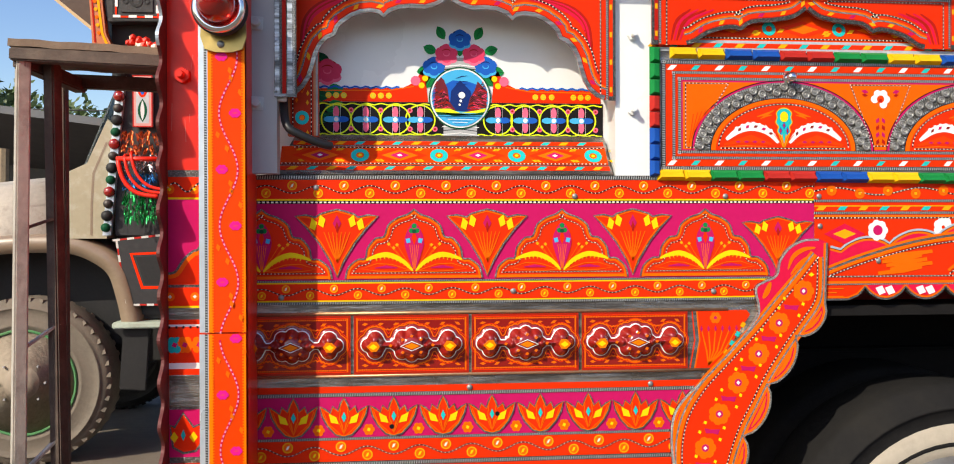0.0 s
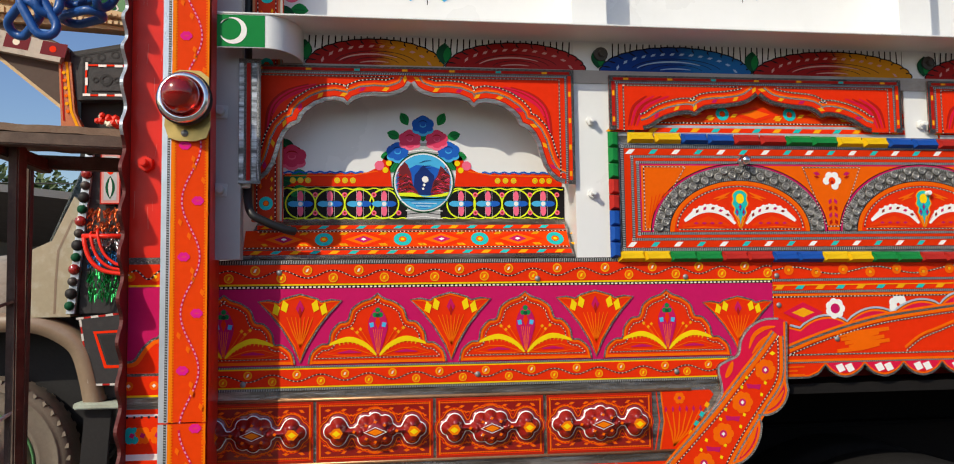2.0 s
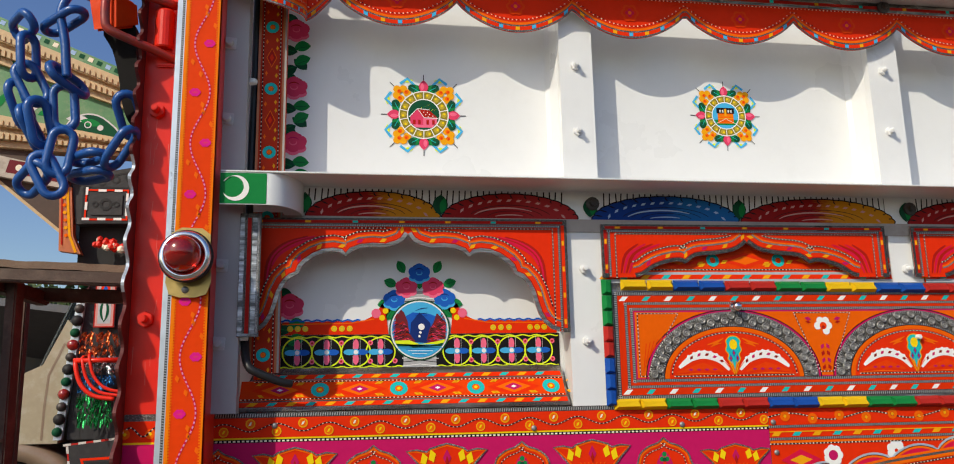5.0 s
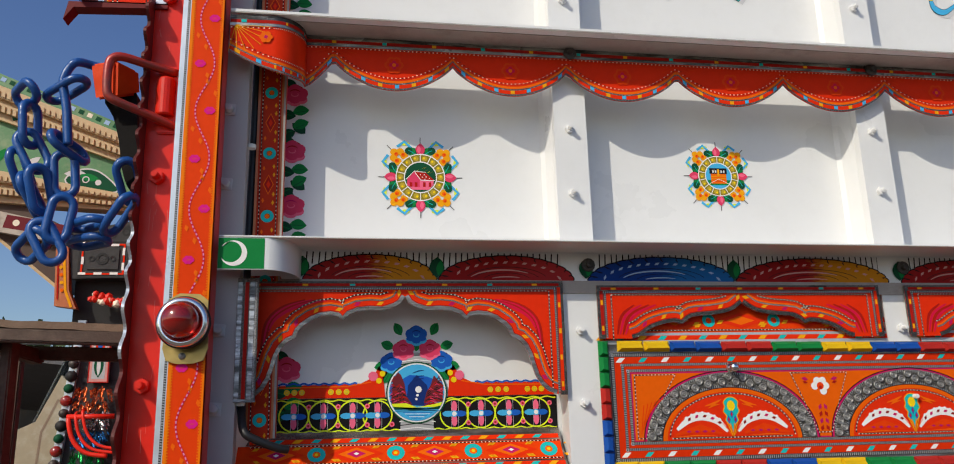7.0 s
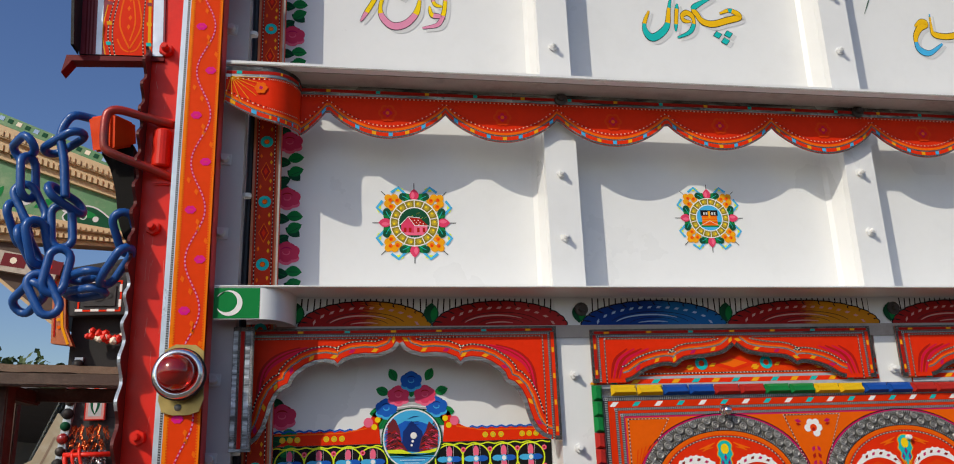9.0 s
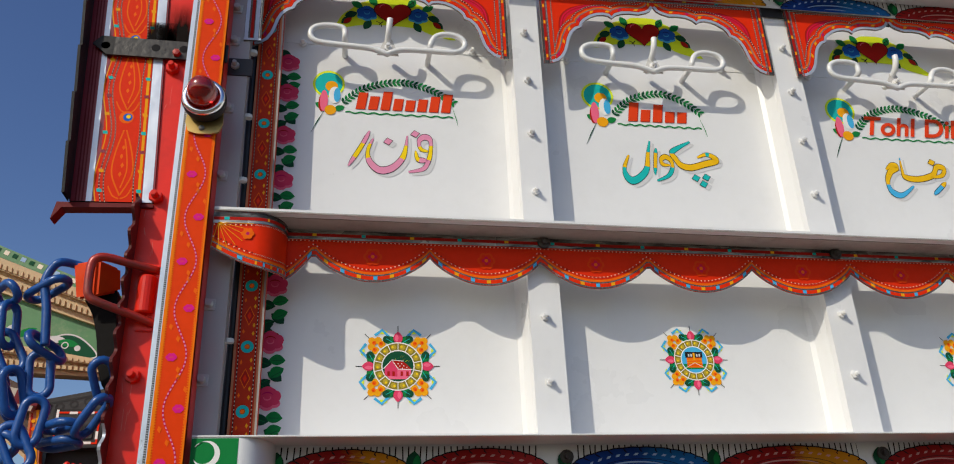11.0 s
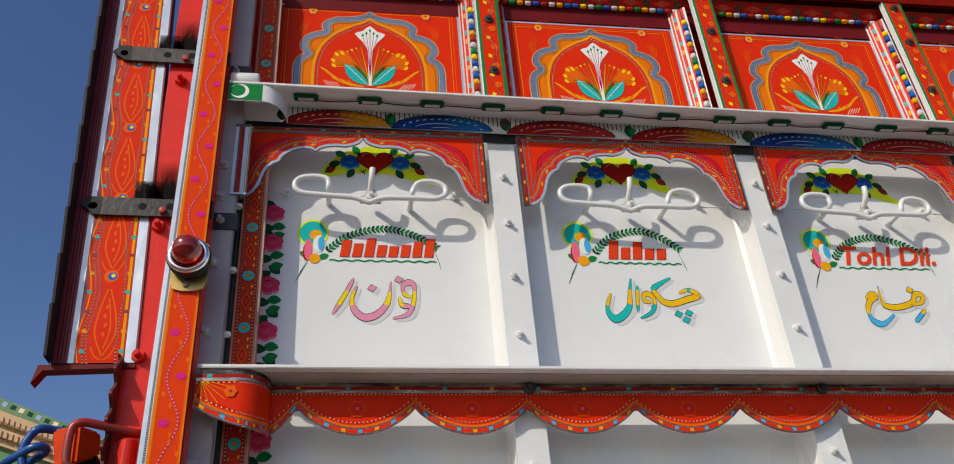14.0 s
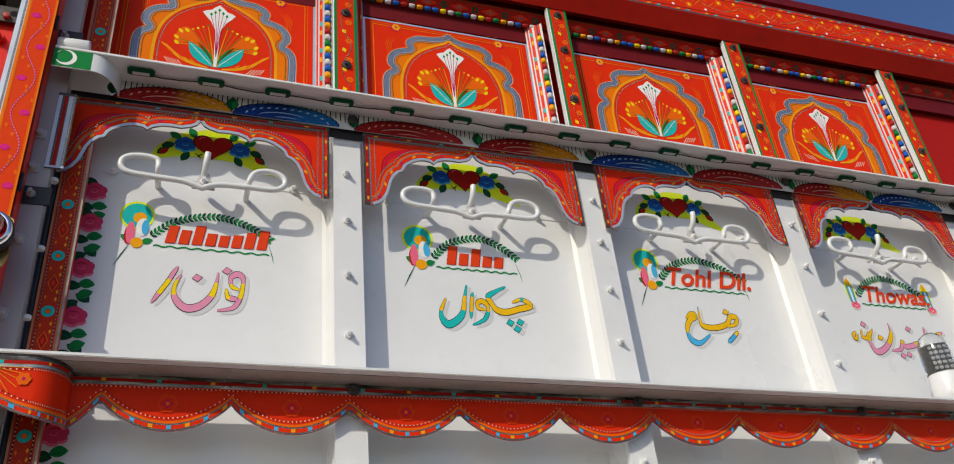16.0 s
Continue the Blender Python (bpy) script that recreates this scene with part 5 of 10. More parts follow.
    ticks(a, [(-half + 0.02, -0.0205), (half - 0.02, -0.0205)], 6.9, 0.0048)
    stitched(a, [(-half + 0.045, -0.028), (-0.06, -0.028)], 6.4, "cream", 0.0105, 0.005, 0.004)
    stitched(a, [(0.06, -0.028), (half - 0.045, -0.028)], 6.4, "cream", 0.0105, 0.005, 0.004)
    return a.mesh("arch_bracket")


BRK = 2.258
full = bracket(0.457, end=True)
wide = bracket(0.44)
part("arch_bracket", bracket(0.457, edge="dull_tape", end=True), truck, (0.246, BRK, 2.214), "red cusped arch bracket with foil edges")
short = bracket(0.444, 0.156, "zip_dark")
for i in range(1, 4):
    part("arch_bracket", short, truck, (posts[i] - PITCH / 2 - 0.012, BRK, 2.202), "low red arch bracket with foil edges")
part("arch_bracket", full, truck, (0.232, BRK, 3.972))
for i in range(1, 4):
    part("arch_bracket", wide, truck, (posts[i] - PITCH / 2 - 0.003, BRK, 3.966))


def bracket_end(h, mat):
    """The foil-covered end strip that laps over the corner stile."""
    a = Art()
    a.slab(rect(0.0, -h, 0.056, 0.0), "zip_dark", 0.002, 0.004, "dull_tape")
    for x0, x1, m in ((0.001, 0.013, mat), (0.02, 0.03, "deep_red"), (0.033, 0.046, mat), (0.047, 0.052, "zip_pale")):
        a.poly(rect(x0, -h + 0.003, x1, -0.003), m, 4)
    a.poly(rect(0.0, -0.012, 0.056, 0.0), "zip_dark", 4.4)
    a.poly(rect(0.0, -h, 0.056, -h + 0.008), mat, 4.4)
    return a.mesh("bracket_end")


part("bracket_end", bracket_end(0.33, "scuffed_silver"), truck, (-0.205, 2.196, 2.212), "crumpled silver foil strip")
part("bracket_end", bracket_end(0.305, "arch_foil"), truck, (-0.221, 2.196, 3.93))


# ---- scalloped valance under the middle ledge ----
def valance():
    plan = []
    base = plan_curve(2.135, 2.24)
    dense = []
    for p, q in zip(base, base[1:]):
        n = max(1, int(math.dist(p, q) / 0.0125))
        dense += [(p[0] + (q[0] - p[0]) * i / n, p[1] + (q[1] - p[1]) * i / n) for i in range(n)]
    dense.append(base[-1])

    def low(x):
        if x < 0.038:
            if x < -0.07:
                s = (x + 0.25) / 0.18
                return 2.85 - 0.064 * math.sin(s * math.pi / 2)
            s = (x + 0.07) / 0.108
            return 2.786 + 0.094 * (1 - math.cos(s * math.pi / 2)) ** 0.9
        s = ((x - 0.038) / 0.3545) % 1.0
        return 2.88 - 0.018 * x - 0.086 * math.sin(math.pi * s) ** 0.75
    a = Art()
    z0 = [low(x) for x, y in dense]
    top = 2.962
    tops_z = [top - 0.018 * max(0.0, x) for x, y in dense]

    def layer(lo, hi, mat, lift):
        out = offset(dense, -lift * 0.0007)
        for i in range(len(dense) - 1):
            a.face([(*out[i], lo[i]), (*out[i + 1], lo[i + 1]), (*out[i + 1], hi[i + 1]), (*out[i], hi[i])], mat)
    a.strip(dense, z0, tops_z, "red", 0.003)
    a.strip(offset(dense, 0.0034), z0, tops_z, "worn_white", 0.001)
    layer(z0, [z + 0.006 for z in z0], "zip", 2)
    layer([z + 0.006 for z in z0], [z + 0.018 for z in z0], "red", 2)
    layer([z + 0.018 for z in z0], [z + 0.023 for z in z0], "zip", 2)
    layer([z + 0.023 for z in z0], [z + 0.031 for z in z0], "orange", 2)
    layer([z - 0.034 for z in tops_z], tops_z, "scuffed_foil", 2)
    layer([z - 0.024 for z in tops_z], [z - 0.014 for z in tops_z], "deep_red", 2.6)
    out = offset(dense, -0.0026)
    arcx = 0.0
    for i in range(len(dense) - 1):
        p, q, top = out[i], out[i + 1], tops_z[i]
        m = ((p[0] + q[0]) / 2, (p[1] + q[1]) / 2)
        zz = (z0[i] + z0[i + 1]) / 2
        if i % 4 == 1:
            mat = ("gold", "sky_blue", "gold", "sky_blue")[(i // 4) % 4]
            a.face([(*p, z0[i] + 0.0065), (*q, z0[i + 1] + 0.0065), (*q, z0[i + 1] + 0.0175), (*p, z0[i] + 0.0175)], mat)
        for s in (0.15, 0.65):
            c = (p[0] + (q[0] - p[0]) * s, p[1] + (q[1] - p[1]) * s)
            e = (p[0] + (q[0] - p[0]) * (s + 0.22), p[1] + (q[1] - p[1]) * (s + 0.22))
            a.face([(*c, zz + 0.037), (*e, zz + 0.037), (*e, zz + 0.0405), (*c, zz + 0.0405)], "cream" if s < 0.5 else "black_ink")
            a.face([(*c, top - 0.041), (*e, top - 0.041), (*e, top - 0.0375), (*c, top - 0.0375)], "cream" if s < 0.5 else "black_ink")
        if i % 12 == 2:
            a.face([(*p, top - 0.0235), (*q, top - 0.0235), (*q, top - 0.0145), (*p, top - 0.0145)], ("teal", "gold")[(i // 12) % 2])
    ob = part("valance", a.mesh("valance"), truck, (0, 0, 0), "red scalloped sheet valance with foil edge")
    m = Art()
    m.petals(0, 0, 0.028, 6, "strip_red", 1, 0.5)
    m.petals(0, 0, 0.021, 6, "red", 1.5, 0.5)
    m.petals(0, 0, 0.014, 4, "red_magenta", 1.8, 0.5)
    m.disc(0, 0, 0.006, "orange", 2, 8)
    me = m.mesh("painted_flower")
    ray = Art()
    for i in range(9):
        t = radians(-10 - 20 * i)
        for s in (0.02,):
            ray.stroke([(0.012 * math.cos(t), 0.012 * math.sin(t)), (0.075 * math.cos(t), 0.04 * math.sin(t))], 0.0028, "strip_red", 1, 0.2)
    rm = ray.mesh("sunburst")
    i = 0
    while 0.038 + 0.3545 * (i + 0.5) < END:
        part("painted_flower", me, ob, (0.038 + 0.3545 * (i + 0.5), 2.2375, 2.872 - 0.0064 * i))
        part("sunburst", rm, ob, (0.038 + 0.3545 * i, 2.2375, 2.925 - 0.0064 * i))
        i += 1
    ray2 = Art()
    for i in range(8):
        t = radians(-2 - 14 * i)
        ray2.stroke([(0, 0), (0.1 * math.cos(t), 0.085 * math.sin(t))], 0.004, "gold", 1, 0.2)
    flower(ray2, 0.085, -0.035, 0.018, "orange", "magenta", 2)
    part("sunburst", ray2.mesh("sunburst"), ob, (-0.235, 2.1325, 2.93))
    return ob


val = valance()
def stud():
    return solid("stud", "dark_steel", lathe([(0.0, -0.02), (0.009, -0.019), (0.01, -0.008), (0.02, -0.006), (0.021, 0.0)], "y", 12))
stud_mesh = stud()
for x in posts:
    part("stud", stud_mesh, val, (x + 0.002, 2.2365, 2.945 - 0.018 * x))
    part("stud", stud_mesh, truck, (x + 0.03, 2.2685, 2.27 - 0.006 * x))
    part("stud", stud_mesh, truck, (x + 0.02, 2.2455, 4.03 - 0.018 * x))

# ---- corner: grey stile, orange post strip, red sheet ----
a = Art()
a.slab(rect(-0.31, 1.686, -0.2, 4.75), "grey_paint", 0.0, 0.05)
stile = part("corner_stile", a.mesh("corner_stile"), truck, (0, 2.2, 0), "grey painted steel corner stile")
plate_bolt = plate_bolt_mesh()
for z in (1.866, 2.071, 2.478, 2.699, 3.116, 3.36, 3.62, 3.752):
    part("bolt", plate_bolt, stile, (-0.25, 2.2, z))

a = Art()
a.slab(rect(-0.285, 0.72, -0.263, 4.95), "red_paint", 0.0, 0.16)
part("corner_return", a.mesh("corner_return"), truck, (0, 2.11, 0))


def corner_strip(z0, z1):
    """The tall orange strip with a foil edge, a winding dotted line and pink lozenges."""
    a = Art()
    a.slab(rect(-0.374, z0, -0.263, z1), "strip_red", 0.002, 0.02)
    a.poly(rect(-0.374, z0, -0.352, z1), "silver_tape", 4)
    ticks(a, [(-0.3575, z0), (-0.3575, z1)], 4.6, 0.0055)
    a.poly(rect(-0.352, z0, -0.343, z1), "amber", 4)
    a.poly(rect(-0.268, z0, -0.263, z1), "amber", 4)
    a.dash([(-0.3415, z0), (-0.3415, z1)], 0.007, 0.0032, 0.004, "amber", 4.2)
    a.dash([(-0.2695, z0), (-0.2695, z1)], 0.007, 0.0032, 0.004, "amber", 4.2)
    zs = [z0 + i * 0.008 for i in range(int((z1 - z0) / 0.008))]
    wv = [(-0.303 + 0.022 * math.sin((z - 1.62) * 2 * math.pi / 0.276), z) for z in zs]
    a.line(wv, 0.0046, "red_magenta", 4)
    a.dash(wv, 0.0115, 0.0058, 0.0034, "mauve", 4.6)
    k = math.ceil((z0 - 1.62) / 0.138)
    while 1.62 + 0.138 * k < z1:
        z = 1.62 + 0.138 * k + 0.069
        x = -0.303 - 0.016 * (-1) ** k
        for dx, dz, r in ((-0.008, 0.0, 0.0068), (0.008, 0.0, 0.0068), (-0.004, 0.005, 0.0062), (0.004, 0.005, 0.0062), (-0.004, -0.005, 0.0062), (0.004, -0.005, 0.0062)):
            a.disc(x + dx, z + dz, r, "hot_pink", 4.8 + dx * 8 + dz * 12, 9)
        a.diamond(x, z, 0.0075, 0.0022, "rose_pink", 5.4, 4)
        for dz, dx in ((0.05, 0.012), (0.084, -0.01), (-0.035, 0.02)):
            a.poly([(x + dx - 0.005, z + dz), (x + dx + 0.002, z + dz - 0.009), (x + dx + 0.006, z + dz + 0.003), (x + dx - 0.002, z + dz + 0.01)], "orange", 4.6)
        k += 1
    return a.mesh("corner_strip")


part("corner_strip", corner_strip(1.29, 4.95), truck, (0, 2.106, 0), "orange sticker strip with foil edge and pink spots")
part("corner_strip", corner_strip(0.72, 1.286), truck, (0, 2.103, 0))


def red_sheet():
    """The red rear corner sheet with a wavy folded edge."""
    a = Art()
    edge = []
    random.seed(4)
    z = 0.72
    while z < 3.0:
        edge.append((-0.46, z))
        z += 0.03
    edge.append((-0.46, 3.0))
    a.slab([(-0.36, 0.72)] + [(-0.36, 5.0), (-0.47, 5.0)] + edge[::-1], "red_paint", 0.0, 0.004)
    return a.mesh("rear_corner_sheet")


def scratches():
    a = Art()
    rnd = random.Random(12)
    for i in range(26):
        x, z = rnd.uniform(-0.45, -0.38), rnd.uniform(1.72, 3.4)
        d, h = rnd.uniform(-0.006, 0.006), rnd.uniform(0.01, 0.07)
        a.stroke([(x, z), (x + d, z + h)], rnd.uniform(0.0008, 0.0022), "scratch", 1, 0.3)
    return a.mesh("scratches")


rs = part("rear_corner_sheet", red_sheet(), truck, (0, 2.147, 0), "glossy red painted rear corner sheet")
part("scratches", scratches(), rs, (0, 2.147, 0))
def rear_nut(bm):
    turn = Euler((radians(90), 0, 0)).to_matrix().to_4x4()
    bmesh.ops.create_cone(bm, segments=6, radius1=0.022, radius2=0.02, depth=0.016, cap_ends=True, matrix=Matrix.Translation((0, -0.008, 0)) @ turn)
    bmesh.ops.create_cone(bm, segments=10, radius1=0.011, radius2=0.009, depth=0.026, cap_ends=True, matrix=Matrix.Translation((0, -0.026, 0)) @ turn)


nut_red = solid("bolt", "red_paint", rear_nut, 0.0015)
for z in (1.924, 2.476, 3.01, 4.08, 3.46):
    part("bolt", nut_red, rs, (-0.421, 2.146, z))


def rear_flange():
    """The scalloped flange that stands out from the rear edge, with a taped rim."""
    a = Art()
    x = -0.4605
    zs = [0.72 + 0.0075 * i for i in range(305)]
    rows = []
    for z in zs:
        d = 0.038 + 0.017 * (1 - math.cos(2 * math.pi * (z - 2.167) / (0.0745 if z > 2.167 else 0.105)))
        wob = 0.0015 * noise.noise((z * 9, 0.2, 3.1))
        rows.append((x + wob, 2.149 - d, z))
    for (xa, ya, za), (xb, yb, zb) in zip(rows, rows[1:]):
        a.face([(x, 2.16, za), (xa, ya, za), (xb, yb, zb), (x, 2.16, zb)], "rear_maroon")
        a.face([(x - 0.008, 2.16, za), (x - 0.008, 2.16, zb), (xb - 0.008, yb, zb), (xa - 0.008, ya, za)], "rear_maroon")
        a.face([(xa - 0.008, ya, za), (xb - 0.008, yb, zb), (xb, yb, zb), (xa, ya, za)][::-1], "silver_tape" if 1.98 < za < 2.34 else "maroon_steel")
    return a.mesh("rear_flange")


part("rear_flange", rear_flange(), truck, (0, 0, 0), "maroon scalloped rear flange with taped rim")


def sheet_bands():
    """The sticker bands that run on over the rear corner sheet."""
    a = Art()
    x0, x1 = -0.459, -0.37
    rows = ((1.673, 1.69, "zip"), (1.622, 1.673, "red"), (1.617, 1.622, "yellow"), (1.405, 1.617, "magenta"), (1.398, 1.405, "zip_dark"), (1.352, 1.398, "red"), (1.347, 1.352, "yellow"), (1.318, 1.347, "dull_tape"), (1.3, 1.306, "white_ink"),
            (1.306, 1.318, "red"), (1.21, 1.3, "red"), (1.195, 1.21, "white_ink"), (1.18, 1.195, "red"), (1.15, 1.18, "dull_tape"), (1.1, 1.15, "dull_tape"), (1.094, 1.1, "zip"), (0.975, 1.094, "magenta"), (0.96, 0.975, "zip"), (0.905, 0.96, "red"), (0.72, 0.905, "red"))
    for z0, z1, m in rows:
        a.poly(rect(x0, z0, x1, z1), m, 1.4)
    wv = [(x0 + 0.108 * i / 24, 1.647 + 0.011 * math.sin(i * 0.45)) for i in range(25)]
    stitched(a, wv, 2.4)
    for x in (-0.455, -0.395):
        a.disc(x, 1.642, 0.012, "orange", 2.2)
        a.disc(x, 1.375, 0.011, "orange", 2.2)
        a.diamond(x, 1.375, 0.005, 0.005, "cream", 2.8)
        a.diamond(x, 1.642, 0.005, 0.005, "yellow", 2.8)
    q = spline([(-0.459, 1.43), (-0.44, 1.435), (-0.42, 1.465), (-0.398, 1.485), (-0.385, 1.49), (-0.37, 1.515)], 3)
    a.poly(q + [(-0.37, 1.405), (-0.459, 1.405)], "red", 2)
    a.ribbon(q, 0, 0.006, "zip", 2.6)
    a.ribbon(q, -0.01, 0, "orange", 2.4)
    stitched(a, [(-0.457, 1.299), (-0.372, 1.299)], 2.6, "black_ink", 0.017, 0.008, 0.008)
    for x, m in ((-0.455, "teal"), (-0.43, "orange"), (-0.395, "orange")):
        flower(a, x + 0.01, 1.255, 0.021, m, "magenta", 2.2)
    path = [(-0.425, 0.985), (-0.45, 1.0), (-0.457, 1.055), (-0.446, 1.05), (-0.425, 1.085), (-0.4, 1.05), (-0.375, 1.06), (-0.372, 1.02), (-0.395, 0.99)]
    a.poly(path, "red", 2)
    a.ribbon(path, -0.003, 0.003, "zip", 2.4, True)
    a.diamond(-0.447, 1.025, 0.01, 0.014, "yellow", 2.6)
    a.diamond(-0.4, 1.025, 0.01, 0.014, "yellow", 2.6)
    a.diamond(-0.425, 1.03, 0.006, 0.014, "teal", 2.6)
    flower(a, -0.42, 0.935, 0.016, "orange", "cream", 2.2)
    return a.mesh("sticker_sheet")


part("sticker_sheet", sheet_bands(), rs, (0, 2.147, 0), "magenta and red striped sticker sheet")


# ---- tail lamps ----
def tail_lamp(x, y, z):
    lamp = part("tail_lamp", solid("rim", "chrome", lathe([(0.03, 0.03), (0.05, 0.028), (0.062, 0.01), (0.0625, 0.0), (0.059, -0.009), (0.05, -0.012), (0.044, -0.006), (0.043, 0.002), (0.0, 0.004)], "y", 40), smooth=True), truck, (x, y, z), "round red tail lamp in a chrome rim")
    part("lens", solid("lens", "red_lens", lathe([(0.0445, -0.004), (0.0435, -0.03), (0.04, -0.052), (0.032, -0.068), (0.018, -0.079), (0.0, -0.082)], "y", 32), smooth=True), lamp, (x, y, z), "domed red lens")
    part("housing", solid("housing", "black_steel", lathe([(0.055, 0.06), (0.064, 0.03), (0.066, 0.008), (0.0625, 0.002)], "y", 32), smooth=True), lamp, (x, y, z))
    a = Art()
    o = [(-0.055, -0.06), (-0.045, -0.09), (-0.02, -0.098), (0.02, -0.098), (0.045, -0.09), (0.055, -0.06), (0.05, 0.062), (0.03, 0.078), (-0.02, 0.08), (-0.045, 0.066)]
    a.slab(o, "brass", 0.004, 0.004)
    part("bracket", a.mesh("bracket"), lamp, (x, y + 0.052, z), "bent brass lamp bracket")
    part("screw", solid("screw", "steel", lathe([(0.009, 0.0), (0.008, -0.004), (0.0, -0.006)], "y", 12), smooth=True), lamp, (x - 0.006, y + 0.047, z - 0.079))


tail_lamp(-0.312, 2.046, 2.072)
tail_lamp(-0.298, 2.046, 3.3)

# ---- upright red strips, cable and rose garland beside the first bay ----
for z0, z1 in ((1.79, 2.23), (2.3, 2.96), (3.0, 3.97), (4.1, 4.75)):
    a = Art()
    a.slab(rect(-0.175, z0, -0.095, z1), "jamb_red", 0.0, 0.03)
    a.poly(rect(-0.175, z0, -0.168, z1), "bracket_wood", 1.2)
    a.poly(rect(-0.107, z0, -0.101, z1), "bracket_wood", 1.2)
    a.poly(rect(-0.101, z0, -0.095, z1), "worn_edge", 1.4)
    for x in (-0.161, -0.113):
        stitched(a, [(x, z0), (x, z1)], 2, "cream", 0.012, 0.005, 0.003)
    z = 2.403 + 0.1885 * math.ceil((z0 - 2.39) / 0.1885)
    while z < z1 - 0.01:
        a.ring(-0.137, z, 0.0185, 0.008, "teal", 2, 16)
        a.disc(-0.137, z, 0.007, "orange", 2, 8)
        for s in (1, -1):
            if z0 < z + s * 0.094 - 0.02 and z + s * 0.094 + 0.02 < z1:
                a.diamond(-0.137, z + s * 0.094, 0.015, 0.03, "orange", 1.7 + 0.01 * s)
                a.diamond(-0.137, z + s * 0.094, 0.0125, 0.026, "deep_red", 1.8 + 0.01 * s)
                a.diamond(-0.137, z + s * 0.094, 0.006, 0.012, "red", 2.0 + 0.01 * s)
            for dx, dz in ((0.014, 0.04), (-0.014, 0.046), (0.015, 0.065)):
                if z0 < z + s * dz < z1 - 0.01:
                    a.diamond(-0.137 + dx, z + s * dz, 0.004, 0.0075, "gold" if dx > 0 else "orange", 2.1)
        z += 0.1885
    part("red_jamb", a.mesh("red_jamb"), truck, (-0.006, 2.26, 0), "dark red sticker strip with teal rings")

pts = [(-0.191, 2.274, 4.0), (-0.193, 2.272, 3.5), (-0.189, 2.272, 3.0), (-0.191, 2.274, 2.6), (-0.194, 2.272, 2.3), (-0.191, 2.272, 1.95), (-0.19, 2.25, 1.88), (-0.175, 2.2, 1.81), (-0.14, 2.2, 1.785), (-0.09, 2.215, 1.765), (-0.065, 2.23, 1.76)]
def smooth3(p, n=5):
    return [Vector(v) for v in spline(p, n)]
cab = part("cable", solid("cable", "cable", tube(smooth3(pts), 0.011, 10), smooth=True), truck, (0, 0, 0), "black cable with white tape bindings")
for z in (1.88, 2.2, 2.6, 3.12, 3.35, 3.6, 3.8):
    part("tape_binding", solid("tape", "tape_white", lathe([(0.0125, -0.006), (0.0135, 0), (0.0125, 0.006)], "z", 10)), cab, (-0.1905, 2.2305 if z > 2 else 2.219, z))


def rose(a, x, z, r, main, dark, light, lift):
    """A painted rose: cupped petals, paler below, with a dark curl in the middle."""
    a.disc(x, z + 0.12 * r, r * 0.86, dark, lift, 14)
    for dx, dz, s in ((-0.55, 0.25, 0.46), (0.55, 0.25, 0.46), (0.0, 0.5, 0.52)):
        a.disc(x + dx * r, z + dz * r, r * s, main, lift + 0.15 + 0.03 * s, 12)
    a.disc(x, z + 0.1 * r, r * 0.6, main, lift + 0.4, 12, r * 0.52)
    for dx, dz, t in ((-0.5, -0.3, 20), (0.5, -0.3, -20), (0.0, -0.5, 0)):
        a.disc(x + dx * r, z + dz * r, r * 0.48, light, lift + 0.55 + 0.02 * t * t / 400, 12, r * 0.34)
        a.disc(x + dx * r, z + (dz + 0.17) * r, r * 0.42, main, lift + 0.75 + 0.02 * t * t / 400, 12, r * 0.28)
    a.stroke(arc(x, z + r * 0.15, r * 0.26, r * 0.17, 150, 400, 8), r * 0.1, light, lift + 1.0)
    a.stroke(arc(x, z + r * 0.2, r * 0.45, r * 0.34, 30, 150, 8), r * 0.1, dark, lift + 1.0)


def rose_sprig(i):
    """One rose of the garland with the three lobed leaves that hang below it."""
    a = Art()
    rr = random.Random(30 + i)
    for dx, dz, t, m in ((0.004, -0.05, 10, "green"), (-0.004, -0.062, 168, "dark_green"), (0.002, -0.085, -28, "dark_green"), (0.006, -0.1, 20, "green"), (-0.004, -0.11, 205, "dark_green"), (0.0, 0.03, 150, "dark_green")):
        t += rr.uniform(-12, 12)
        a.leaf(dx - 0.01 * math.cos(radians(t)), dz, 0.052, 0.034, t, m, 1 + abs(dz) * 3, 0.06)
        a.line([(dx, dz), (dx + 0.03 * math.cos(radians(t)), dz + 0.03 * math.sin(radians(t)))], 0.0018, "dark_green" if m == "green" else "green", 1.5)
    rose(a, rr.uniform(-0.004, 0.006), 0.004, 0.04, "rose_pink", "magenta" if i % 2 else "deep_red", "pink", 2)
    return a.mesh("painted_rose")


sprigs = [rose_sprig(i) for i in range(3)]
for k, (z, y) in enumerate(((1.972, 2.3695), (2.457, BACK), (2.63, BACK), (2.815, BACK), (3.188, BACK), (3.361, BACK), (3.532, BACK), (3.657, BACK))):
    part("painted_rose", sprigs[k % 3], truck, (-0.086, y - 0.001, z), "painted pink rose with green leaves")


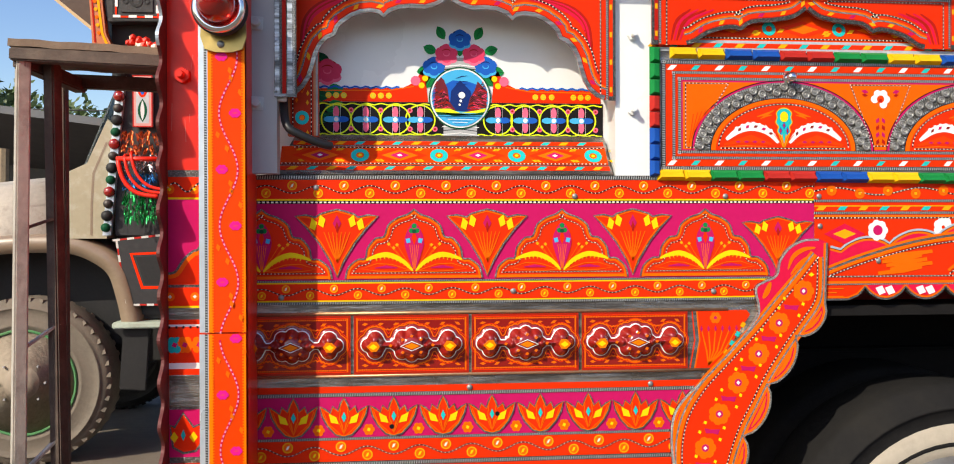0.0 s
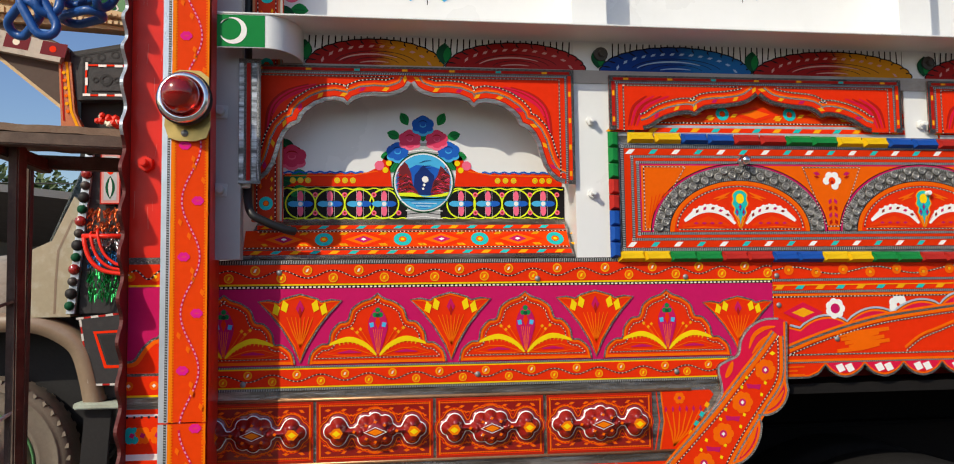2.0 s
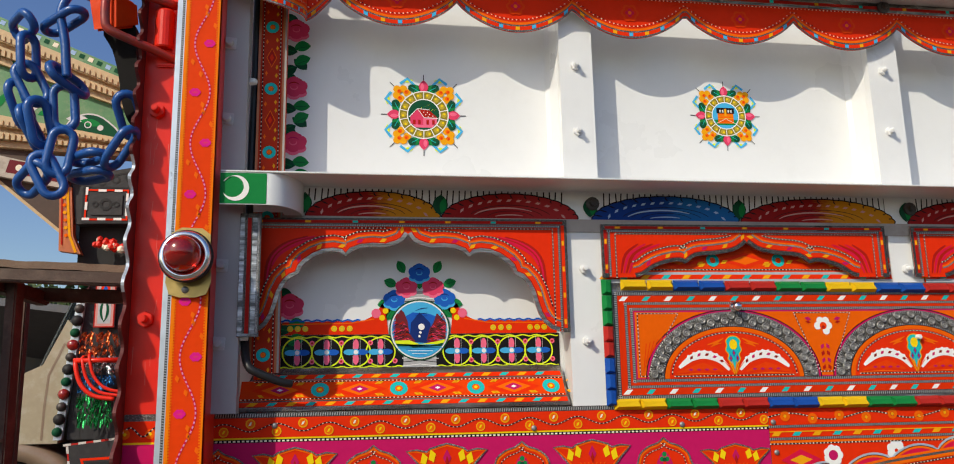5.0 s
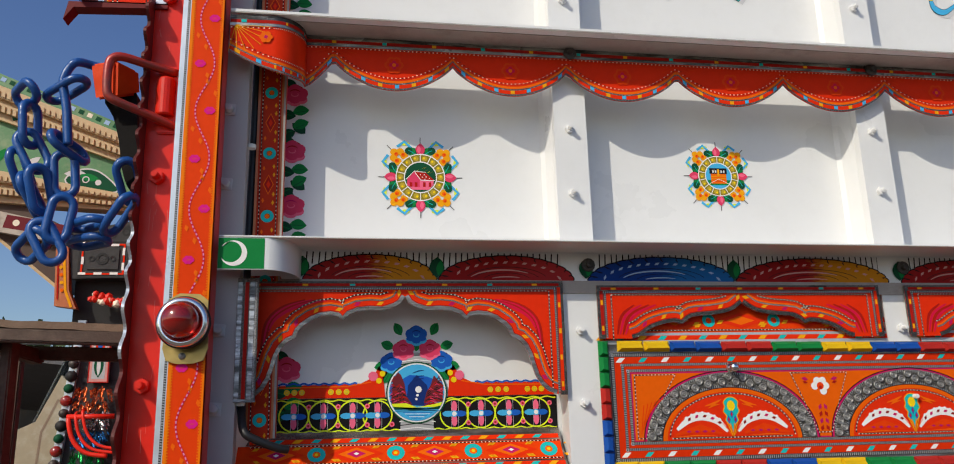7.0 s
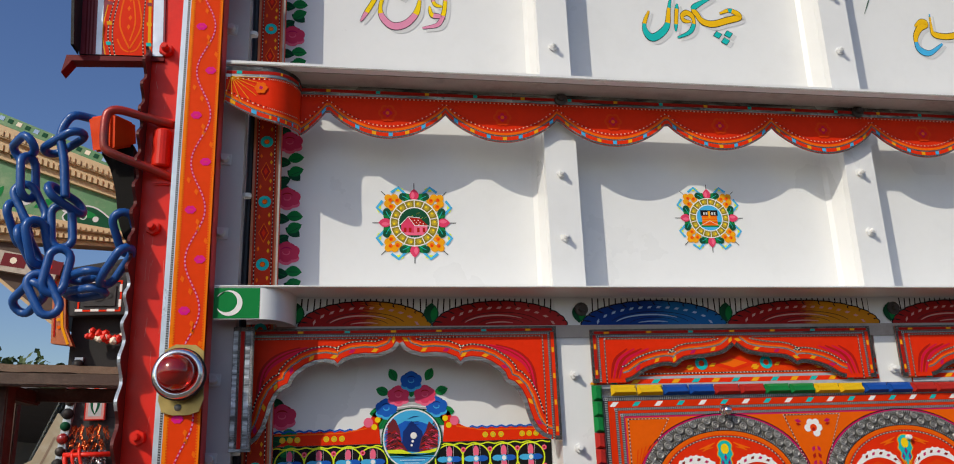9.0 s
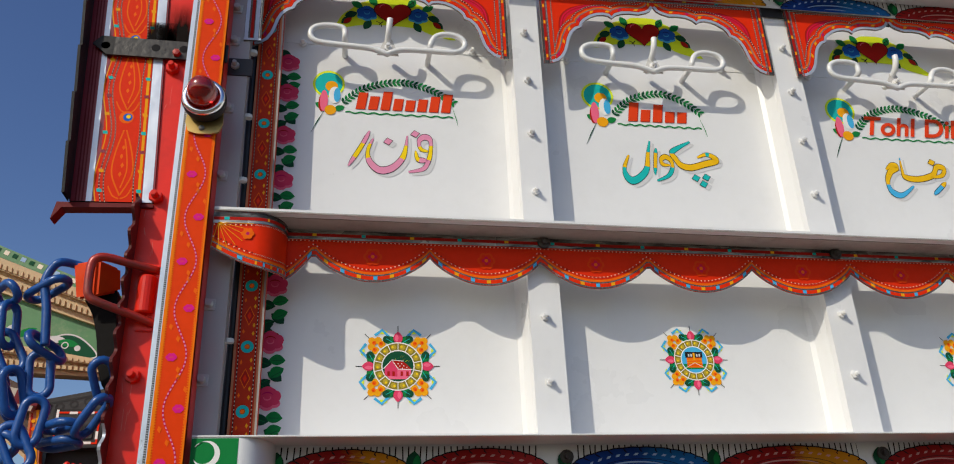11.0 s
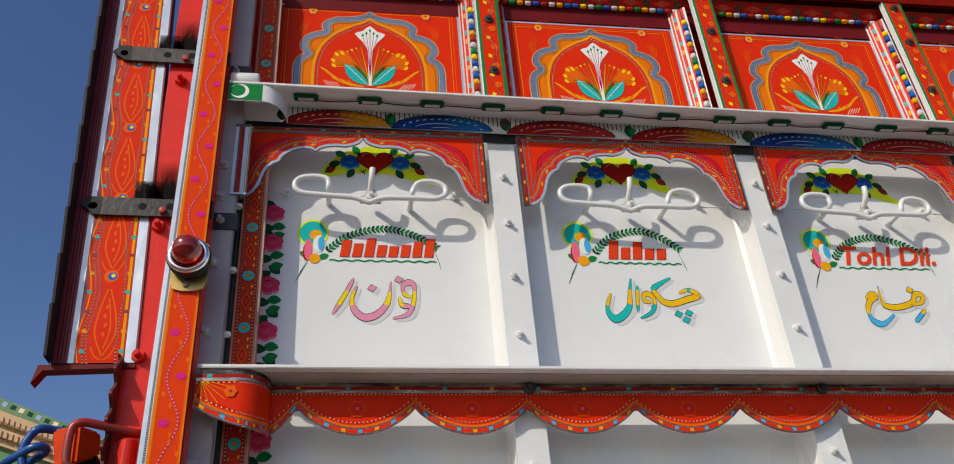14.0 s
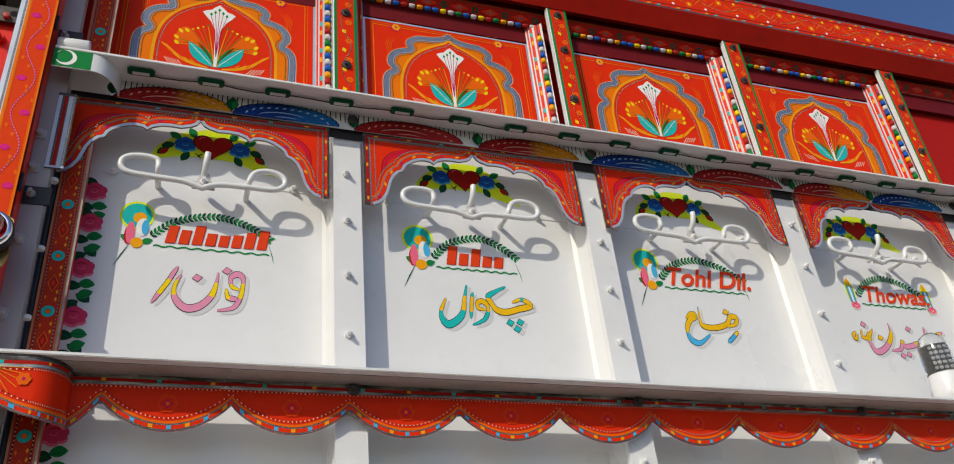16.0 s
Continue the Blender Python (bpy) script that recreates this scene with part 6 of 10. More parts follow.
# ---- first bay, low: painted niche ----
NICHE = 2.3685
def niche_band():
    a = Art()
    x0, x1, z0, z1 = -0.108, 0.695, 1.8, 1.897
    a.poly(rect(x0, z0, x1, z1), "black_ink", 1)
    for z in (z0 + 0.006, z1 - 0.006):
        a.line([(x0 + i * 0.008, z + 0.0022 * math.sin(i * 1.25)) for i in range(101)], 0.0035, "lime", 2)
    xs = [-0.062, 0.02, 0.102, 0.172, 0.392, 0.47, 0.552, 0.632]
    for i, x in enumerate(xs):
        a.ring(x, 1.848, 0.043, 0.039, "lime", 2 + 0.1 * i, 26)
        a.disc(x, 1.868, 0.0085, "pink", 3.2, 10, 0.017)
        a.disc(x, 1.829, 0.0085, "pink", 3.2, 10, 0.017)
        a.disc(x - 0.018, 1.848, 0.017, "sky_blue", 3.3, 12, 0.0085)
        a.disc(x + 0.018, 1.848, 0.017, "blue", 3.3, 12, 0.0085)
        a.disc(x, 1.848, 0.0095, "sky_blue", 3.6, 12)
        a.disc(x, 1.848, 0.0065, "white_ink", 3.8, 10)
        for z in (1.822, 1.874):
            a.disc(x + 0.041, z, 0.0075, "pink", 3.4, 9)
            a.disc(x + 0.041, z, 0.0035, "deep_red", 3.6, 8)
        a.line([(x - 0.008, 1.806), (x - 0.008, 1.89)], 0.0008, "shade_ink", 3.0)
        a.line([(x + 0.012, 1.806), (x + 0.012, 1.89)], 0.0008, "shade_ink", 3.0)
    return a.mesh("black_flower_band")


part("black_flower_band", niche_band(), truck, (0, NICHE, 0), "black painted band with blue and pink flowers")


def niche_arch():
    """The red band that rises over the round picture, with yellow spots and a blue wavy edge."""
    a = Art()
    for s in (1, -1):
        c = 0.284
        o = [(0.09, 1.898), (0.404, 1.898), (0.404, 1.934), (0.16, 1.938), (0.125, 1.955), (0.11, 1.985), (0.085, 2.005), (0.07, 1.985), (0.095, 1.95)]
        if s < 0:
            o[1], o[2] = (0.39, 1.898), (0.39, 1.934)
        a.poly([(c + s * x, z) for x, z in o], "red", 1)
        a.line([(c + s * x, z) for x, z in ((0.13, 1.942), (0.2, 1.93), (0.39, 1.928))], 0.003, "orange", 1.6)
        a.line([(c + s * (0.17 + i * 0.0073), 1.938 + 0.0025 * math.sin(i * 1.6)) for i in range(32)], 0.005, "blue", 1.8)
        for x in (0.215, 0.238, 0.262, 0.325, 0.346, 0.367) if s > 0 else (0.2, 0.222, 0.244, 0.325, 0.346, 0.367):
            a.disc(c + s * x, 1.915, 0.0085, "yellow", 2, 10)
            a.ring(c + s * x, 1.915, 0.0055, 0.0042, "brass", 2.4, 10)
        for x, z in ((0.108, 1.945), (0.098, 1.965)):
            a.disc(c + s * x, z, 0.0085, "yellow", 2, 10)
        a.disc(c + s * 0.125, 1.958, 0.014, "pink", 1.9, 10)
    for k in range(3):
        a.ribbon(arc(0.284, 1.915, 0.088 + 0.012 * k, 0.088 + 0.011 * k, 50, 130, 14), 0, 0.01, ("dull_tape", "shade_ink", "dull_tape")[k], 1.4 + 0.1 * k)
    a.poly([(0.226, 1.965), (0.342, 1.965), (0.333, 1.985), (0.342, 2.012), (0.226, 2.012), (0.235, 1.985)], "neck_grey", 2.2)
    for k in range(3):
        a.line([(0.232 + 0.003 * k, 1.998 - 0.008 * k), (0.284, 2.004 - 0.008 * k), (0.336 - 0.003 * k, 1.998 - 0.008 * k)], 0.0026, ("white_ink", "black_ink", "white_ink")[k], 2.5)
    a.poly([(0.236, 1.775), (0.333, 1.775), (0.331, 1.845), (0.238, 1.845)], "neck_grey", 2.6)
    for k in range(5):
        a.line([(0.233, 1.785 + 0.011 * k), (0.285, 1.79 + 0.011 * k), (0.338, 1.783 + 0.011 * k)], 0.002, "black_ink" if k % 2 else "white_ink", 2.9)
    return a.mesh("red_band")


part("red_band", niche_arch(), truck, (0, NICHE, 0), "red painted band with yellow spots")


def landscape(r=0.08):
    """Round painted picture: lake, dark red trees on both banks, deep blue water."""
    a = Art()
    a.disc(0, 0, r * 1.08, "white_ink", 1, 40)
    a.ring(0, 0, r * 1.1, r * 1.05, "dark_green", 1.6, 40)
    a.disc(0, 0, r, "sky_blue", 2, 40)

    def inside(pts):
        return [(x, z) if math.hypot(x, z) < r * 0.99 else tuple(c * r * 0.99 / math.hypot(x, z) for c in (x, z)) for x, z in pts]
    a.poly(inside([(-r, 0.02), (-0.02, 0.05), (0.03, 0.045), (r, 0.03), (r, -0.03), (-r, -0.03)]), "blue", 2.2)
    a.poly(inside([(-0.03, -0.035), (-0.025, 0.02), (0.0, 0.05), (0.03, 0.02), (0.04, -0.04)]), "navy", 2.4)
    a.poly(inside([(-r, 0.045), (-0.055, 0.06), (-0.045, 0.05), (-0.035, 0.025), (-0.03, -0.01), (-0.012, -0.035), (-r, -0.036)]), "tree_maroon", 2.6)
    a.poly(inside([(r, 0.02), (0.05, 0.048), (0.04, 0.02), (0.028, 0.0), (0.02, -0.03), (r, -0.03)]), "tree_maroon", 2.6)
    rr = random.Random(3)
    for s in (-1, 1):
        for k in range(9):
            x0 = s * (0.072 - 0.0045 * k)
            top = 0.05 - 0.006 * k
            for q in range(7):
                z = top - (top + 0.034) * q / 6
                reach = 0.006 + 0.0016 * q
                a.stroke(inside([(x0 - reach, z - 0.003), (x0, z + 0.003), (x0 + reach, z - 0.002)]), 0.0034, rr.choice(("tree_maroon", "tree_maroon", "rose_pink", "black_ink", "deep_red")), 2.7 + 0.02 * k + 0.005 * q)
    a.poly(inside([(-r, -0.034), (-0.03, -0.03), (0.0, -0.042), (0.05, -0.034), (r, -0.03), (r, -0.05), (-r, -0.052)]), "lime", 3)
    a.poly(inside([(-r, -0.046), (-0.02, -0.05), (0.04, -0.044), (r, -0.044), (r, -0.06), (-r, -0.06)]), "dark_green", 3.2)
    low = [(-0.07, -0.053), (0.07, -0.053)] + arc(0, 0, r * 0.99, r * 0.99, 320, 220, 12)
    a.poly(low, "sky_blue", 3.4)
    for k in range(5):
        a.line([(-0.04 + 0.006 * k, -0.056 - 0.004 * k), (0.045 - 0.008 * k, -0.057 - 0.004 * k)], 0.0014, "white_ink" if k % 2 else "blue", 3.7)
    a.disc(0.005, 0.008, 0.0095, "white_ink", 3.6, 12)
    a.disc(0.002, -0.008, 0.004, "white_ink", 3.6, 8)
    a.disc(-0.001, -0.019, 0.0035, "white_ink", 3.6, 8)
    for z in (0.055, 0.04, 0.032):
        a.stroke(inside([(-0.012, z), (0.004, z + 0.006), (0.022, z + 0.008)]), 0.003, "navy", 3.3)
    return a.mesh("round_picture")


part("round_picture", landscape(), truck, (0.284, NICHE - 0.0022, 1.91), "small round landscape painting of a lake")


def bouquet():
    a = Art()
    for x, z, t in ((-0.055, 0.105, 120), (0.055, 0.105, 60), (-0.085, 0.06, 160), (0.09, 0.06, 15), (-0.105, 0.0, 190), (0.11, 0.0, -10), (-0.09, -0.025, 240), (0.085, -0.02, -50), (0.0, 0.055, 90), (-0.02, 0.05, 100)):
        a.leaf(x - 0.012 * math.cos(radians(t)), z - 0.012 * math.sin(radians(t)), 0.046, 0.03, t, "green", 1)
        a.line([(x, z), (x + 0.028 * math.cos(radians(t)), z + 0.028 * math.sin(radians(t)))], 0.0016, "dark_green", 1.4)
    for x, z, m in ((-0.083, 0.005, "blue"), (0.083, 0.008, "blue"), (-0.043, 0.045, "pink"), (0.045, 0.045, "pink"), (0.0, 0.09, "blue")):
        dark, light = ("navy", "sky_blue") if m == "blue" else ("deep_red", "pink")
        rose(a, x, z, 0.036, m if m == "blue" else "rose_pink", dark, light, 2 + abs(x) * 5)
    return a.mesh("bouquet")


bq = part("bouquet", bouquet(), truck, (0.284, NICHE, 1.988), "painted bouquet of blue and red roses")
bq.scale = (0.88, 1, 0.92)


def sill():
    a = Art()
    x0, x1, h = -0.222, 0.7, 0.152
    a.slab([(x0, 0), (x1, 0), (x1 - 0.005, h), (x0 + 0.05, h)], "dull_tape", 0.0, 0.004)
    a.poly(rect(x0 + 0.015, 0.035, x1 - 0.008, 0.104), "strip_red", 1)
    a.poly(rect(x0 + 0.01, 0.014, x1 - 0.006, 0.03), "red", 1.2)
    a.poly(rect(x0 + 0.045, 0.109, x1 - 0.01, 0.125), "red", 1.2)
    a.dash([(x0 + 0.05, 0.022), (x1 - 0.02, 0.022)], 0.052, 0.02, 0.012, ["gold", "teal"], 2, 0.006)
    a.dash([(x0 + 0.07, 0.117), (x1 - 0.02, 0.117)], 0.052, 0.02, 0.012, ["gold", "teal"], 2, 0.006)
    stitched(a, [(x0 + 0.02, 0.039), (x1 - 0.01, 0.039)], 2)
    stitched(a, [(x0 + 0.05, 0.1), (x1 - 0.01, 0.1)], 2)
    x, i = x0 + 0.12, 0
    while x < x1 - 0.03:
        if i % 2:
            a.ring(x, 0.07, 0.025, 0.011, "teal", 2, 14)
            a.disc(x, 0.07, 0.01, "orange", 2, 8)
            a.disc(x, 0.07, 0.005, "yellow", 2.4, 8)
        else:
            a.diamond(x, 0.07, 0.075, 0.034, "red", 1.6)
            a.diamond(x, 0.07, 0.05, 0.022, "orange", 2)
            a.diamond(x, 0.07, 0.026, 0.013, "magenta", 2.4)
            a.diamond(x, 0.07, 0.008, 0.005, "white_ink", 2.8)
        for s in (1, -1):
            a.diamond(x + 0.056 * s, 0.092, 0.012, 0.005, "gold", 2.2, 25)
            a.diamond(x + 0.05 * s, 0.05, 0.01, 0.005, "gold", 2.2, -20)
        x += 0.108
        i += 1
    return a.mesh("sill")


s = part("sill", sill(), truck, (0, 2.272, 1.689), "sloping orange sticker sill with teal rings")
s.rotation_euler = (radians(-39.5), 0, 0)


# ---- tool box with a bead frame ----
box_x0, box_x1 = 0.8, 2.99
a = Art()
a.slab(rect(box_x0 + 0.004, 1.682, box_x1, 2.03), "dull_tape", 0.0, 0.125)
toolbox = part("tool_box", a.mesh("tool_box"), truck, (0, 2.258, 0), "orange sticker-covered tool box with a bead frame")


def bead(mat, upright=False):
    """A faceted bar bead."""
    l, w, h = (0.044 if upright else 0.0765), 0.031, 0.018
    v = [(-l / 2, 0, -w / 2), (l / 2, 0, -w / 2), (l / 2, 0, w / 2), (-l / 2, 0, w / 2)]
    t = [(-l / 2 + 0.008, -h, -w / 2 + 0.009), (l / 2 - 0.004, -h, -w / 2 + 0.009), (l / 2 - 0.01, -h * 0.8, w / 2 - 0.008), (-l / 2 + 0.005, -h * 0.9, w / 2 - 0.008)]
    if upright:
        v = [(z, y, x) for x, y, z in v][::-1]
        t = [(z, y, x) for x, y, z in t][::-1]
    a = Art()
    a.face(t, mat)
    for i in range(4):
        j = (i + 1) % 4
        a.face([v[i], v[j], t[j], t[i]], mat)
    return a.mesh("bead")


COL = ["bead_yellow", "bead_blue", "bead_red", "green"]
beads = {c: (bead(c), bead(c, True)) for c in COL}
n = int((box_x1 - box_x0 - 0.03) / 0.0785)
for i in range(n):
    part("bead", beads[COL[(i // 2) % 4]][0], toolbox, (0.894 + 0.0788 * i, 2.258, 2.024 - 0.001 * i))
    part("bead", beads[["bead_yellow", "green", "bead_red", "bead_blue"][(i // 2) % 4]][0], toolbox, (0.858 + 0.0757 * i, 2.258, 1.688 - 0.0008 * i))
for i, c in enumerate(("bead_blue", "bead_blue", "bead_blue", "bead_red", "bead_red", "green", "green", "green")):
    part("bead", beads[c][1], toolbox, (box_x0 + 0.014, 2.258, 1.706 + 0.0445 * i))


def pressed_rosette():
    """A pressed ring with a small boss in the middle."""
    return solid("pressed_rosette", "pewter", lathe([(0.0122, 0.0), (0.0115, -0.0036), (0.0095, -0.0048), (0.0075, -0.0028), (0.0062, -0.0008), (0.0042, -0.0038), (0.0028, -0.0044), (0.0015, -0.0016), (0.0, -0.001)], "y", 12), smooth=True)


spots = []


def box_motif(a, cx, zb):
    """The bulb with two white wings painted inside an arch."""
    for s in (1, -1):
        wing = spline([(cx + s * 0.016, zb + 0.022), (cx + s * 0.045, zb + 0.052), (cx + s * 0.088, zb + 0.066), (cx + s * 0.128, zb + 0.057), (cx + s * 0.166, zb + 0.03)], 5)
        a.stroke(wing, 0.023, "white_ink", 4.4, 0.12)
        for q in range(4, len(wing) - 3, 2):
            x, z = wing[q]
            a.disc(x, z + 0.0085, 0.0055, "white_ink", 4.3, 8)
        a.dash([(x, z + 0.001) for x, z in wing[4:-4]], 0.024, 0.009, 0.0075, ["maroon", "magenta"], 5, 0.002)
        a.stroke([(cx + s * 0.035, zb + 0.018), (cx + s * 0.095, zb + 0.034), (cx + s * 0.172, zb + 0.016)], 0.02, "strip_red", 4.1)
        a.stroke([(cx + s * 0.05, zb + 0.011), (cx + s * 0.11, zb + 0.013), (cx + s * 0.178, zb + 0.01)], 0.0035, "orange", 4.25)
        for i in range(4):
            a.diamond(cx + s * (0.06 + 0.024 * i), zb + 0.024, 0.008, 0.0035, "magenta", 4.5)
        a.stroke([(cx + s * 0.028, zb + 0.112), (cx + s * 0.05, zb + 0.101), (cx + s * 0.078, zb + 0.094)], 0.008, "orange", 4.2)
        a.stroke([(cx + s * 0.034, zb + 0.099), (cx + s * 0.055, zb + 0.095), (cx + s * 0.068, zb + 0.088)], 0.006, "orange", 4.25)
    bulb = [(0.0, 0.014), (0.008, 0.04), (0.019, 0.052), (0.016, 0.066), (0.024, 0.078), (0.02, 0.092), (0.022, 0.105), (0.012, 0.116), (0.0, 0.119)]
    o = [(cx + x, zb + z) for x, z in spline(bulb, 3)]
    o += [(2 * cx - x, z) for x, z in o[-2:0:-1]]
    a.poly(o, "teal", 4.6)
    a.line(o + o[:1], 0.003, "gold", 4.8)
    a.disc(cx, zb + 0.094, 0.012, "yellow", 5, 12, 0.015)
    for x, z in ((0.0, 0.07), (-0.01, 0.055), (0.01, 0.055)):
        a.diamond(cx + x, zb + z, 0.0055, 0.012, "blue", 5.2)
        a.diamond(cx + x, zb + z, 0.003, 0.007, "deep_red", 5.4)
    for x in (-0.03, -0.016, -0.006, 0.006, 0.016, 0.03):
        a.stroke([(cx, zb + 0.006), (cx + x * 0.45, zb + 0.026), (cx + x, zb + 0.046)], 0.0028, "orange" if abs(x) != 0.016 else "gold", 5.1, 0.3)


def box_face():
    a = Art()
    x0, x1, z0, z1 = box_x0 + 0.032, box_x1, 1.7, 2.005
    a.poly(rect(x0, z0, x1, z1), "zip_dark", 1)
    a.poly(rect(x0 + 0.012, z0 + 0.012, x1, z1 - 0.012), "box_red", 1.4)
    ticks(a, [(x0, z0 + 0.006), (x1, z0 + 0.006)], 1.9, 0.008)
    ticks(a, [(x0, z1 - 0.006), (x1, z1 - 0.006)], 1.9, 0.008)
    ticks(a, [(x0 + 0.006, z0), (x0 + 0.006, z1)], 2.0, 0.008)
    a.dash([(x0 + 0.03, z0 + 0.021), (x1, z0 + 0.021)], 0.067, 0.017, 0.013, ["white_ink", "teal"], 2, 0.006)
    a.dash([(x0 + 0.03, z1 - 0.021), (x1, z1 - 0.021)], 0.067, 0.017, 0.013, ["white_ink", "teal"], 2, 0.006)
    for d, w in ((0.031, 0.008), (0.047, 0.0085)):
        c = d + w / 2
        ticks(a, [(x0 + d, z0 + c), (x1, z0 + c)], 2.0, w * 0.8)
        ticks(a, [(x0 + d, z1 - c), (x1, z1 - c)], 2.0, w * 0.8)
        ticks(a, [(x0 + c, z0 + d), (x0 + c, z1 - d)], 2.1, w * 0.9)
    a.poly(rect(x0 + 0.056, z0 + 0.056, x1, z1 - 0.056), "magenta", 1.7)
    a.poly(rect(x0 + 0.06, z0 + 0.059, x1, z1 - 0.06), "box_orange", 2)
    zb, zt = z0 + 0.056, z1 - 0.058
    cx = 1.181
    while cx - 0.25 < x1:
        for r, h, m, lift in ((0.265, 0.196, "black_ink", 2.4), (0.262, 0.193, "magenta", 2.5), (0.256, 0.188, "zip_dark", 2.6), (0.211, 0.147, "black_ink", 2.9), (0.209, 0.145, "box_orange", 3.0), (0.196, 0.134, "red", 3.2)):
            a.poly([(min(x, x1), z) for x, z in arc(cx, zb, r, h, 0, 180, 36)], m, lift)
        stitched(a, [p for p in arc(cx, zb + 0.005, 0.188, 0.124, 3, 177, 40) if p[0] < x1], 4)
        stitched(a, [p for p in ((cx - 0.18, zb + 0.006), (cx, zb + 0.006), (cx + 0.18, zb + 0.006)) if p[0] < x1], 4)
        # pressed rosettes crowded on the arch band
        for q in (0.252, 0.216):
            ticks(a, [(min(x, x1), z) for x, z in arc(cx, zb, q, q - 0.066, 2, 178, 60)], 2.9, 0.006)
        for i in range(33):
            t = radians(3 + 174 * i / 32)
            k = 0.0075 * (-1) ** i
            x, z = cx + (0.233 + k) * math.cos(t), zb + 0.004 + (0.166 + k) * math.sin(t)
            if x < x1 - 0.02:
                spots.append((x, z, 0.001 * (i % 2)))
        if cx + 0.1 < x1:
            box_motif(a, cx, zb)
        # white flower between two arches
        fx = cx + 0.2825
        if fx < x1 - 0.03:
            o = [(fx - 0.088, zt - 0.006), (fx + 0.088, zt - 0.006), (fx + 0.02, zb + 0.014), (fx - 0.02, zb + 0.014)]
            stitched(a, o + o[:1], 3.4, "cream", 0.0105, 0.0052, 0.0036)
            for q in range(6):
                t = radians(120 + 60 * q)
                if q != 2:
                    a.disc(fx + 0.017 * math.cos(t), zt - 0.045 + 0.017 * math.sin(t), 0.0115, "white_ink", 4 + 0.02 * q, 10)
            a.disc(fx, zt - 0.045, 0.011, "strip_red", 4.6, 10)
            a.disc(fx, zt - 0.049, 0.005, "deep_red", 4.8, 8)
            for s in (1, -1):
                a.diamond(fx + s * 0.046, zt - 0.024, 0.011, 0.006, "magenta", 4, 12 * s)
                a.diamond(fx + s * 0.046, zt - 0.034, 0.009, 0.004, "deep_red", 4, 12 * s)
            for q in range(4):
                for s in (1, -1):
                    a.diamond(fx + s * 0.0085, zb + 0.026 + 0.02 * q, 0.0055, 0.009, ("deep_red", "magenta")[q % 2], 4, s * 25)
        cx += 0.565
    # left end field
    o = [(x0 + 0.068, zt - 0.006), (x0 + 0.19, zt - 0.006), (x0 + 0.105, zb + 0.05), (x0 + 0.092, zb + 0.008), (x0 + 0.068, zb + 0.008)]
    stitched(a, o + o[:1], 3, "cream", 0.0105, 0.0052, 0.0036)
    for i in range(6):
        a.stroke([(x0 + 0.078 + 0.006 * i, zb + 0.02 + 0.013 * i), (x0 + 0.09 + 0.012 * i, zb + 0.1 + 0.004 * i)], 0.01, "strip_red", 3 + 0.1 * i)
    return a.mesh("box_front")


front = part("box_front", box_face(), toolbox, (0, 2.2578, 0), "orange and red sticker front with pressed arches")
rosette_mesh = pressed_rosette()
for x, z, out in spots:
    part("pressed_rosette", rosette_mesh, front, (x, 2.2556 - out, z), "pressed pewter-grey rosette")
part("knob", solid("knob", "chrome", lathe([(0.016, 0.0), (0.017, -0.005), (0.009, -0.008), (0.008, -0.016), (0.012, -0.019), (0.013, -0.027), (0.007, -0.032), (0.0, -0.033)], "y", 16), smooth=True), toolbox, (1.194, 2.256, 1.958), "worn chrome knob")

# the sloping sticker sheet that shows in the low arches above the box
for i in range(1, 4):
    a = Art()
    x0, x1 = posts[i - 1] + 0.055, posts[i] - 0.055
    a.slab(rect(x0, 0.0, x1, 0.2), "strip_red", 0.0, 0.006)
    a.poly(rect(x0, 0.0, x1, 0.034), "foil_grey", 1)
    a.poly(rect(x0, 0.012, x1, 0.026), "red", 1.4)
    a.dash([(x0, 0.019), (x1, 0.019)], 0.062, 0.02, 0.012, ["gold", "teal"], 2, 0.006)
    stitched(a, [(x0, 0.041), (x1, 0.041)], 2)
    for j in range(5):
        c = x0 + 0.13 + 0.205 * j
        a.ring(c, 0.07, 0.02, 0.009, "teal", 1.9, 14)
        a.diamond(c + 0.1, 0.07, 0.08, 0.024, "red", 1.5)
        a.diamond(c + 0.1, 0.07, 0.045, 0.014, "orange", 1.7)
        for dx, dz in ((-0.035, 0.055), (0.035, 0.065), (0.06, 0.12), (0.14, 0.125), (0.165, 0.06)):
            a.diamond(c + dx, dz, 0.013, 0.006, "gold", 2.1, 25)
    a.poly(rect(x0, 0.15, x1, 0.2), "foil_grey", 2.2)
    sheet = part("niche_sheet", a.mesh("niche_sheet"), truck, (0, 2.266, 2.03), "sloping red sticker sheet with foil edge")
    sheet.rotation_euler = (radians(-9), 0, 0)


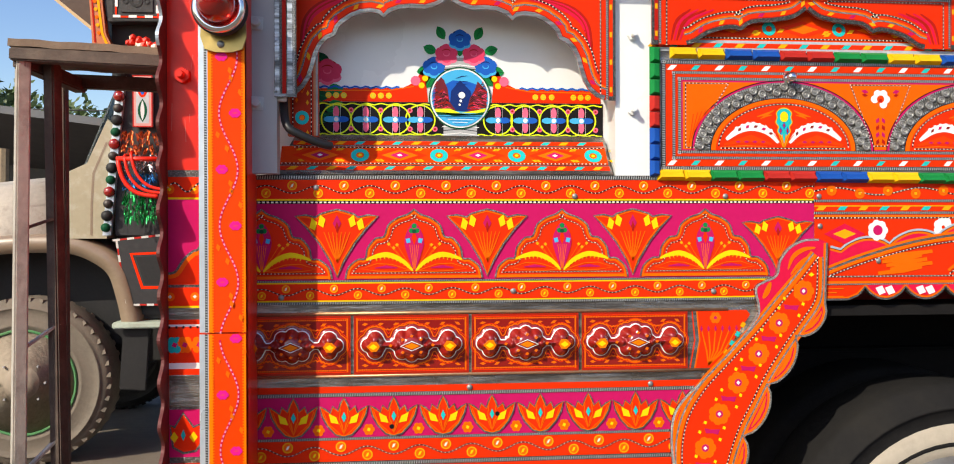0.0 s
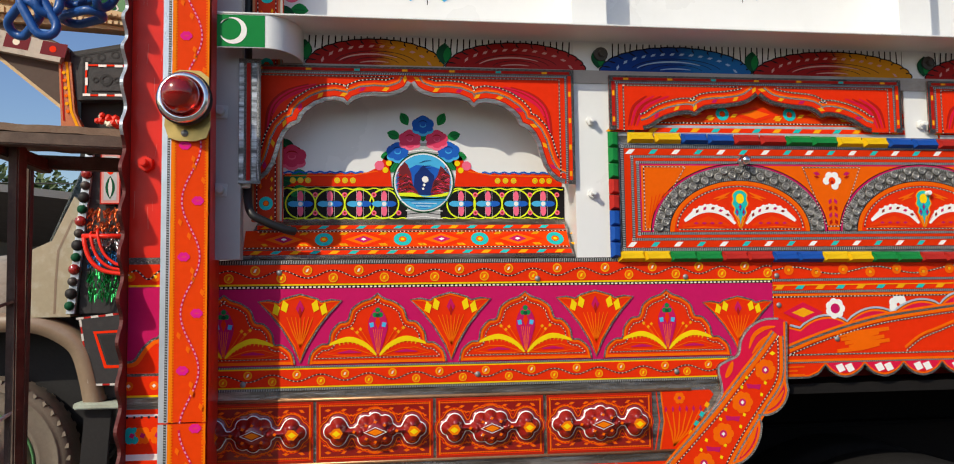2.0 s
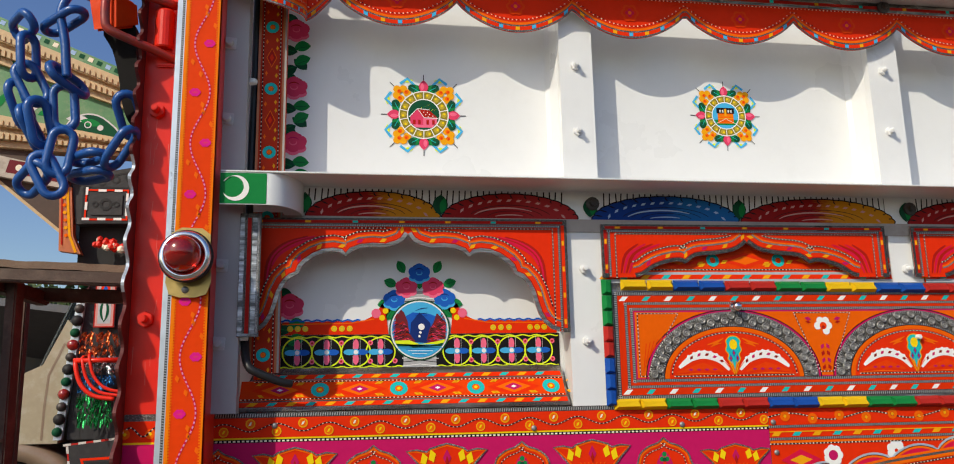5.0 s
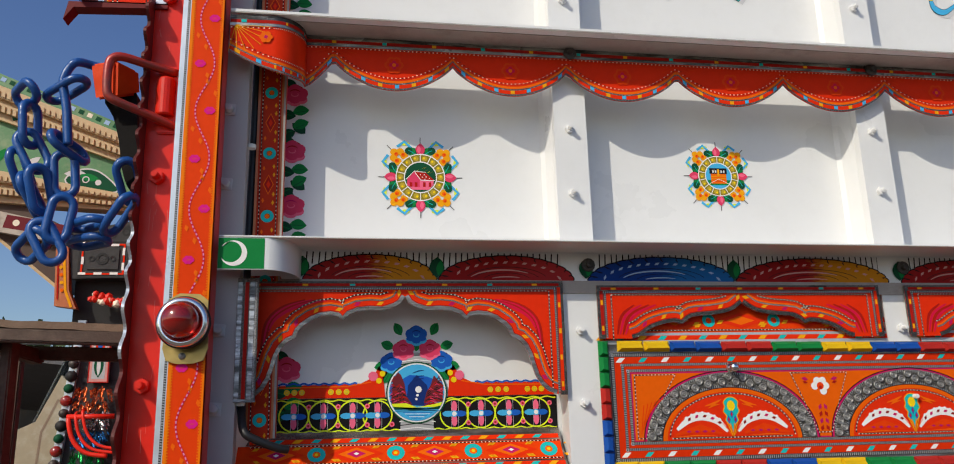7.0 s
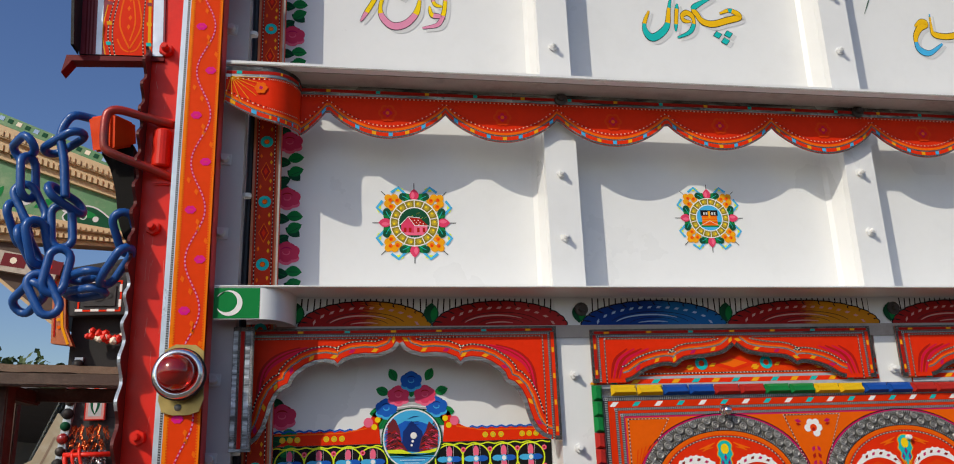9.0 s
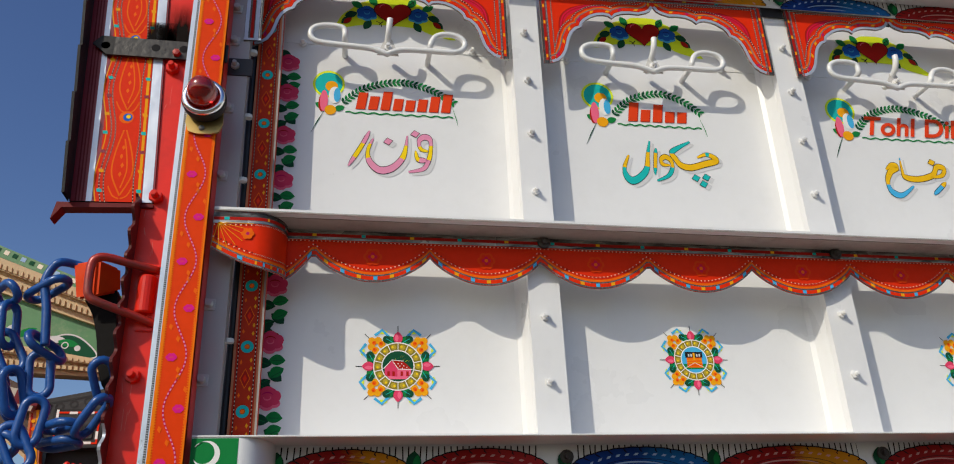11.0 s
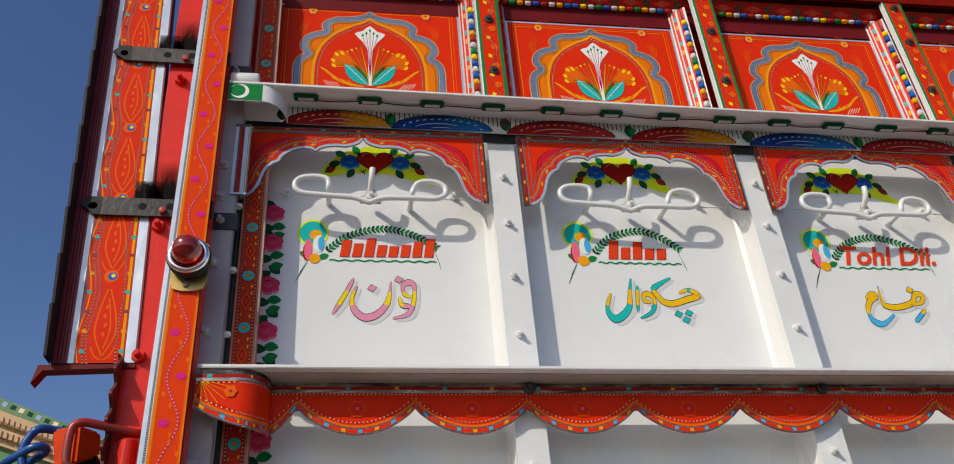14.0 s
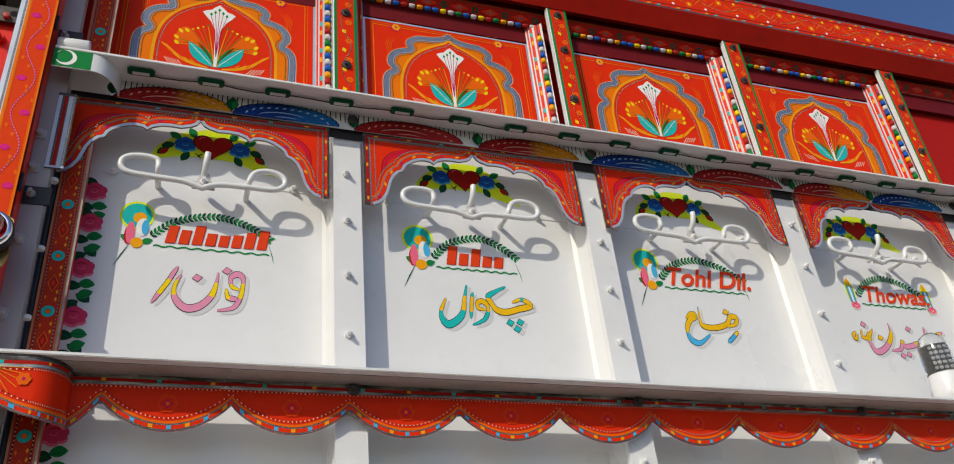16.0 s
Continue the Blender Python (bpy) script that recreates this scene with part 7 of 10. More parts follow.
# ---- white panels: painted medallions ----
def medallion(kind):
    """A ringed picture with buds, leaves and corner flowers round it."""
    a = Art()

    def at(r, deg):
        return r * math.cos(radians(deg)), r * math.sin(radians(deg))
    for i in range(4):
        t = 90 * i
        a.line([at(0.085, t), at(0.134, t)], 0.0024, "black_ink", 1)
        for d in (-19, 19):
            a.leaf(*at(0.118, t + d * 0.85), 0.034, 0.014, t + (90 if d > 0 else -90), "lime", 1.1)
            for k in range(3):
                x, z = at(0.086 + 0.005 * k, t + d * (0.75 + 0.22 * k))
                a.disc(x, z, 0.0155 - 0.0015 * k, ("dark_green", "green", "dark_green")[k], 2 + 0.12 * k, 12)
            p = [at(0.079, t + d * 0.6), at(0.09, t + d * 0.95), at(0.098, t + d * 1.2)]
            a.line(p, 0.002, "teal", 2.6)
        x, z = at(0.091, t)
        a.leaf(*at(0.071, t), 0.044, 0.03, t, "rose_pink", 2.8)
        a.leaf(*at(0.08, t + 3), 0.026, 0.012, t, "pink", 3.0)
        t = 45 + 90 * i
        a.line([at(0.105, t), at(0.15, t)], 0.0024, "black_ink", 1)
        for s in (-1, 1):
            a.line([at(0.1, t + s * 29), at(0.13, t + s * 22), at(0.126, t + s * 9)], 0.009, "sky_blue", 1.6)
        for r, d in ((0.088, -9), (0.088, 9), (0.106, -8), (0.106, 8), (0.118, 0)):
            a.disc(*at(r, t + d), 0.0125, "gold", 2.2 + 0.001 * (r * 100), 10)
        for r, d in ((0.092, -9), (0.092, 9), (0.108, 0)):
            a.disc(*at(r, t + d), 0.0072, "orange", 2.7, 9)
            a.disc(*at(r + 0.002, t + d), 0.0035, "strip_red", 2.9, 8)
    a.disc(0, 0, 0.079, "white_ink", 3.2, 36)
    a.disc(0, 0, 0.0755, "olive", 3.4, 36)
    for i in range(14):
        t = 360 * i / 14
        a.line([at(0.05, t + 12.8), at(0.077, t + 12.8)], 0.0026, "white_ink", 3.6)
        a.disc(*at(0.0635, t), 0.0085, "brass_ink", 3.7, 10)
        a.disc(*at(0.065, t + 3), 0.0038, "yellow", 3.9, 8)
    a.disc(0, 0, 0.053, "white_ink", 4, 28)
    a.disc(0, 0, 0.0495, "sky_blue" if kind else "dark_green", 4.2, 28)
    rnd = random.Random(3)
    if kind == 0:
        for i in range(16):
            x, z = rnd.uniform(-0.036, 0.036), rnd.uniform(0.0, 0.036)
            if math.hypot(x, z) < 0.044:
                a.stroke([(x - 0.004, z - 0.003), (x + 0.004, z + 0.003)], 0.003, ("green", "lime", "olive")[i % 3], 4.4)
        a.poly([(-0.044, -0.022), (0.044, -0.022), (0.026, -0.042), (-0.026, -0.042)], "pink", 4.6)
        a.poly([(-0.042, -0.03), (-0.042, -0.006), (-0.02, 0.018), (-0.002, -0.006), (-0.002, -0.034)], "rose_pink", 4.8)
        a.poly([(-0.002, -0.034), (-0.002, -0.01), (0.042, -0.01), (0.04, -0.028)], "pink", 4.8)
        a.poly([(-0.02, 0.018), (0.018, 0.014), (0.045, -0.011), (0.0, -0.011)], "deep_red", 5.2)
        for x, z in ((0.0, 0.008), (0.012, 0.008), (0.006, 0.0), (0.018, 0.001), (0.028, -0.004), (0.014, -0.007)):
            a.disc(x, z, 0.0018, "white_ink", 5.5, 6)
        a.line([(-0.046, -0.008), (-0.02, 0.02), (0.001, -0.01), (0.046, -0.011)], 0.0024, "white_ink", 5.7)
        a.line([(-0.02, 0.02), (0.018, 0.016)], 0.002, "white_ink", 5.7)
        for x in (-0.03, -0.014, 0.012, 0.03):
            a.poly(rect(x - 0.004, -0.032, x + 0.004, -0.017), "deep_red", 5.4)
    else:
        a.poly([(-0.046, -0.016), (0.046, -0.016), (0.034, -0.036), (-0.034, -0.036)], "green", 4.5)
        a.poly(rect(-0.03, -0.03, 0.03, 0.008), "orange", 4.8)
        a.poly(rect(-0.034, 0.008, 0.034, 0.03), "black_ink", 4.9)
        a.poly(rect(-0.004, 0.0, 0.004, 0.026), "gold", 5.2)
        for z in (-0.022, -0.012, -0.002):
            a.line([(-0.03, z), (0.03, z + 0.002)], 0.0024, ("gold", "strip_red", "gold")[int(z * 100) % 3], 5.1)
        for x in (-0.02, -0.01, 0.012, 0.022):
            a.poly(rect(x - 0.003, 0.012, x + 0.003, 0.022), "shade_ink", 5.1)
        a.line([(-0.036, -0.03), (0.0, -0.012), (0.036, -0.03)], 0.002, "cream", 5.3)
    return a.mesh("painted_medallion")


for i, (x, z, k) in enumerate(((0.3, 2.558, 0.97), (1.26, 2.579, 0.87), (2.262, 2.56, 0.95), (3.26, 2.56, 0.9))):
    x, y, z = on_wall(x, z)
    part("painted_medallion", medallion(i % 2), truck, (x, y - 0.0008, z), "painted round medallion ringed with flowers").scale = (k, 1, k)


# ---- name panels ----
def heart_spray():
    a = Art()
    a.poly(spline([(-0.205, -0.075), (-0.19, -0.02), (-0.15, 0.02), (-0.115, 0.05), (-0.06, 0.065), (-0.03, 0.078), (0.05, 0.078), (0.085, 0.06), (0.13, 0.035), (0.165, 0.0), (0.175, -0.04), (0.235, -0.1), (0.14, -0.08), (0.08, -0.055), (-0.07, -0.05), (-0.14, -0.06)], 3, True), "lime", 1)
    for s in (1, -1):
        for x, z, t in ((0.13, 0.0, -20), (0.11, 0.025, 30), (0.08, -0.03, -60), (0.15, -0.02, -40), (0.06, 0.035, 60)):
            a.leaf(s * x, z, 0.05, 0.03, t if s > 0 else 180 - t, "green" if t > 0 else "dark_green", 2)
        rose(a, s * 0.095, -0.004, 0.038, "blue", "navy", "sky_blue", 3)
        a.leaf(s * 0.15, -0.025, 0.04, 0.02, -40 if s > 0 else 220, "deep_red", 3)
    h = []
    for i in range(40):
        t = 2 * math.pi * i / 40
        h.append((0.0042 * 16 * math.sin(t) ** 3, 0.0036 * (13 * math.cos(t) - 5 * math.cos(2 * t) - 2 * math.cos(3 * t) - math.cos(4 * t)) + 0.004))
    a.poly([(x * 1.06, z * 1.06) for x, z in h], "black_ink", 5)
    a.poly(h, "deep_red", 5.4)
    a.stroke(arc(-0.03, 0.028, 0.018, 0.014, 80, 190, 6), 0.004, "pink", 5.8)
    a.line([(0.055, 0.045), (0.08, 0.062)], 0.003, "black_ink", 5)
    a.line([(0.068, 0.066), (0.08, 0.062), (0.078, 0.048)], 0.003, "black_ink", 5)
    a.line([(-0.05, -0.05), (-0.035, -0.035)], 0.004, "black_ink", 5)
    a.line([(-0.06, -0.036), (-0.044, -0.044), (-0.04, -0.06)], 0.003, "black_ink", 5)
    return a.mesh("painted_heart")


def wreath(l, r, top, blob=True):
    """A leafy bow over a line of writing, a waved green line under it, and bright round shapes at its end."""
    a = Art()
    bow = spline([(l, 0.03), (l * 0.6, 0.095), (0.0, top), (r * 0.55, 0.1), (r, 0.045)], 9)
    a.line(bow, 0.0022, "dark_green", 1)
    for i, (x, z, u) in enumerate(along(bow, 0.0155)):
        t = math.degrees(math.atan2(u[1], u[0]))
        for s in (1, -1):
            a.leaf(x, z, 0.022, 0.0095, t + s * 48, "green" if i % 3 else "dark_green", 1.3 + 0.1 * (i % 2))
    wv = [(l + 0.01 + (r - l - 0.02) * i / 60, -0.008 - 0.004 * i / 60 + 0.003 * math.sin(i * 0.9)) for i in range(61)]
    a.line(wv, 0.0055, "green", 1.2)
    a.stroke([(r - 0.012, 0.03), (r + 0.002, -0.02), (r + 0.006, -0.045)], 0.003, "green", 1.2)
    if blob:
        c = l - 0.05
        a.disc(c, 0.105, 0.056, "lime", 1, 22)
        a.disc(c, 0.105, 0.048, "teal", 1.4, 22)
        a.disc(c + 0.01, 0.096, 0.022, "gold", 2, 14)
        a.disc(c + 0.022, 0.06, 0.021, "white_ink", 2.2, 14, 0.035)
        a.disc(c + 0.03, 0.06, 0.012, "sky_blue", 2.4, 12, 0.03)
        a.disc(c - 0.015, 0.035, 0.014, "pink", 2.4, 12, 0.044)
        a.disc(c - 0.022, 0.025, 0.012, "deep_red", 2.3, 12, 0.035)
        a.disc(c + 0.008, -0.002, 0.02, "gold", 2.6, 14)
        a.leaf(c + 0.02, 0.0, 0.04, 0.024, 20, "green", 1.8)
        a.leaf(c - 0.01, 0.005, 0.04, 0.024, 150, "green", 1.8)
        a.stroke([(c - 0.012, -0.004), (c - 0.035, -0.05), (c - 0.055, -0.095)], 0.004, "dark_green", 1.6)
    return a


material("lettering_red", (0.74, 0.055, 0.012), **VIN)


def bars(a, spec, mat="lettering_red"):
    """Plain slanted bars where a name is written."""
    for x, w, h in spec:
        a.poly([(x, 0.006), (x + w, 0.006), (x + w + h * 0.16, 0.006 + h), (x + h * 0.16, 0.006 + h)], "deep_red", 2)
        a.poly([(x + 0.0012, 0.0075), (x + w - 0.002, 0.0075), (x + w + h * 0.16 - 0.003, 0.0045 + h), (x + h * 0.16, 0.0045 + h)], mat, 2.3)


def lettering(word, x0, width, height):
    """The letters of a word as a flat mesh, in painted orange."""
    cu = bpy.data.curves.new("lettering", "FONT")
    cu.body, cu.size, cu.shear, cu.offset, cu.extrude = word, 1.0, 0.28, 0.022, 0.0
    tmp = bpy.data.objects.new("lettering", cu)
    me = bpy.data.meshes.new_from_object(tmp)
    bpy.data.objects.remove(tmp)
    bpy.data.curves.remove(cu)
    xs = [v.co.x for v in me.vertices]
    ys = [v.co.y for v in me.vertices]
    sx, sy = width / (max(xs) - min(xs)), height / (max(ys) - min(ys))
    lo, by = min(xs), min(ys)
    for v in me.vertices:
        v.co = Vector((x0 + (v.co.x - lo) * sx, 0, 0.004 + (v.co.y - by) * sy))
    me.materials.clear()
    me.materials.append(MATS["lettering_red"])
    return me


def nib(path, w, ends):
    """Left and right edges of a reed-pen stroke, broad where it runs level and narrow where it falls."""
    k = len(path) - 1
    l, r = [], []
    for i, p in enumerate(path):
        a, b = path[max(0, i - 1)], path[min(k, i + 1)]
        u = unit((b[0] - a[0], b[1] - a[1]))
        h = w / 2 * (0.52 + 0.48 * abs(u[0])) * (ends + (1 - ends) * min(1.0, 4.5 * min(i, k - i) / k))
        l.append((p[0] - u[1] * h, p[1] + u[0] * h))
        r.append((p[0] + u[1] * h, p[1] - u[0] * h))
    return l, r


def brush_word(strokes, dots, top, bottom, band):
    """Urdu calligraphy as pen strokes in two colours with a dark outline and a soft grey offset shape."""
    a = Art()
    for dx, dz, extra, mat, lift in ((0.013, -0.01, 0.005, "shade_ink", 1.0), (0, 0, 0.0055, "black_ink", 1.8), (0, 0, 0, None, 2.6)):
        for path, w in strokes:
            p = [(x + dx, z + dz) for x, z in spline(path, 6)]
            l, r = nib(p, w * 0.98 + extra, 0.3)
            for i in range(len(p) - 1):
                mid = (p[i][1] + p[i + 1][1]) / 2
                a.poly([l[i], r[i], r[i + 1], l[i + 1]], mat or (top if band[0] < mid < band[1] else bottom), lift + 0.03 * (i % 4))
        for x, z in dots:
            a.diamond(x + dx, z + dz, 0.0155 + extra / 2, 0.0135 + extra / 2, mat or (top if band[0] < z < band[1] else bottom), lift + 0.2, 12)
    return a.mesh("brush_lettering")


NAMEZ, STEP = 3.475, 0.9635
WORD_1 = ([([(-0.104, -0.086), (-0.132, -0.149), (-0.175, -0.227)], 0.019),
           ([(-0.092, -0.117), (-0.109, -0.163), (-0.103, -0.207), (-0.069, -0.239), (-0.026, -0.23), (0.008, -0.192), (0.021, -0.148), (0.026, -0.1)], 0.026),
           ([(0.098, -0.16), (0.073, -0.151), (0.068, -0.119), (0.087, -0.103), (0.107, -0.116), (0.107, -0.162), (0.098, -0.2), (0.08, -0.23), (0.03, -0.243)], 0.022),
           ([(0.055, -0.158), (0.063, -0.192), (0.096, -0.196)], 0.018)],
          [(-0.04, -0.126), (0.054, -0.092)], "yellow", "mauve", (-0.195, -0.14))
WORD_2 = ([([(-0.058, -0.081), (-0.071, -0.138), (-0.082, -0.196), (-0.108, -0.23), (-0.14, -0.247), (-0.161, -0.229), (-0.165, -0.194), (-0.144, -0.143)], 0.028),
           ([(-0.037, -0.11), (-0.045, -0.158), (-0.053, -0.22)], 0.021),
           ([(0.008, -0.179), (-0.017, -0.177), (-0.024, -0.159), (-0.006, -0.145), (0.014, -0.16), (0.016, -0.188), (-0.003, -0.222), (-0.049, -0.244)], 0.02),
           ([(0.097, -0.078), (0.055, -0.101), (0.021, -0.126), (0.032, -0.151), (0.05, -0.177), (0.086, -0.186), (0.137, -0.171), (0.191, -0.152), (0.157, -0.129), (0.117, -0.143)], 0.024)],
          [(0.1, -0.228), (0.14, -0.224), (0.126, -0.252)], "ochre", "teal", (-0.19, -0.13))
WORD_3 = ([([(-0.103, -0.163), (-0.076, -0.143), (-0.057, -0.152), (-0.087, -0.172), (-0.109, -0.212), (-0.103, -0.255), (-0.064, -0.27), (-0.006, -0.23)], 0.026),
           ([(-0.034, -0.109), (-0.037, -0.156), (-0.032, -0.192), (0.021, -0.2), (0.085, -0.181), (0.113, -0.145), (0.142, -0.151), (0.124, -0.181), (0.077, -0.19)], 0.023),
           ([(0.133, -0.209), (0.102, -0.237), (0.07, -0.263)], 0.017)],
          [(0.096, -0.125)], "ochre", "sky_blue", (-0.225, -0.12))
WORD_4 = ([([(-0.234, -0.177), (-0.258, -0.197), (-0.249, -0.213), (-0.23, -0.191)], 0.016),
           ([(-0.2, -0.164), (-0.209, -0.2), (-0.185, -0.205), (-0.169, -0.173)], 0.016),
           ([(-0.138, -0.161), (-0.175, -0.21), (-0.159, -0.269), (-0.094, -0.244), (-0.044, -0.184), (-0.039, -0.127)], 0.026),
           ([(-0.071, -0.26), (-0.019, -0.252), (0.007, -0.215), (0.014, -0.237), (0.056, -0.232), (0.095, -0.219), (0.135, -0.22)], 0.022),
           ([(0.162, -0.133), (0.154, -0.176), (0.139, -0.217)], 0.017),
           ([(0.146, -0.211), (0.195, -0.186), (0.264, -0.156)], 0.02)],
          [(-0.181, -0.141), (-0.11, -0.201), (-0.017, -0.282), (0.019, -0.275), (0.067, -0.15)], "ochre", "mauve", (-0.225, -0.165))
WORDS = (WORD_1, WORD_2, WORD_3, WORD_4)
SPEC = [[(x0 + 0.043 * k, 0.034, h) for k, h in enumerate(row)] for x0, row in ((-0.155, (0.07, 0.056, 0.078, 0.05, 0.046, 0.052, 0.066, 0.078)), (-0.118, (0.078, 0.05, 0.074, 0.046, 0.046)))]
heart_mesh = heart_spray()
for i in range(4):
    x = 0.306 + STEP * i + (0.012 if i == 3 else 0)
    x, _, nz = on_wall(x, NAMEZ)
    part("painted_heart", heart_mesh, truck, (x - 0.026, BACK - 0.0038, 3.908 - 0.021 * x), "painted red heart with blue roses")
    l, r = ((-0.2, 0.2), (-0.165, 0.15), (-0.17, 0.2), (-0.16, 0.19))[i]
    a = wreath(l, r, 0.125, i < 3)
    if i < 2:
        bars(a, SPEC[i])
    if i == 3:
        for c in (l - 0.03, r + 0.02):
            a.disc(c, 0.05, 0.022, "lime", 1.2, 16, 0.06)
            a.poly(rect(c - 0.0145, -0.002, c + 0.0145, 0.077), "black_ink", 1.8)
            a.poly(rect(c - 0.012, 0.0, c + 0.012, 0.075), "sky_blue", 2)
            a.poly(rect(c - 0.004, 0.0, c + 0.004, 0.075), "white_ink", 2.3)
            a.leaf(c, 0.075, 0.04, 0.02, 90, "gold", 2)
            rose(a, c + 0.004, -0.02, 0.022, "pink", "deep_red", "cream", 2)
    wx, wz = x + (0, 0, 0.008, 0.024)[i], nz - (0.006, 0.006, 0.02, 0.03)[i]
    w = part("painted_wreath", a.mesh("painted_wreath"), truck, (wx, BACK - 0.0008, wz), "painted green wreath round red writing")
    w.scale = (1.1, 1, 1.05) if i else (1, 1, 1)
    if i == 2:
        part("lettering", lettering("Tohl Dil.", -0.138, 0.364, 0.08), w, (wx, BACK - 0.004, wz))
    if i == 3:
        part("lettering", lettering("Thowas.", -0.122, 0.335, 0.078), w, (wx, BACK - 0.004, wz))
    part("brush_lettering", brush_word(*WORDS[i]), truck, (x, BACK - 0.0006, nz), "two-coloured painted Urdu lettering")


# ---- bent wire hooks on the name panels ----
def hook_rail(x):
    y = 2.268
    x += (x - 0.25) * 0.0107 + 0.008
    left = [(0.0, 0.0), (-0.03, 0.012), (-0.07, 0.022), (-0.16, 0.028), (-0.235, 0.036), (-0.262, 0.055), (-0.262, 0.085), (-0.235, 0.104), (-0.19, 0.108), (-0.158, 0.102), (-0.147, 0.088), (-0.146, 0.06)]
    right = [(0.0, 0.0), (0.03, 0.014), (0.07, 0.022), (0.16, 0.022), (0.24, 0.022), (0.272, 0.04), (0.276, 0.068), (0.255, 0.09), (0.215, 0.098), (0.18, 0.09), (0.162, 0.07), (0.152, 0.04)]
    zb = 3.652 - 0.015 * (x - 0.25)
    pl = [Vector((p, 0, q)) for p, q in spline(left, 5)]
    pr = [Vector((p, 0, q)) for p, q in spline(right, 5)]
    for p in (pl, pr):
        # the free ends turn back and stand the rail off from the wall
        p[-1].y, p[-2].y = 0.01, 0.002
        end = p[-1]
        p += [Vector((end.x, d, end.z - 0.004)) for d in (0.024, 0.05, BACK - y)]
    line = pl[::-1] + pr[1:]
    h = part("hook_rail", solid("wire", "white_paint", tube(line, 0.0105, 10), smooth=True), truck, (x, y, zb), "white painted bent wire hook")
    a = Art()
    a.slab([(-0.034, 0.0), (0.042, 0.0), (0.018, 0.066), (-0.006, 0.068)], "worn_white", 0.003, 0.003)
    part("hook_plate", a.mesh("hook_plate"), h, (x, y + 0.014, zb + 0.005))
    st = [(0.005, 0.075, 0.05), (0.005, 0.035, 0.058), (0.004, 0.01, 0.068), (0.006, -0.012, 0.09), (0.008, -0.02, 0.115), (0.01, -0.02, 0.135)]
    part("hook", solid("hook", "white_paint", tube(smooth3(st), 0.011, 10), smooth=True), h, (x, y, zb))
    part("bolt", bolt_white, h, (x + 0.004, y + 0.011, zb + 0.031))
    for s in (-0.297, 0.318):
        part("bolt", bolt_white, h, (x + s, BACK - 0.003, zb + 0.098))


for i in range(4):
    hook_rail(0.248 + STEP * i)
    # the upper sheet of the bay laps over the lower one
    x0, x1 = (-0.1 if i == 0 else posts[i - 1] + 0.052), posts[i] - 0.076
    a = Art()
    a.slab([(x0, 3.752), (x1, 3.748), (x1, 4.12), (x0, 4.12)], "white_paint", 0.003, 0.0)
    part("lap_sheet", sagged(a.mesh("lap_sheet"), 0.012), truck, (0, BACK, 0), "white steel sheet lapped over the panel")


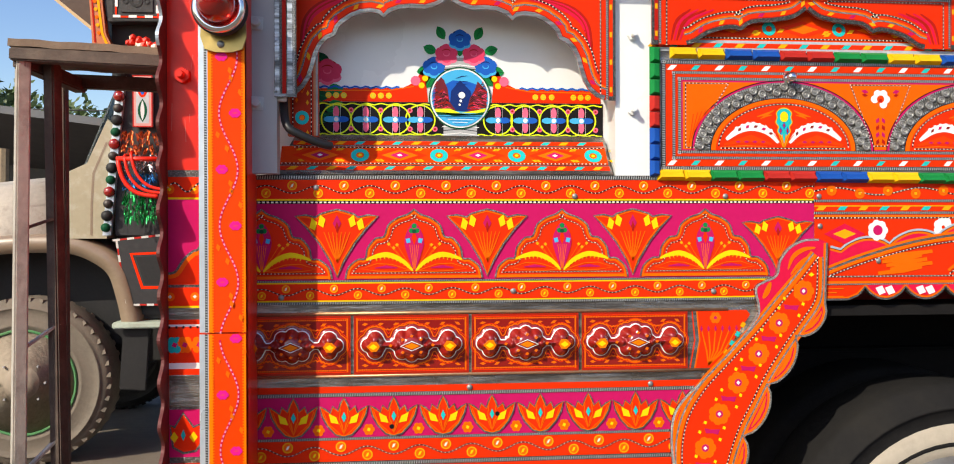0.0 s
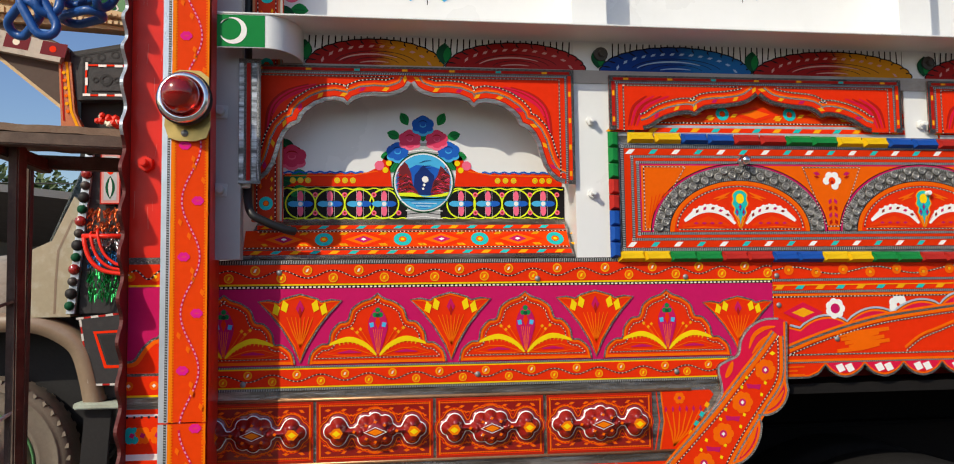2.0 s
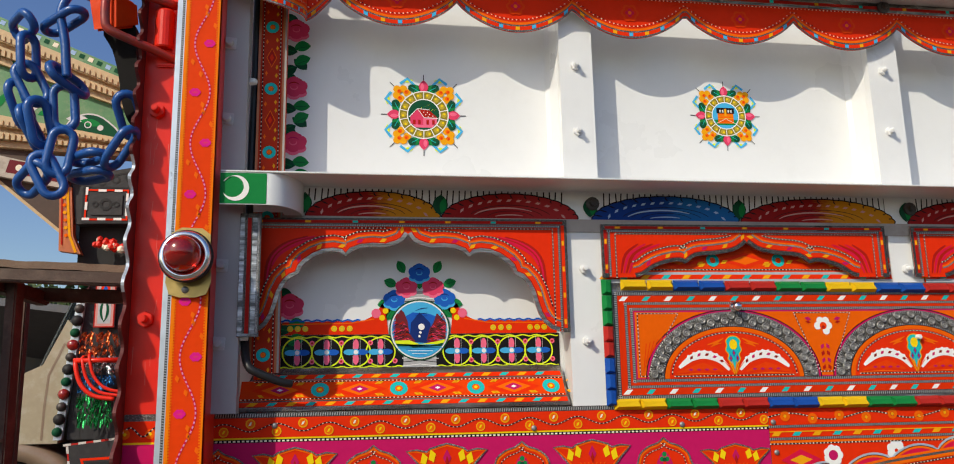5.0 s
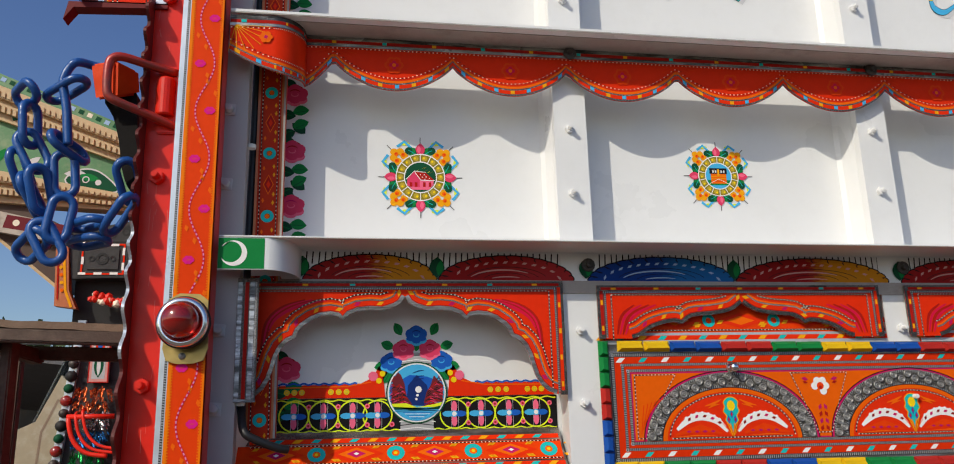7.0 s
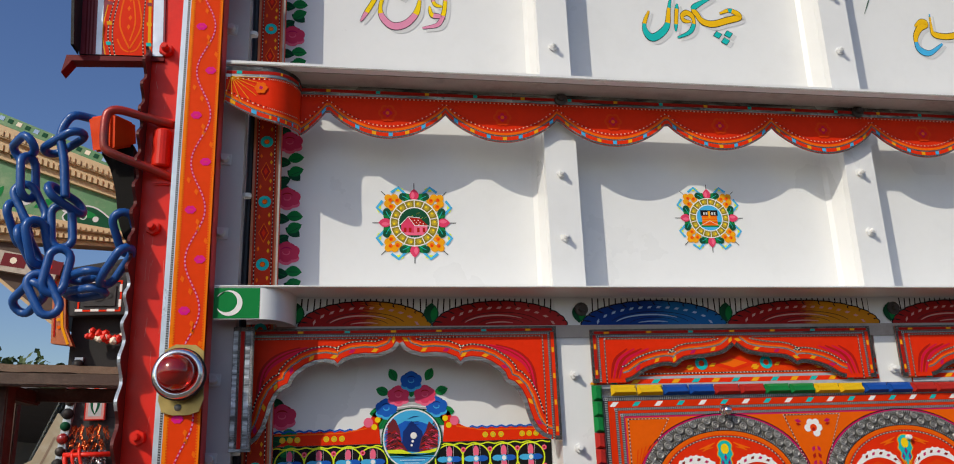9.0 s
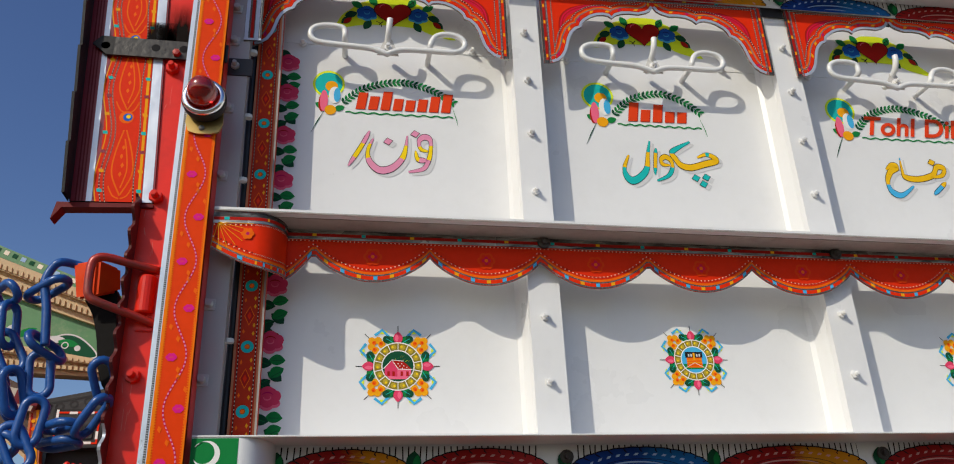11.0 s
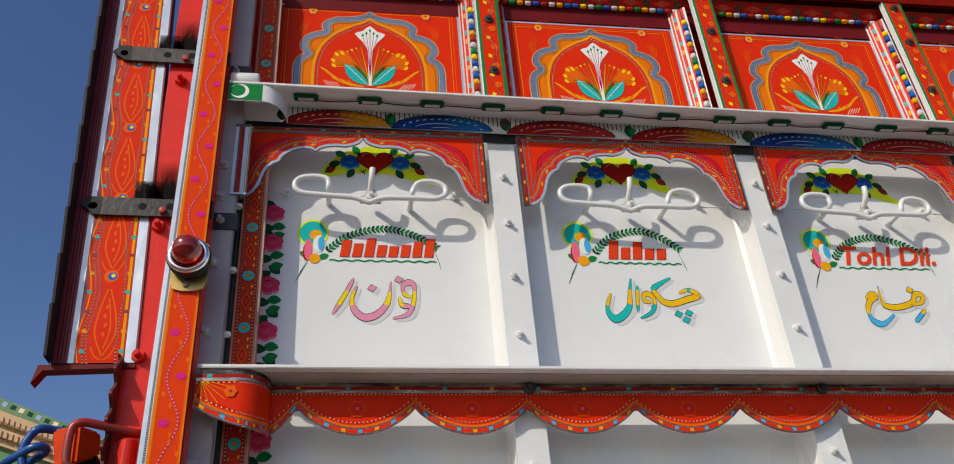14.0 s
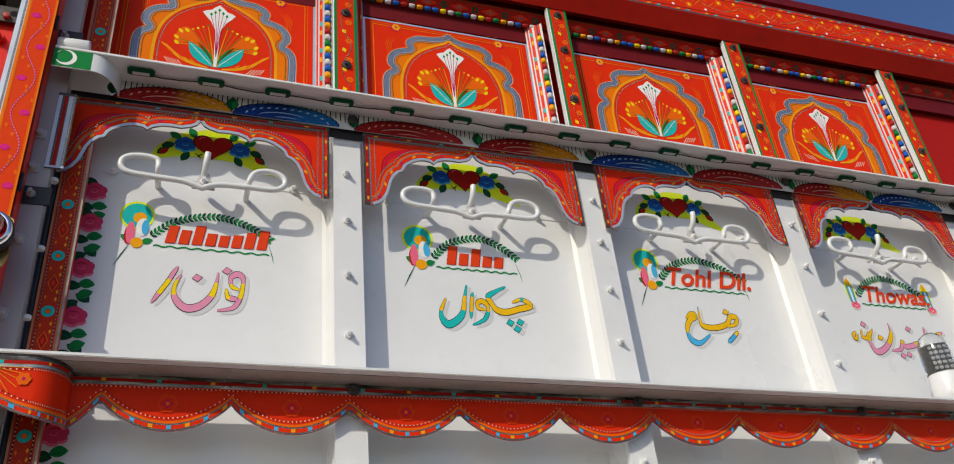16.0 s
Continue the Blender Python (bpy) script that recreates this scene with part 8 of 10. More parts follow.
# ---- top tier ----
def top_panel():
    """A red sheet with a cusped foil arch and a bunch of flowers."""
    a = Art()
    w, h = 0.385, 0.6
    a.slab(rect(-w, 0, w, h), "red", 0.0, 0.006)
    a.ribbon(rect(-w, 0, w, h), 0.0, 0.012, "silver_tape", 1.2, True)
    a.ribbon(rect(-w + 0.03, 0, w - 0.03, h - 0.02), 0.0, 0.004, "orange", 1.2, True)
    a.ribbon(rect(-w + 0.042, 0, w - 0.042, h - 0.032), 0.0, 0.003, "gold", 1.2, True)
    half = [(0.298, 0.0), (0.303, 0.18), (0.299, 0.25), (0.281, 0.285), (0.258, 0.303), (0.277, 0.335), (0.275, 0.375), (0.252, 0.412), (0.215, 0.432), (0.185, 0.443), (0.193, 0.474), (0.178, 0.503), (0.14, 0.525), (0.095, 0.529), (0.05, 0.538), (0.02, 0.55), (0.0, 0.57)]
    o = spline(half, 3)
    path = o + mirror(o[:-1])[::-1]
    a.poly(path, "amber", 1.8)
    a.ribbon(path, -0.006, 0.026, "rope_blue", 2.4)
    a.dash(offset(path, 0.01), 0.009, 0.0022, 0.016, "black_steel", 2.9, 0.003)
    for d in (-0.003, 0.023):
        a.dash(offset(path, d), 0.011, 0.0055, 0.0045, "black_ink", 3.1)
        a.line(offset(path, d - 0.0035), 0.002, "shade_ink", 3.0)
    a.ribbon(path, -0.012, -0.006, "orange", 2.2)
    stitched(a, offset(path, 0.034), 2.8, "gold", 0.012, 0.006, 0.004)
    inner = spline([(0.222, 0.0), (0.224, 0.2), (0.215, 0.285), (0.19, 0.36), (0.143, 0.424), (0.075, 0.475), (0.027, 0.5), (0.0, 0.524)], 4)
    ip = inner + mirror(inner[:-1])[::-1]
    a.poly(ip, "red", 3)
    a.ribbon(ip, -0.012, 0.0, "gold", 3.4)
    stitched(a, offset(ip, 0.012), 3.6, "cream", 0.012, 0.006, 0.0045)
    # flowers
    first = len(a.v)
    for s in (1, -1):
        for i in range(4):
            x = s * (0.045 + 0.022 * i)
            a.stroke(spline([(s * 0.004, 0.06), (x * 0.45, 0.17), (x, 0.3 - 0.012 * i)], 4), 0.0045, ("gold", "olive", "orange", "olive")[i], 4 + 0.05 * i, 0.4)
            a.disc(x, 0.302 - 0.012 * i, 0.006, ("green", "gold", "lime", "gold")[i], 4.6, 8)
        for i in range(3):
            a.stroke(spline([(s * 0.006, 0.06), (s * (0.03 + 0.012 * i), 0.13), (s * (0.075 + 0.012 * i), 0.185 - 0.012 * i)], 4), 0.011, ("green", "olive", "gold")[i], 4.25 + 0.05 * i, 0.3)
        a.poly(spline([(s * 0.06, 0.17), (s * 0.1, 0.24), (s * 0.135, 0.275), (s * 0.165, 0.262), (s * 0.185, 0.215), (s * 0.175, 0.17), (s * 0.12, 0.185)], 3, True), "orange", 4.2)
        for p in ((0.13, 0.258), (0.158, 0.25), (0.175, 0.21), (0.172, 0.178)):
            a.leaf(s * p[0] * 0.97, p[1] - 0.014, 0.03, 0.017, 90 - s * 40, "yellow", 4.9)
            a.stroke([(s * 0.02, 0.1), (s * 0.07, 0.18), (s * p[0], p[1] - 0.01)], 0.006, ("gold", "olive", "orange", "olive")[int(p[0] * 1000) % 4], 4.5, 0.3)
        a.stroke(spline([(s * 0.03, 0.052), (s * 0.1, 0.066), (s * 0.165, 0.098), (s * 0.222, 0.155)], 5), 0.017, "gold", 4.4, 0.1)
        for q in range(6):
            a.leaf(s * (0.08 + 0.026 * q), 0.062 + 0.003 * q * q, 0.045, 0.009, 90 - s * 48, "gold" if q % 2 else "amber", 4.6)
        for q in range(5):
            a.line([(s * (0.135 + 0.016 * q), 0.035 + 0.004 * q), (s * (0.165 + 0.014 * q), 0.075 + 0.002 * q)], 0.0028, "cream", 4.4)
        # corner spandrel
        a.disc(s * 0.289, 0.523, 0.027, "red_magenta", 2.4, 12)
        flower(a, s * 0.285, 0.527, 0.022, "gold", "magenta", 2.6)
        for q in range(4):
            a.stroke([(s * (0.24 - 0.02 * q), 0.56 + 0.008 * q), (s * (0.3 - 0.01 * q), 0.58 + 0.004 * q), (s * 0.34, 0.575)], 0.004, "orange", 2.6)
            a.stroke([(s * (0.335 - 0.006 * q), 0.34), (s * (0.345 - 0.01 * q), 0.41), (s * (0.325 - 0.012 * q), 0.455)], 0.004, "orange", 2.6)
    kite = spline([(0, 0.26), (-0.034, 0.33), (-0.076, 0.385), (-0.036, 0.404), (0, 0.44), (0.036, 0.404), (0.076, 0.385), (0.034, 0.33)], 2, True)
    a.poly(kite, "white_ink", 5.8)
    a.poly([(-0.007, 0.06), (0.007, 0.06), (0.012, 0.3), (-0.012, 0.3)], "white_ink", 5.7)
    for x, z in ((-0.036, 0.375), (-0.018, 0.39), (0, 0.408), (0.018, 0.39), (0.036, 0.375)):
        a.line([(0, 0.12), (x * 0.4, 0.28), (x, z - 0.01)], 0.0026, "magenta", 6.2)
        a.diamond(x, z, 0.007, 0.012, "green", 6.4)
    a.v[first:] = [(x * 0.84, y, 0.131 + 0.93 * (z - 0.06)) for x, y, z in a.v[first:]]
    for s in (1, -1):
        a.leaf(s * 0.008, 0.13, 0.155, 0.052, 90 - s * 38, "teal", 5, -0.05 * s)
        a.line([(s * 0.016, 0.142), (s * 0.06, 0.198), (s * 0.096, 0.242)], 0.0022, "white_ink", 5.6)
        for q in range(5):
            a.stroke([(s * (0.026 + 0.014 * q), 0.16 + 0.017 * q), (s * (0.05 + 0.013 * q), 0.166 + 0.019 * q)], 0.003, "gold" if q % 2 else "white_ink", 5.5)
    a.v = [(x, y, z * 0.945) for x, y, z in a.v]
    return a.mesh("flower_panel")


TOPY = 2.345
fp = top_panel()
tops = [0.262, 1.238, 2.232, 3.225]
for x, dz in zip(tops, (0.03, 0.0, -0.003, -0.004)):
    part("flower_panel", fp, truck, (x, TOPY, 4.115 + dz), "red sticker panel with foil arch and flowers")


def top_post():
    a = Art()
    w, z0, z1 = 0.05, 0.0, 0.758
    a.slab(rect(-w, z0, w, z1), "red", 0.0, 0.022, "white_foil")
    a.poly(rect(-w, z0, -w + 0.006, z1), "white_foil", 1.2)
    for s in (-w + 0.006, w - 0.012):
        a.poly(rect(s, z0, s + 0.012, z1), "green", 1.4)
    z, i = 0.03, 0
    while z < z1 - 0.03:
        x = 0.006 + 0.01 * (-1) ** i
        if i % 2:
            a.diamond(x, z, 0.01, 0.014, "yellow", 2, 25)
        else:
            a.petals(x, z, 0.015, 6, "orange", 2)
        z += 0.052
        i += 1
    stitched(a, [(0.004 + 0.02 * math.sin(q * 0.5), q * 0.02) for q in range(37)], 2.4, "cream", 0.012, 0.005, 0.003)
    return a.mesh("top_post")


tp = top_post()
for x in posts:
    p = part("top_post", tp, truck, (x, 2.265, 4.1), "red post with green edges and foil")
    for z in (4.31, 4.6, 4.82):
        part("stud", stud_mesh, p, (x + 0.004, 2.265, z))


def reveal(s):
    """The splayed strip between a panel and a post."""
    a = Art()
    h = 0.672
    a.slab(rect(-0.042, 0, 0.042, h), "red", 0.0, 0.004)
    for x, w, m in ((-0.042, 0.008, "foil_grey"), (-0.026, 0.006, "shade_ink"), (-0.006, 0.01, "foil_grey"), (0.016, 0.006, "black_steel"), (0.032, 0.01, "foil_grey")):
        a.poly(rect(x, 0, x + w, h), m, 1.2)
    a.dash([(-0.012, 0.02), (-0.012, h - 0.01)], 0.05, 0.025, 0.01, ["teal", "red", "gold"], 1.8)
    a.dash([(0.026, 0.02), (0.026, h - 0.01)], 0.06, 0.02, 0.008, ["gold", "magenta", "orange"], 1.8)
    return a.mesh("reveal")


rv = {s: reveal(s) for s in (1, -1)}


def round_bead(mat):
    return solid("bead", mat, lathe([(0.0, -0.0135), (0.01, -0.0125), (0.0125, -0.006), (0.0125, 0.006), (0.01, 0.0125), (0.0, 0.0135)], "z", 10), smooth=True)


def lying_bead(mat):
    return solid("bead", mat, lathe([(0.0, -0.0135), (0.009, -0.0125), (0.0105, -0.006), (0.0105, 0.006), (0.009, 0.0125), (0.0, 0.0135)], "x", 10), smooth=True)


BEADS = ["yellow", "bead_red", "shade_ink", "green", "gold", "blue", "shade_ink", "blue"]
rb, lb = {c: round_bead(c) for c in set(BEADS)}, {c: lying_bead(c) for c in set(BEADS)}
for i, x in enumerate(tops):
    for s in (1, -1):
        q = part("reveal", rv[s], truck, (x + s * 0.4175, 2.3175, 4.105))
        q.rotation_euler = (0, 0, radians(-40 * s))
    string = part("bead_string", solid("cord", "cable", tube([(-0.43, 0, 0), (0, -0.002, -0.004), (0.43, 0, 0)], 0.003, 6)), truck, (x, 2.326, 4.782), "string of coloured glass beads")
    for k in range(24):
        part("bead", lb[BEADS[(k // 2 + k) % 8]], string, (x - 0.42 + 0.0365 * k, 2.326, 4.78))
    side = part("bead_string", solid("cord", "cable", tube([(0, 0, 0), (0, 0, 0.6)], 0.003, 6)), truck, (x + 0.428, 2.293, 4.11), "upright string of coloured beads")
    for k in range(17):
        part("bead", rb[BEADS[(k * 3) % 8]], side, (x + 0.428, 2.292, 4.13 + 0.034 * k))


def soffit_strip():
    a = Art()
    x0, x1 = -0.1, END
    a.slab(rect(x0, 0, x1, 0.075), "deep_red", 0.0, 0.004)
    x, i = x0 + 0.05, 0
    while x < x1:
        if i % 2:
            a.ring(x, 0.037, 0.017, 0.008, "dark_green", 1.6, 12)
        else:
            a.diamond(x, 0.037, 0.045, 0.019, "red", 1.4)
            a.diamond(x, 0.037, 0.02, 0.009, "maroon", 1.8)
        x += 0.075
        i += 1
    stitched(a, [(x0, 0.006), (x1, 0.006)], 1.8, "cream", 0.012, 0.005, 0.004)
    stitched(a, [(x0, 0.069), (x1, 0.069)], 1.8, "gold", 0.012, 0.005, 0.004)
    return a.mesh("soffit_strip")


q = part("soffit_strip", soffit_strip(), truck, (0, 2.337, 4.787), "dark red sticker strip under the rail")
q.rotation_euler = (radians(24), 0, 0)
a = Art()
a.box(-0.1, END, 0.0, 0.01, 4.69, 4.93, "dark_red_paint")
part("head_board", a.mesh("head_board"), truck, (0, 2.343, 0), "dark red board behind the beads")


def top_rail():
    a = Art()
    x0, x1 = -0.25, END
    z0, z1 = 4.93, 5.105
    a.slab(rect(x0, z0, x1, z1), "red_paint", 0.0, 0.3)
    a.slab(rect(x0, z1, x1, z1 + 0.028), "dark_red_paint", -0.025, 0.3)
    a.slab(rect(x0, z1 + 0.028, x1, z1 + 0.08), "dark_red_paint", 0.004, 0.3)
    # plain red underside, sloping back to the posts
    a.face([(x0, 0.0, z0), (x0, 0.074, 4.862), (x1, 0.074, 4.862), (x1, 0.0, z0)][::-1], "red_paint")
    a.face([(x0, 0.074, 4.862), (x0, 0.11, 4.9), (x1, 0.11, 4.9), (x1, 0.074, 4.862)][::-1], "dark_red_paint")
    a.poly(rect(x0, z0 + 0.002, x1, z0 + 0.012), "zip", 1)
    a.poly(rect(x0, z1 - 0.012, x1, z1 - 0.002), "zip", 1)
    a.poly(rect(x0, z0 + 0.012, x1, z1 - 0.012), "red", 1)
    m = (z0 + z1) / 2
    for z in (z0 + 0.018, z1 - 0.018):
        a.dash([(x0 + 0.02, z), (x1, z)], 0.055, 0.02, 0.01, ["gold", "teal", "red"], 1.6, 0.005)
    for z in (z0 + 0.03, z1 - 0.032):
        stitched(a, [(x0, z), (x1, z)], 2.2, "maroon", 0.012, 0.006, 0.004)
    wv = [(x0 + i * 0.012, m + 0.03 * math.sin(i * 0.2)) for i in range(int((x1 - x0) / 0.012))]
    stitched(a, wv, 2.4, "cream", 0.012, 0.006, 0.003)
    a.line(wv, 0.003, "gold", 2)
    x, i = x0 + 0.1, 0
    while x < x1:
        s = (-1) ** i
        z = m - s * 0.026
        a.petals(x, z, 0.02, 6, "orange", 2.2)
        a.disc(x, z, 0.008, "yellow", 2.6, 8)
        for d in (-1, 1):
            a.stroke(spline([(x + d * 0.03, z), (x + d * 0.07, z + s * 0.038), (x + d * 0.11, z + s * 0.016)], 4), 0.009, "orange", 2.1)
            a.line(spline([(x + d * 0.02, z + s * 0.016), (x + d * 0.06, z + s * 0.058), (x + d * 0.12, z + s * 0.04)], 4), 0.003, "orange", 2.1)
        a.disc(x + 0.094, m + 0.04, 0.009, "yellow", 2.5, 8)
        a.disc(x + 0.094, m - 0.042, 0.008, "white_ink", 2.5, 8)
        x += 0.188
        i += 1
    return a.mesh("top_rail")


part("top_rail", top_rail(), truck, (0, 2.19, 0), "red top rail with ornamental sticker strip")

# side marker lights under the top ledge
def marker_body(bm):
    bmesh.ops.create_cube(bm, size=1, matrix=Matrix.Diagonal((0.09, 0.034, 0.016, 1)))
marker, marker_lens = solid("marker", "dark_green", marker_body, 0.005), solid("lens", "shade_ink", cuboid(-0.03, 0.03, -0.009, 0.009, -0.006, 0.006), 0.002)
for i in range(17):
    x = 0.021 + 0.2335 * i
    if x < END - 0.1:
        m = part("marker_light", marker, truck, (x, 2.178, 4.053 - SAG[2] * x), "small green-framed marker light")
        part("lens", marker_lens, m, (x, 2.178, 4.0497 - SAG[2] * x))
wire = []
random.seed(11)
for i in range(60):
    x = 0.02 + i * 0.066
    if x < END - 0.05:
        wire.append(Vector((x, 2.188 + 0.006 * math.sin(i * 1.3), 4.056 - SAG[2] * x - 0.004 * abs(math.sin(i * 0.9)))))
part("marker_wire", solid("wire", "cable", tube(wire, 0.0028, 6)), truck, (0, 0, 0))
part("roller", solid("roller", "white_paint", lathe([(0.0, -0.05), (0.03, -0.05), (0.033, -0.045), (0.033, 0.045), (0.03, 0.05), (0.0, 0.05)], "x", 18), smooth=True), truck, (-0.2, 2.17, 4.11), "short white tube on the ledge")

# beacon on the middle ledge
bx, by, bz = 3.172, 2.185, 2.918
b = part("beacon", solid("base", "white_paint", lathe([(0.0, 0.0), (0.064, 0.0), (0.066, 0.04), (0.06, 0.118), (0.056, 0.124), (0.0, 0.124)], "z", 28), smooth=True), truck, (bx, by, bz), "clear domed lamp on a white base")
part("dome", solid("dome", "clear_glass", lathe([(0.058, 0.12), (0.06, 0.125), (0.06, 0.2), (0.055, 0.255), (0.042, 0.285), (0.022, 0.299), (0.0, 0.302)], "z", 28), smooth=True), b, (bx, by, bz), "clear plastic dome")
part("lamp_board", solid("board", "dark_steel", cuboid(-0.034, 0.034, -0.022, 0.022, 0.125, 0.245), 0.004), b, (bx, by, bz), "dark board of small lamps")
element = solid("element", "shade_ink", lathe([(0.0, -0.004), (0.006, -0.003), (0.0075, 0.0)], "y", 10), smooth=True)
for k in range(4):
    for j in range(5):
        part("light_element", element, b, (bx - 0.0255 + 0.017 * k, by - 0.0225, bz + 0.145 + 0.021 * j))
b.rotation_euler = (0, 0, radians(-20))

# ---- tailgate, swung open beside the corner ----
def tailgate():
    a = Art()
    lean = -0.047
    z0, z1 = 2.99, 5.0

    def sh(x, z):
        return x + lean * (z - z0), z

    def col(x0, x1, m, lift):
        a.poly([sh(x0, z0), sh(x1, z0), sh(x1, z1), sh(x0, z1)], m, lift)
    a.slab([sh(-0.425, z0), sh(-0.425, z1), sh(-0.658, z1), sh(-0.658, z0)], "gate_maroon", 0.0, 0.05, "black_steel")
    # stepped flange that stands out from the outer edge
    n = 180
    for i in range(n):
        za, zb = z0 + (z1 - z0) * i / n, z0 + (z1 - z0) * (i + 1) / n
        da, db = (0.056 + 0.016 * (((z - z0) / 0.165) % 1.0) for z in (za, zb - 1e-4))
        xa, xb = sh(-0.655, za)[0], sh(-0.655, zb)[0]
        a.face([(xa, 0.01, za), (xa, -da, za), (xb, -db, zb), (xb, 0.01, zb)], "black_steel")
        a.face([(xa - 0.008, 0.01, za), (xb - 0.008, 0.01, zb), (xb - 0.008, -db, zb), (xa - 0.008, -da, za)], "black_steel")
        a.face([(xa - 0.008, -da, za), (xb - 0.008, -db, zb), (xb, -db, zb), (xa, -da, za)][::-1], "black_steel")
    for x in (-0.641, -0.632, -0.623):
        a.line([sh(x, z0), sh(x, z1)], 0.004, "dark_red_paint", 2)
    col(-0.613, -0.597, "silver_tape", 1)
    col(-0.594, -0.585, "maroon", 1)
    col(-0.585, -0.46, "red", 1.2)
    col(-0.472, -0.464, "gold", 1.5)
    col(-0.458, -0.43, "silver_tape", 1)
    for k, x0 in ((0, -0.578), (1, -0.475)):
        zs = [z0 + 0.02 * i for i in range(100)]
        if k == 0:
            a.line([sh(x0 + 0.01 * math.sin(z * 20), z) for z in zs], 0.014, "red", 1.6)
            a.line([sh(x0 - 0.008 + 0.01 * math.sin(z * 20), z) for z in zs], 0.003, "gold", 1.8)
        for off in ((0.006, 0.018) if k == 0 else (-0.008,)):
            stitched(a, [sh(x0 + off + (0.01 if k == 0 else 0.003) * math.sin(z * 20), z) for z in zs], 2, "cream", 0.011, 0.005, 0.0035)
        for i in range(30):
            z = z0 + 0.03 + 0.065 * i
            x = x0 - 0.001 if k == 0 else x0 + 0.006
            a.poly([sh(x - 0.006, z), sh(x + 0.008, z), sh(x + 0.006, z + 0.011), sh(x - 0.008, z + 0.011)], ("teal", "gold", "maroon")[i % 3], 2.2)
    for i in range(7):
        z = z0 + 0.12 + 0.29 * i
        c = -0.522
        lf = spline([(0.0, -0.1), (0.03, -0.03), (0.025, 0.04), (0.004, 0.12)], 5)
        a.poly([sh(c + p, z + q) for p, q in lf] + [sh(c - p * 0.9, z + q) for p, q in lf[::-1]], "red", 1.7)
        a.line([sh(c + 0.45 * p, z + 0.75 * q) for p, q in lf], 0.004, "orange", 2.05)
        for s in (1, -0.9):
            a.line([sh(c + s * p, z + q) for p, q in lf], 0.0045, "orange", 2)
        for q in range(4):
            a.diamond(*sh(c - 0.004 + 0.004 * (q % 2), z - 0.03 + 0.03 * q), 0.005, 0.009, "orange", 2)
        for s in (1, -1):
            a.line([sh(c + s * p, z + q) for p, q in spline([(0.002, -0.11), (0.02, -0.1), (0.034, -0.07)], 4)], 0.004, "orange", 2)
        a.disc(*sh(c, z + 0.165), 0.022, "orange", 2.2, 10)
        a.disc(*sh(c + 0.004, z + 0.165), 0.014, "blue", 2.6, 10)
        a.disc(*sh(c + 0.006, z + 0.167), 0.007, "yellow", 3, 8)
    return a.mesh("tailgate")


gate = part("tailgate", tailgate(), truck, (0, 2.141, 0), "open tailgate leaf in red, orange and foil")
a = Art()
a.slab([(-0.7, 2.93), (-0.69, 2.985), (-0.425, 2.985), (-0.425, 2.974), (-0.675, 2.968)], "dark_red_paint", 0.012, 0.03)
part("gate_foot", a.mesh("gate_foot"), gate, (0, 2.15, 0))
for z, x, w, h in ((3.53, -0.405, 0.075, 0.19), (4.19, -0.41, 0.075, 0.19), (3.53, -0.465, 0.045, 0.1), (4.19, -0.47, 0.045, 0.1)):
    a = Art()
    a.poly(rect(-w, 0, w, h), "soot", 1)
    part("soot_mark", a.mesh("soot_mark"), gate, (x, 2.136, z), "black torch soot around the hinge")


def hinge(z, steel="dark_steel"):
    a = Art()
    a.slab([(-0.665, 0.01), (-0.64, 0.04), (-0.3, 0.03), (-0.255, 0.029), (-0.255, -0.035), (-0.3, -0.035), (-0.62, -0.028)], steel, 0.005, 0.003)
    a.poly([(-0.665, 0.01), (-0.64, 0.04), (-0.6, 0.038), (-0.6, -0.029), (-0.62, -0.028)], "black_steel", 8)
    for x in (-0.625, -0.475, -0.39):
        a.disc(x, 0.004, 0.0135, "black_ink", 8, 12)
    a.poly([(-0.36, 0.03), (-0.255, 0.029), (-0.255, -0.035), (-0.36, -0.035)], "cable", 8)
    h = part("hinge", a.mesh("hinge"), truck, (0, 2.13, z), "flat steel hinge strap with bolts")
    part("bolt", solid("bolt", "worn_red", lathe([(0.0, -0.014), (0.011, -0.013), (0.013, -0.004), (0.013, 0.0)], "y", 6)), h, (-0.41, 2.125, z - 0.014))
    b = Art()
    b.slab(rect(-0.3, -0.035, -0.185, 0.03), "cable", 0.004, 0.004)
    part("hinge_end", b.mesh("hinge_end"), h, (0, 2.2, z))
    part("bolt", bolt_grey, h, (-0.24, 2.197, z))


hinge(3.52, "sooty_steel")
hinge(4.18)

# latch: taped block, bent handle, half pipe and black tongue
def latch_block(bm):
    """A tapered block, narrower below and drawn back to one side."""
    front = [(-0.586, 2.1, 2.674), (-0.531, 2.097, 2.682), (-0.537, 2.095, 2.794), (-0.606, 2.1, 2.779)]
    rear = [(-0.53, 2.17, 2.72), (-0.484, 2.168, 2.724), (-0.492, 2.165, 2.79), (-0.56, 2.17, 2.795)]
    f, r = [bm.verts.new(p) for p in front], [bm.verts.new(p) for p in rear]
    bm.faces.new(f)
    bm.faces.new(r[::-1])
    for k in range(4):
        bm.faces.new((f[k], r[k], r[(k + 1) % 4], f[(k + 1) % 4]))
    bmesh.ops.recalc_face_normals(bm, faces=bm.faces[:])


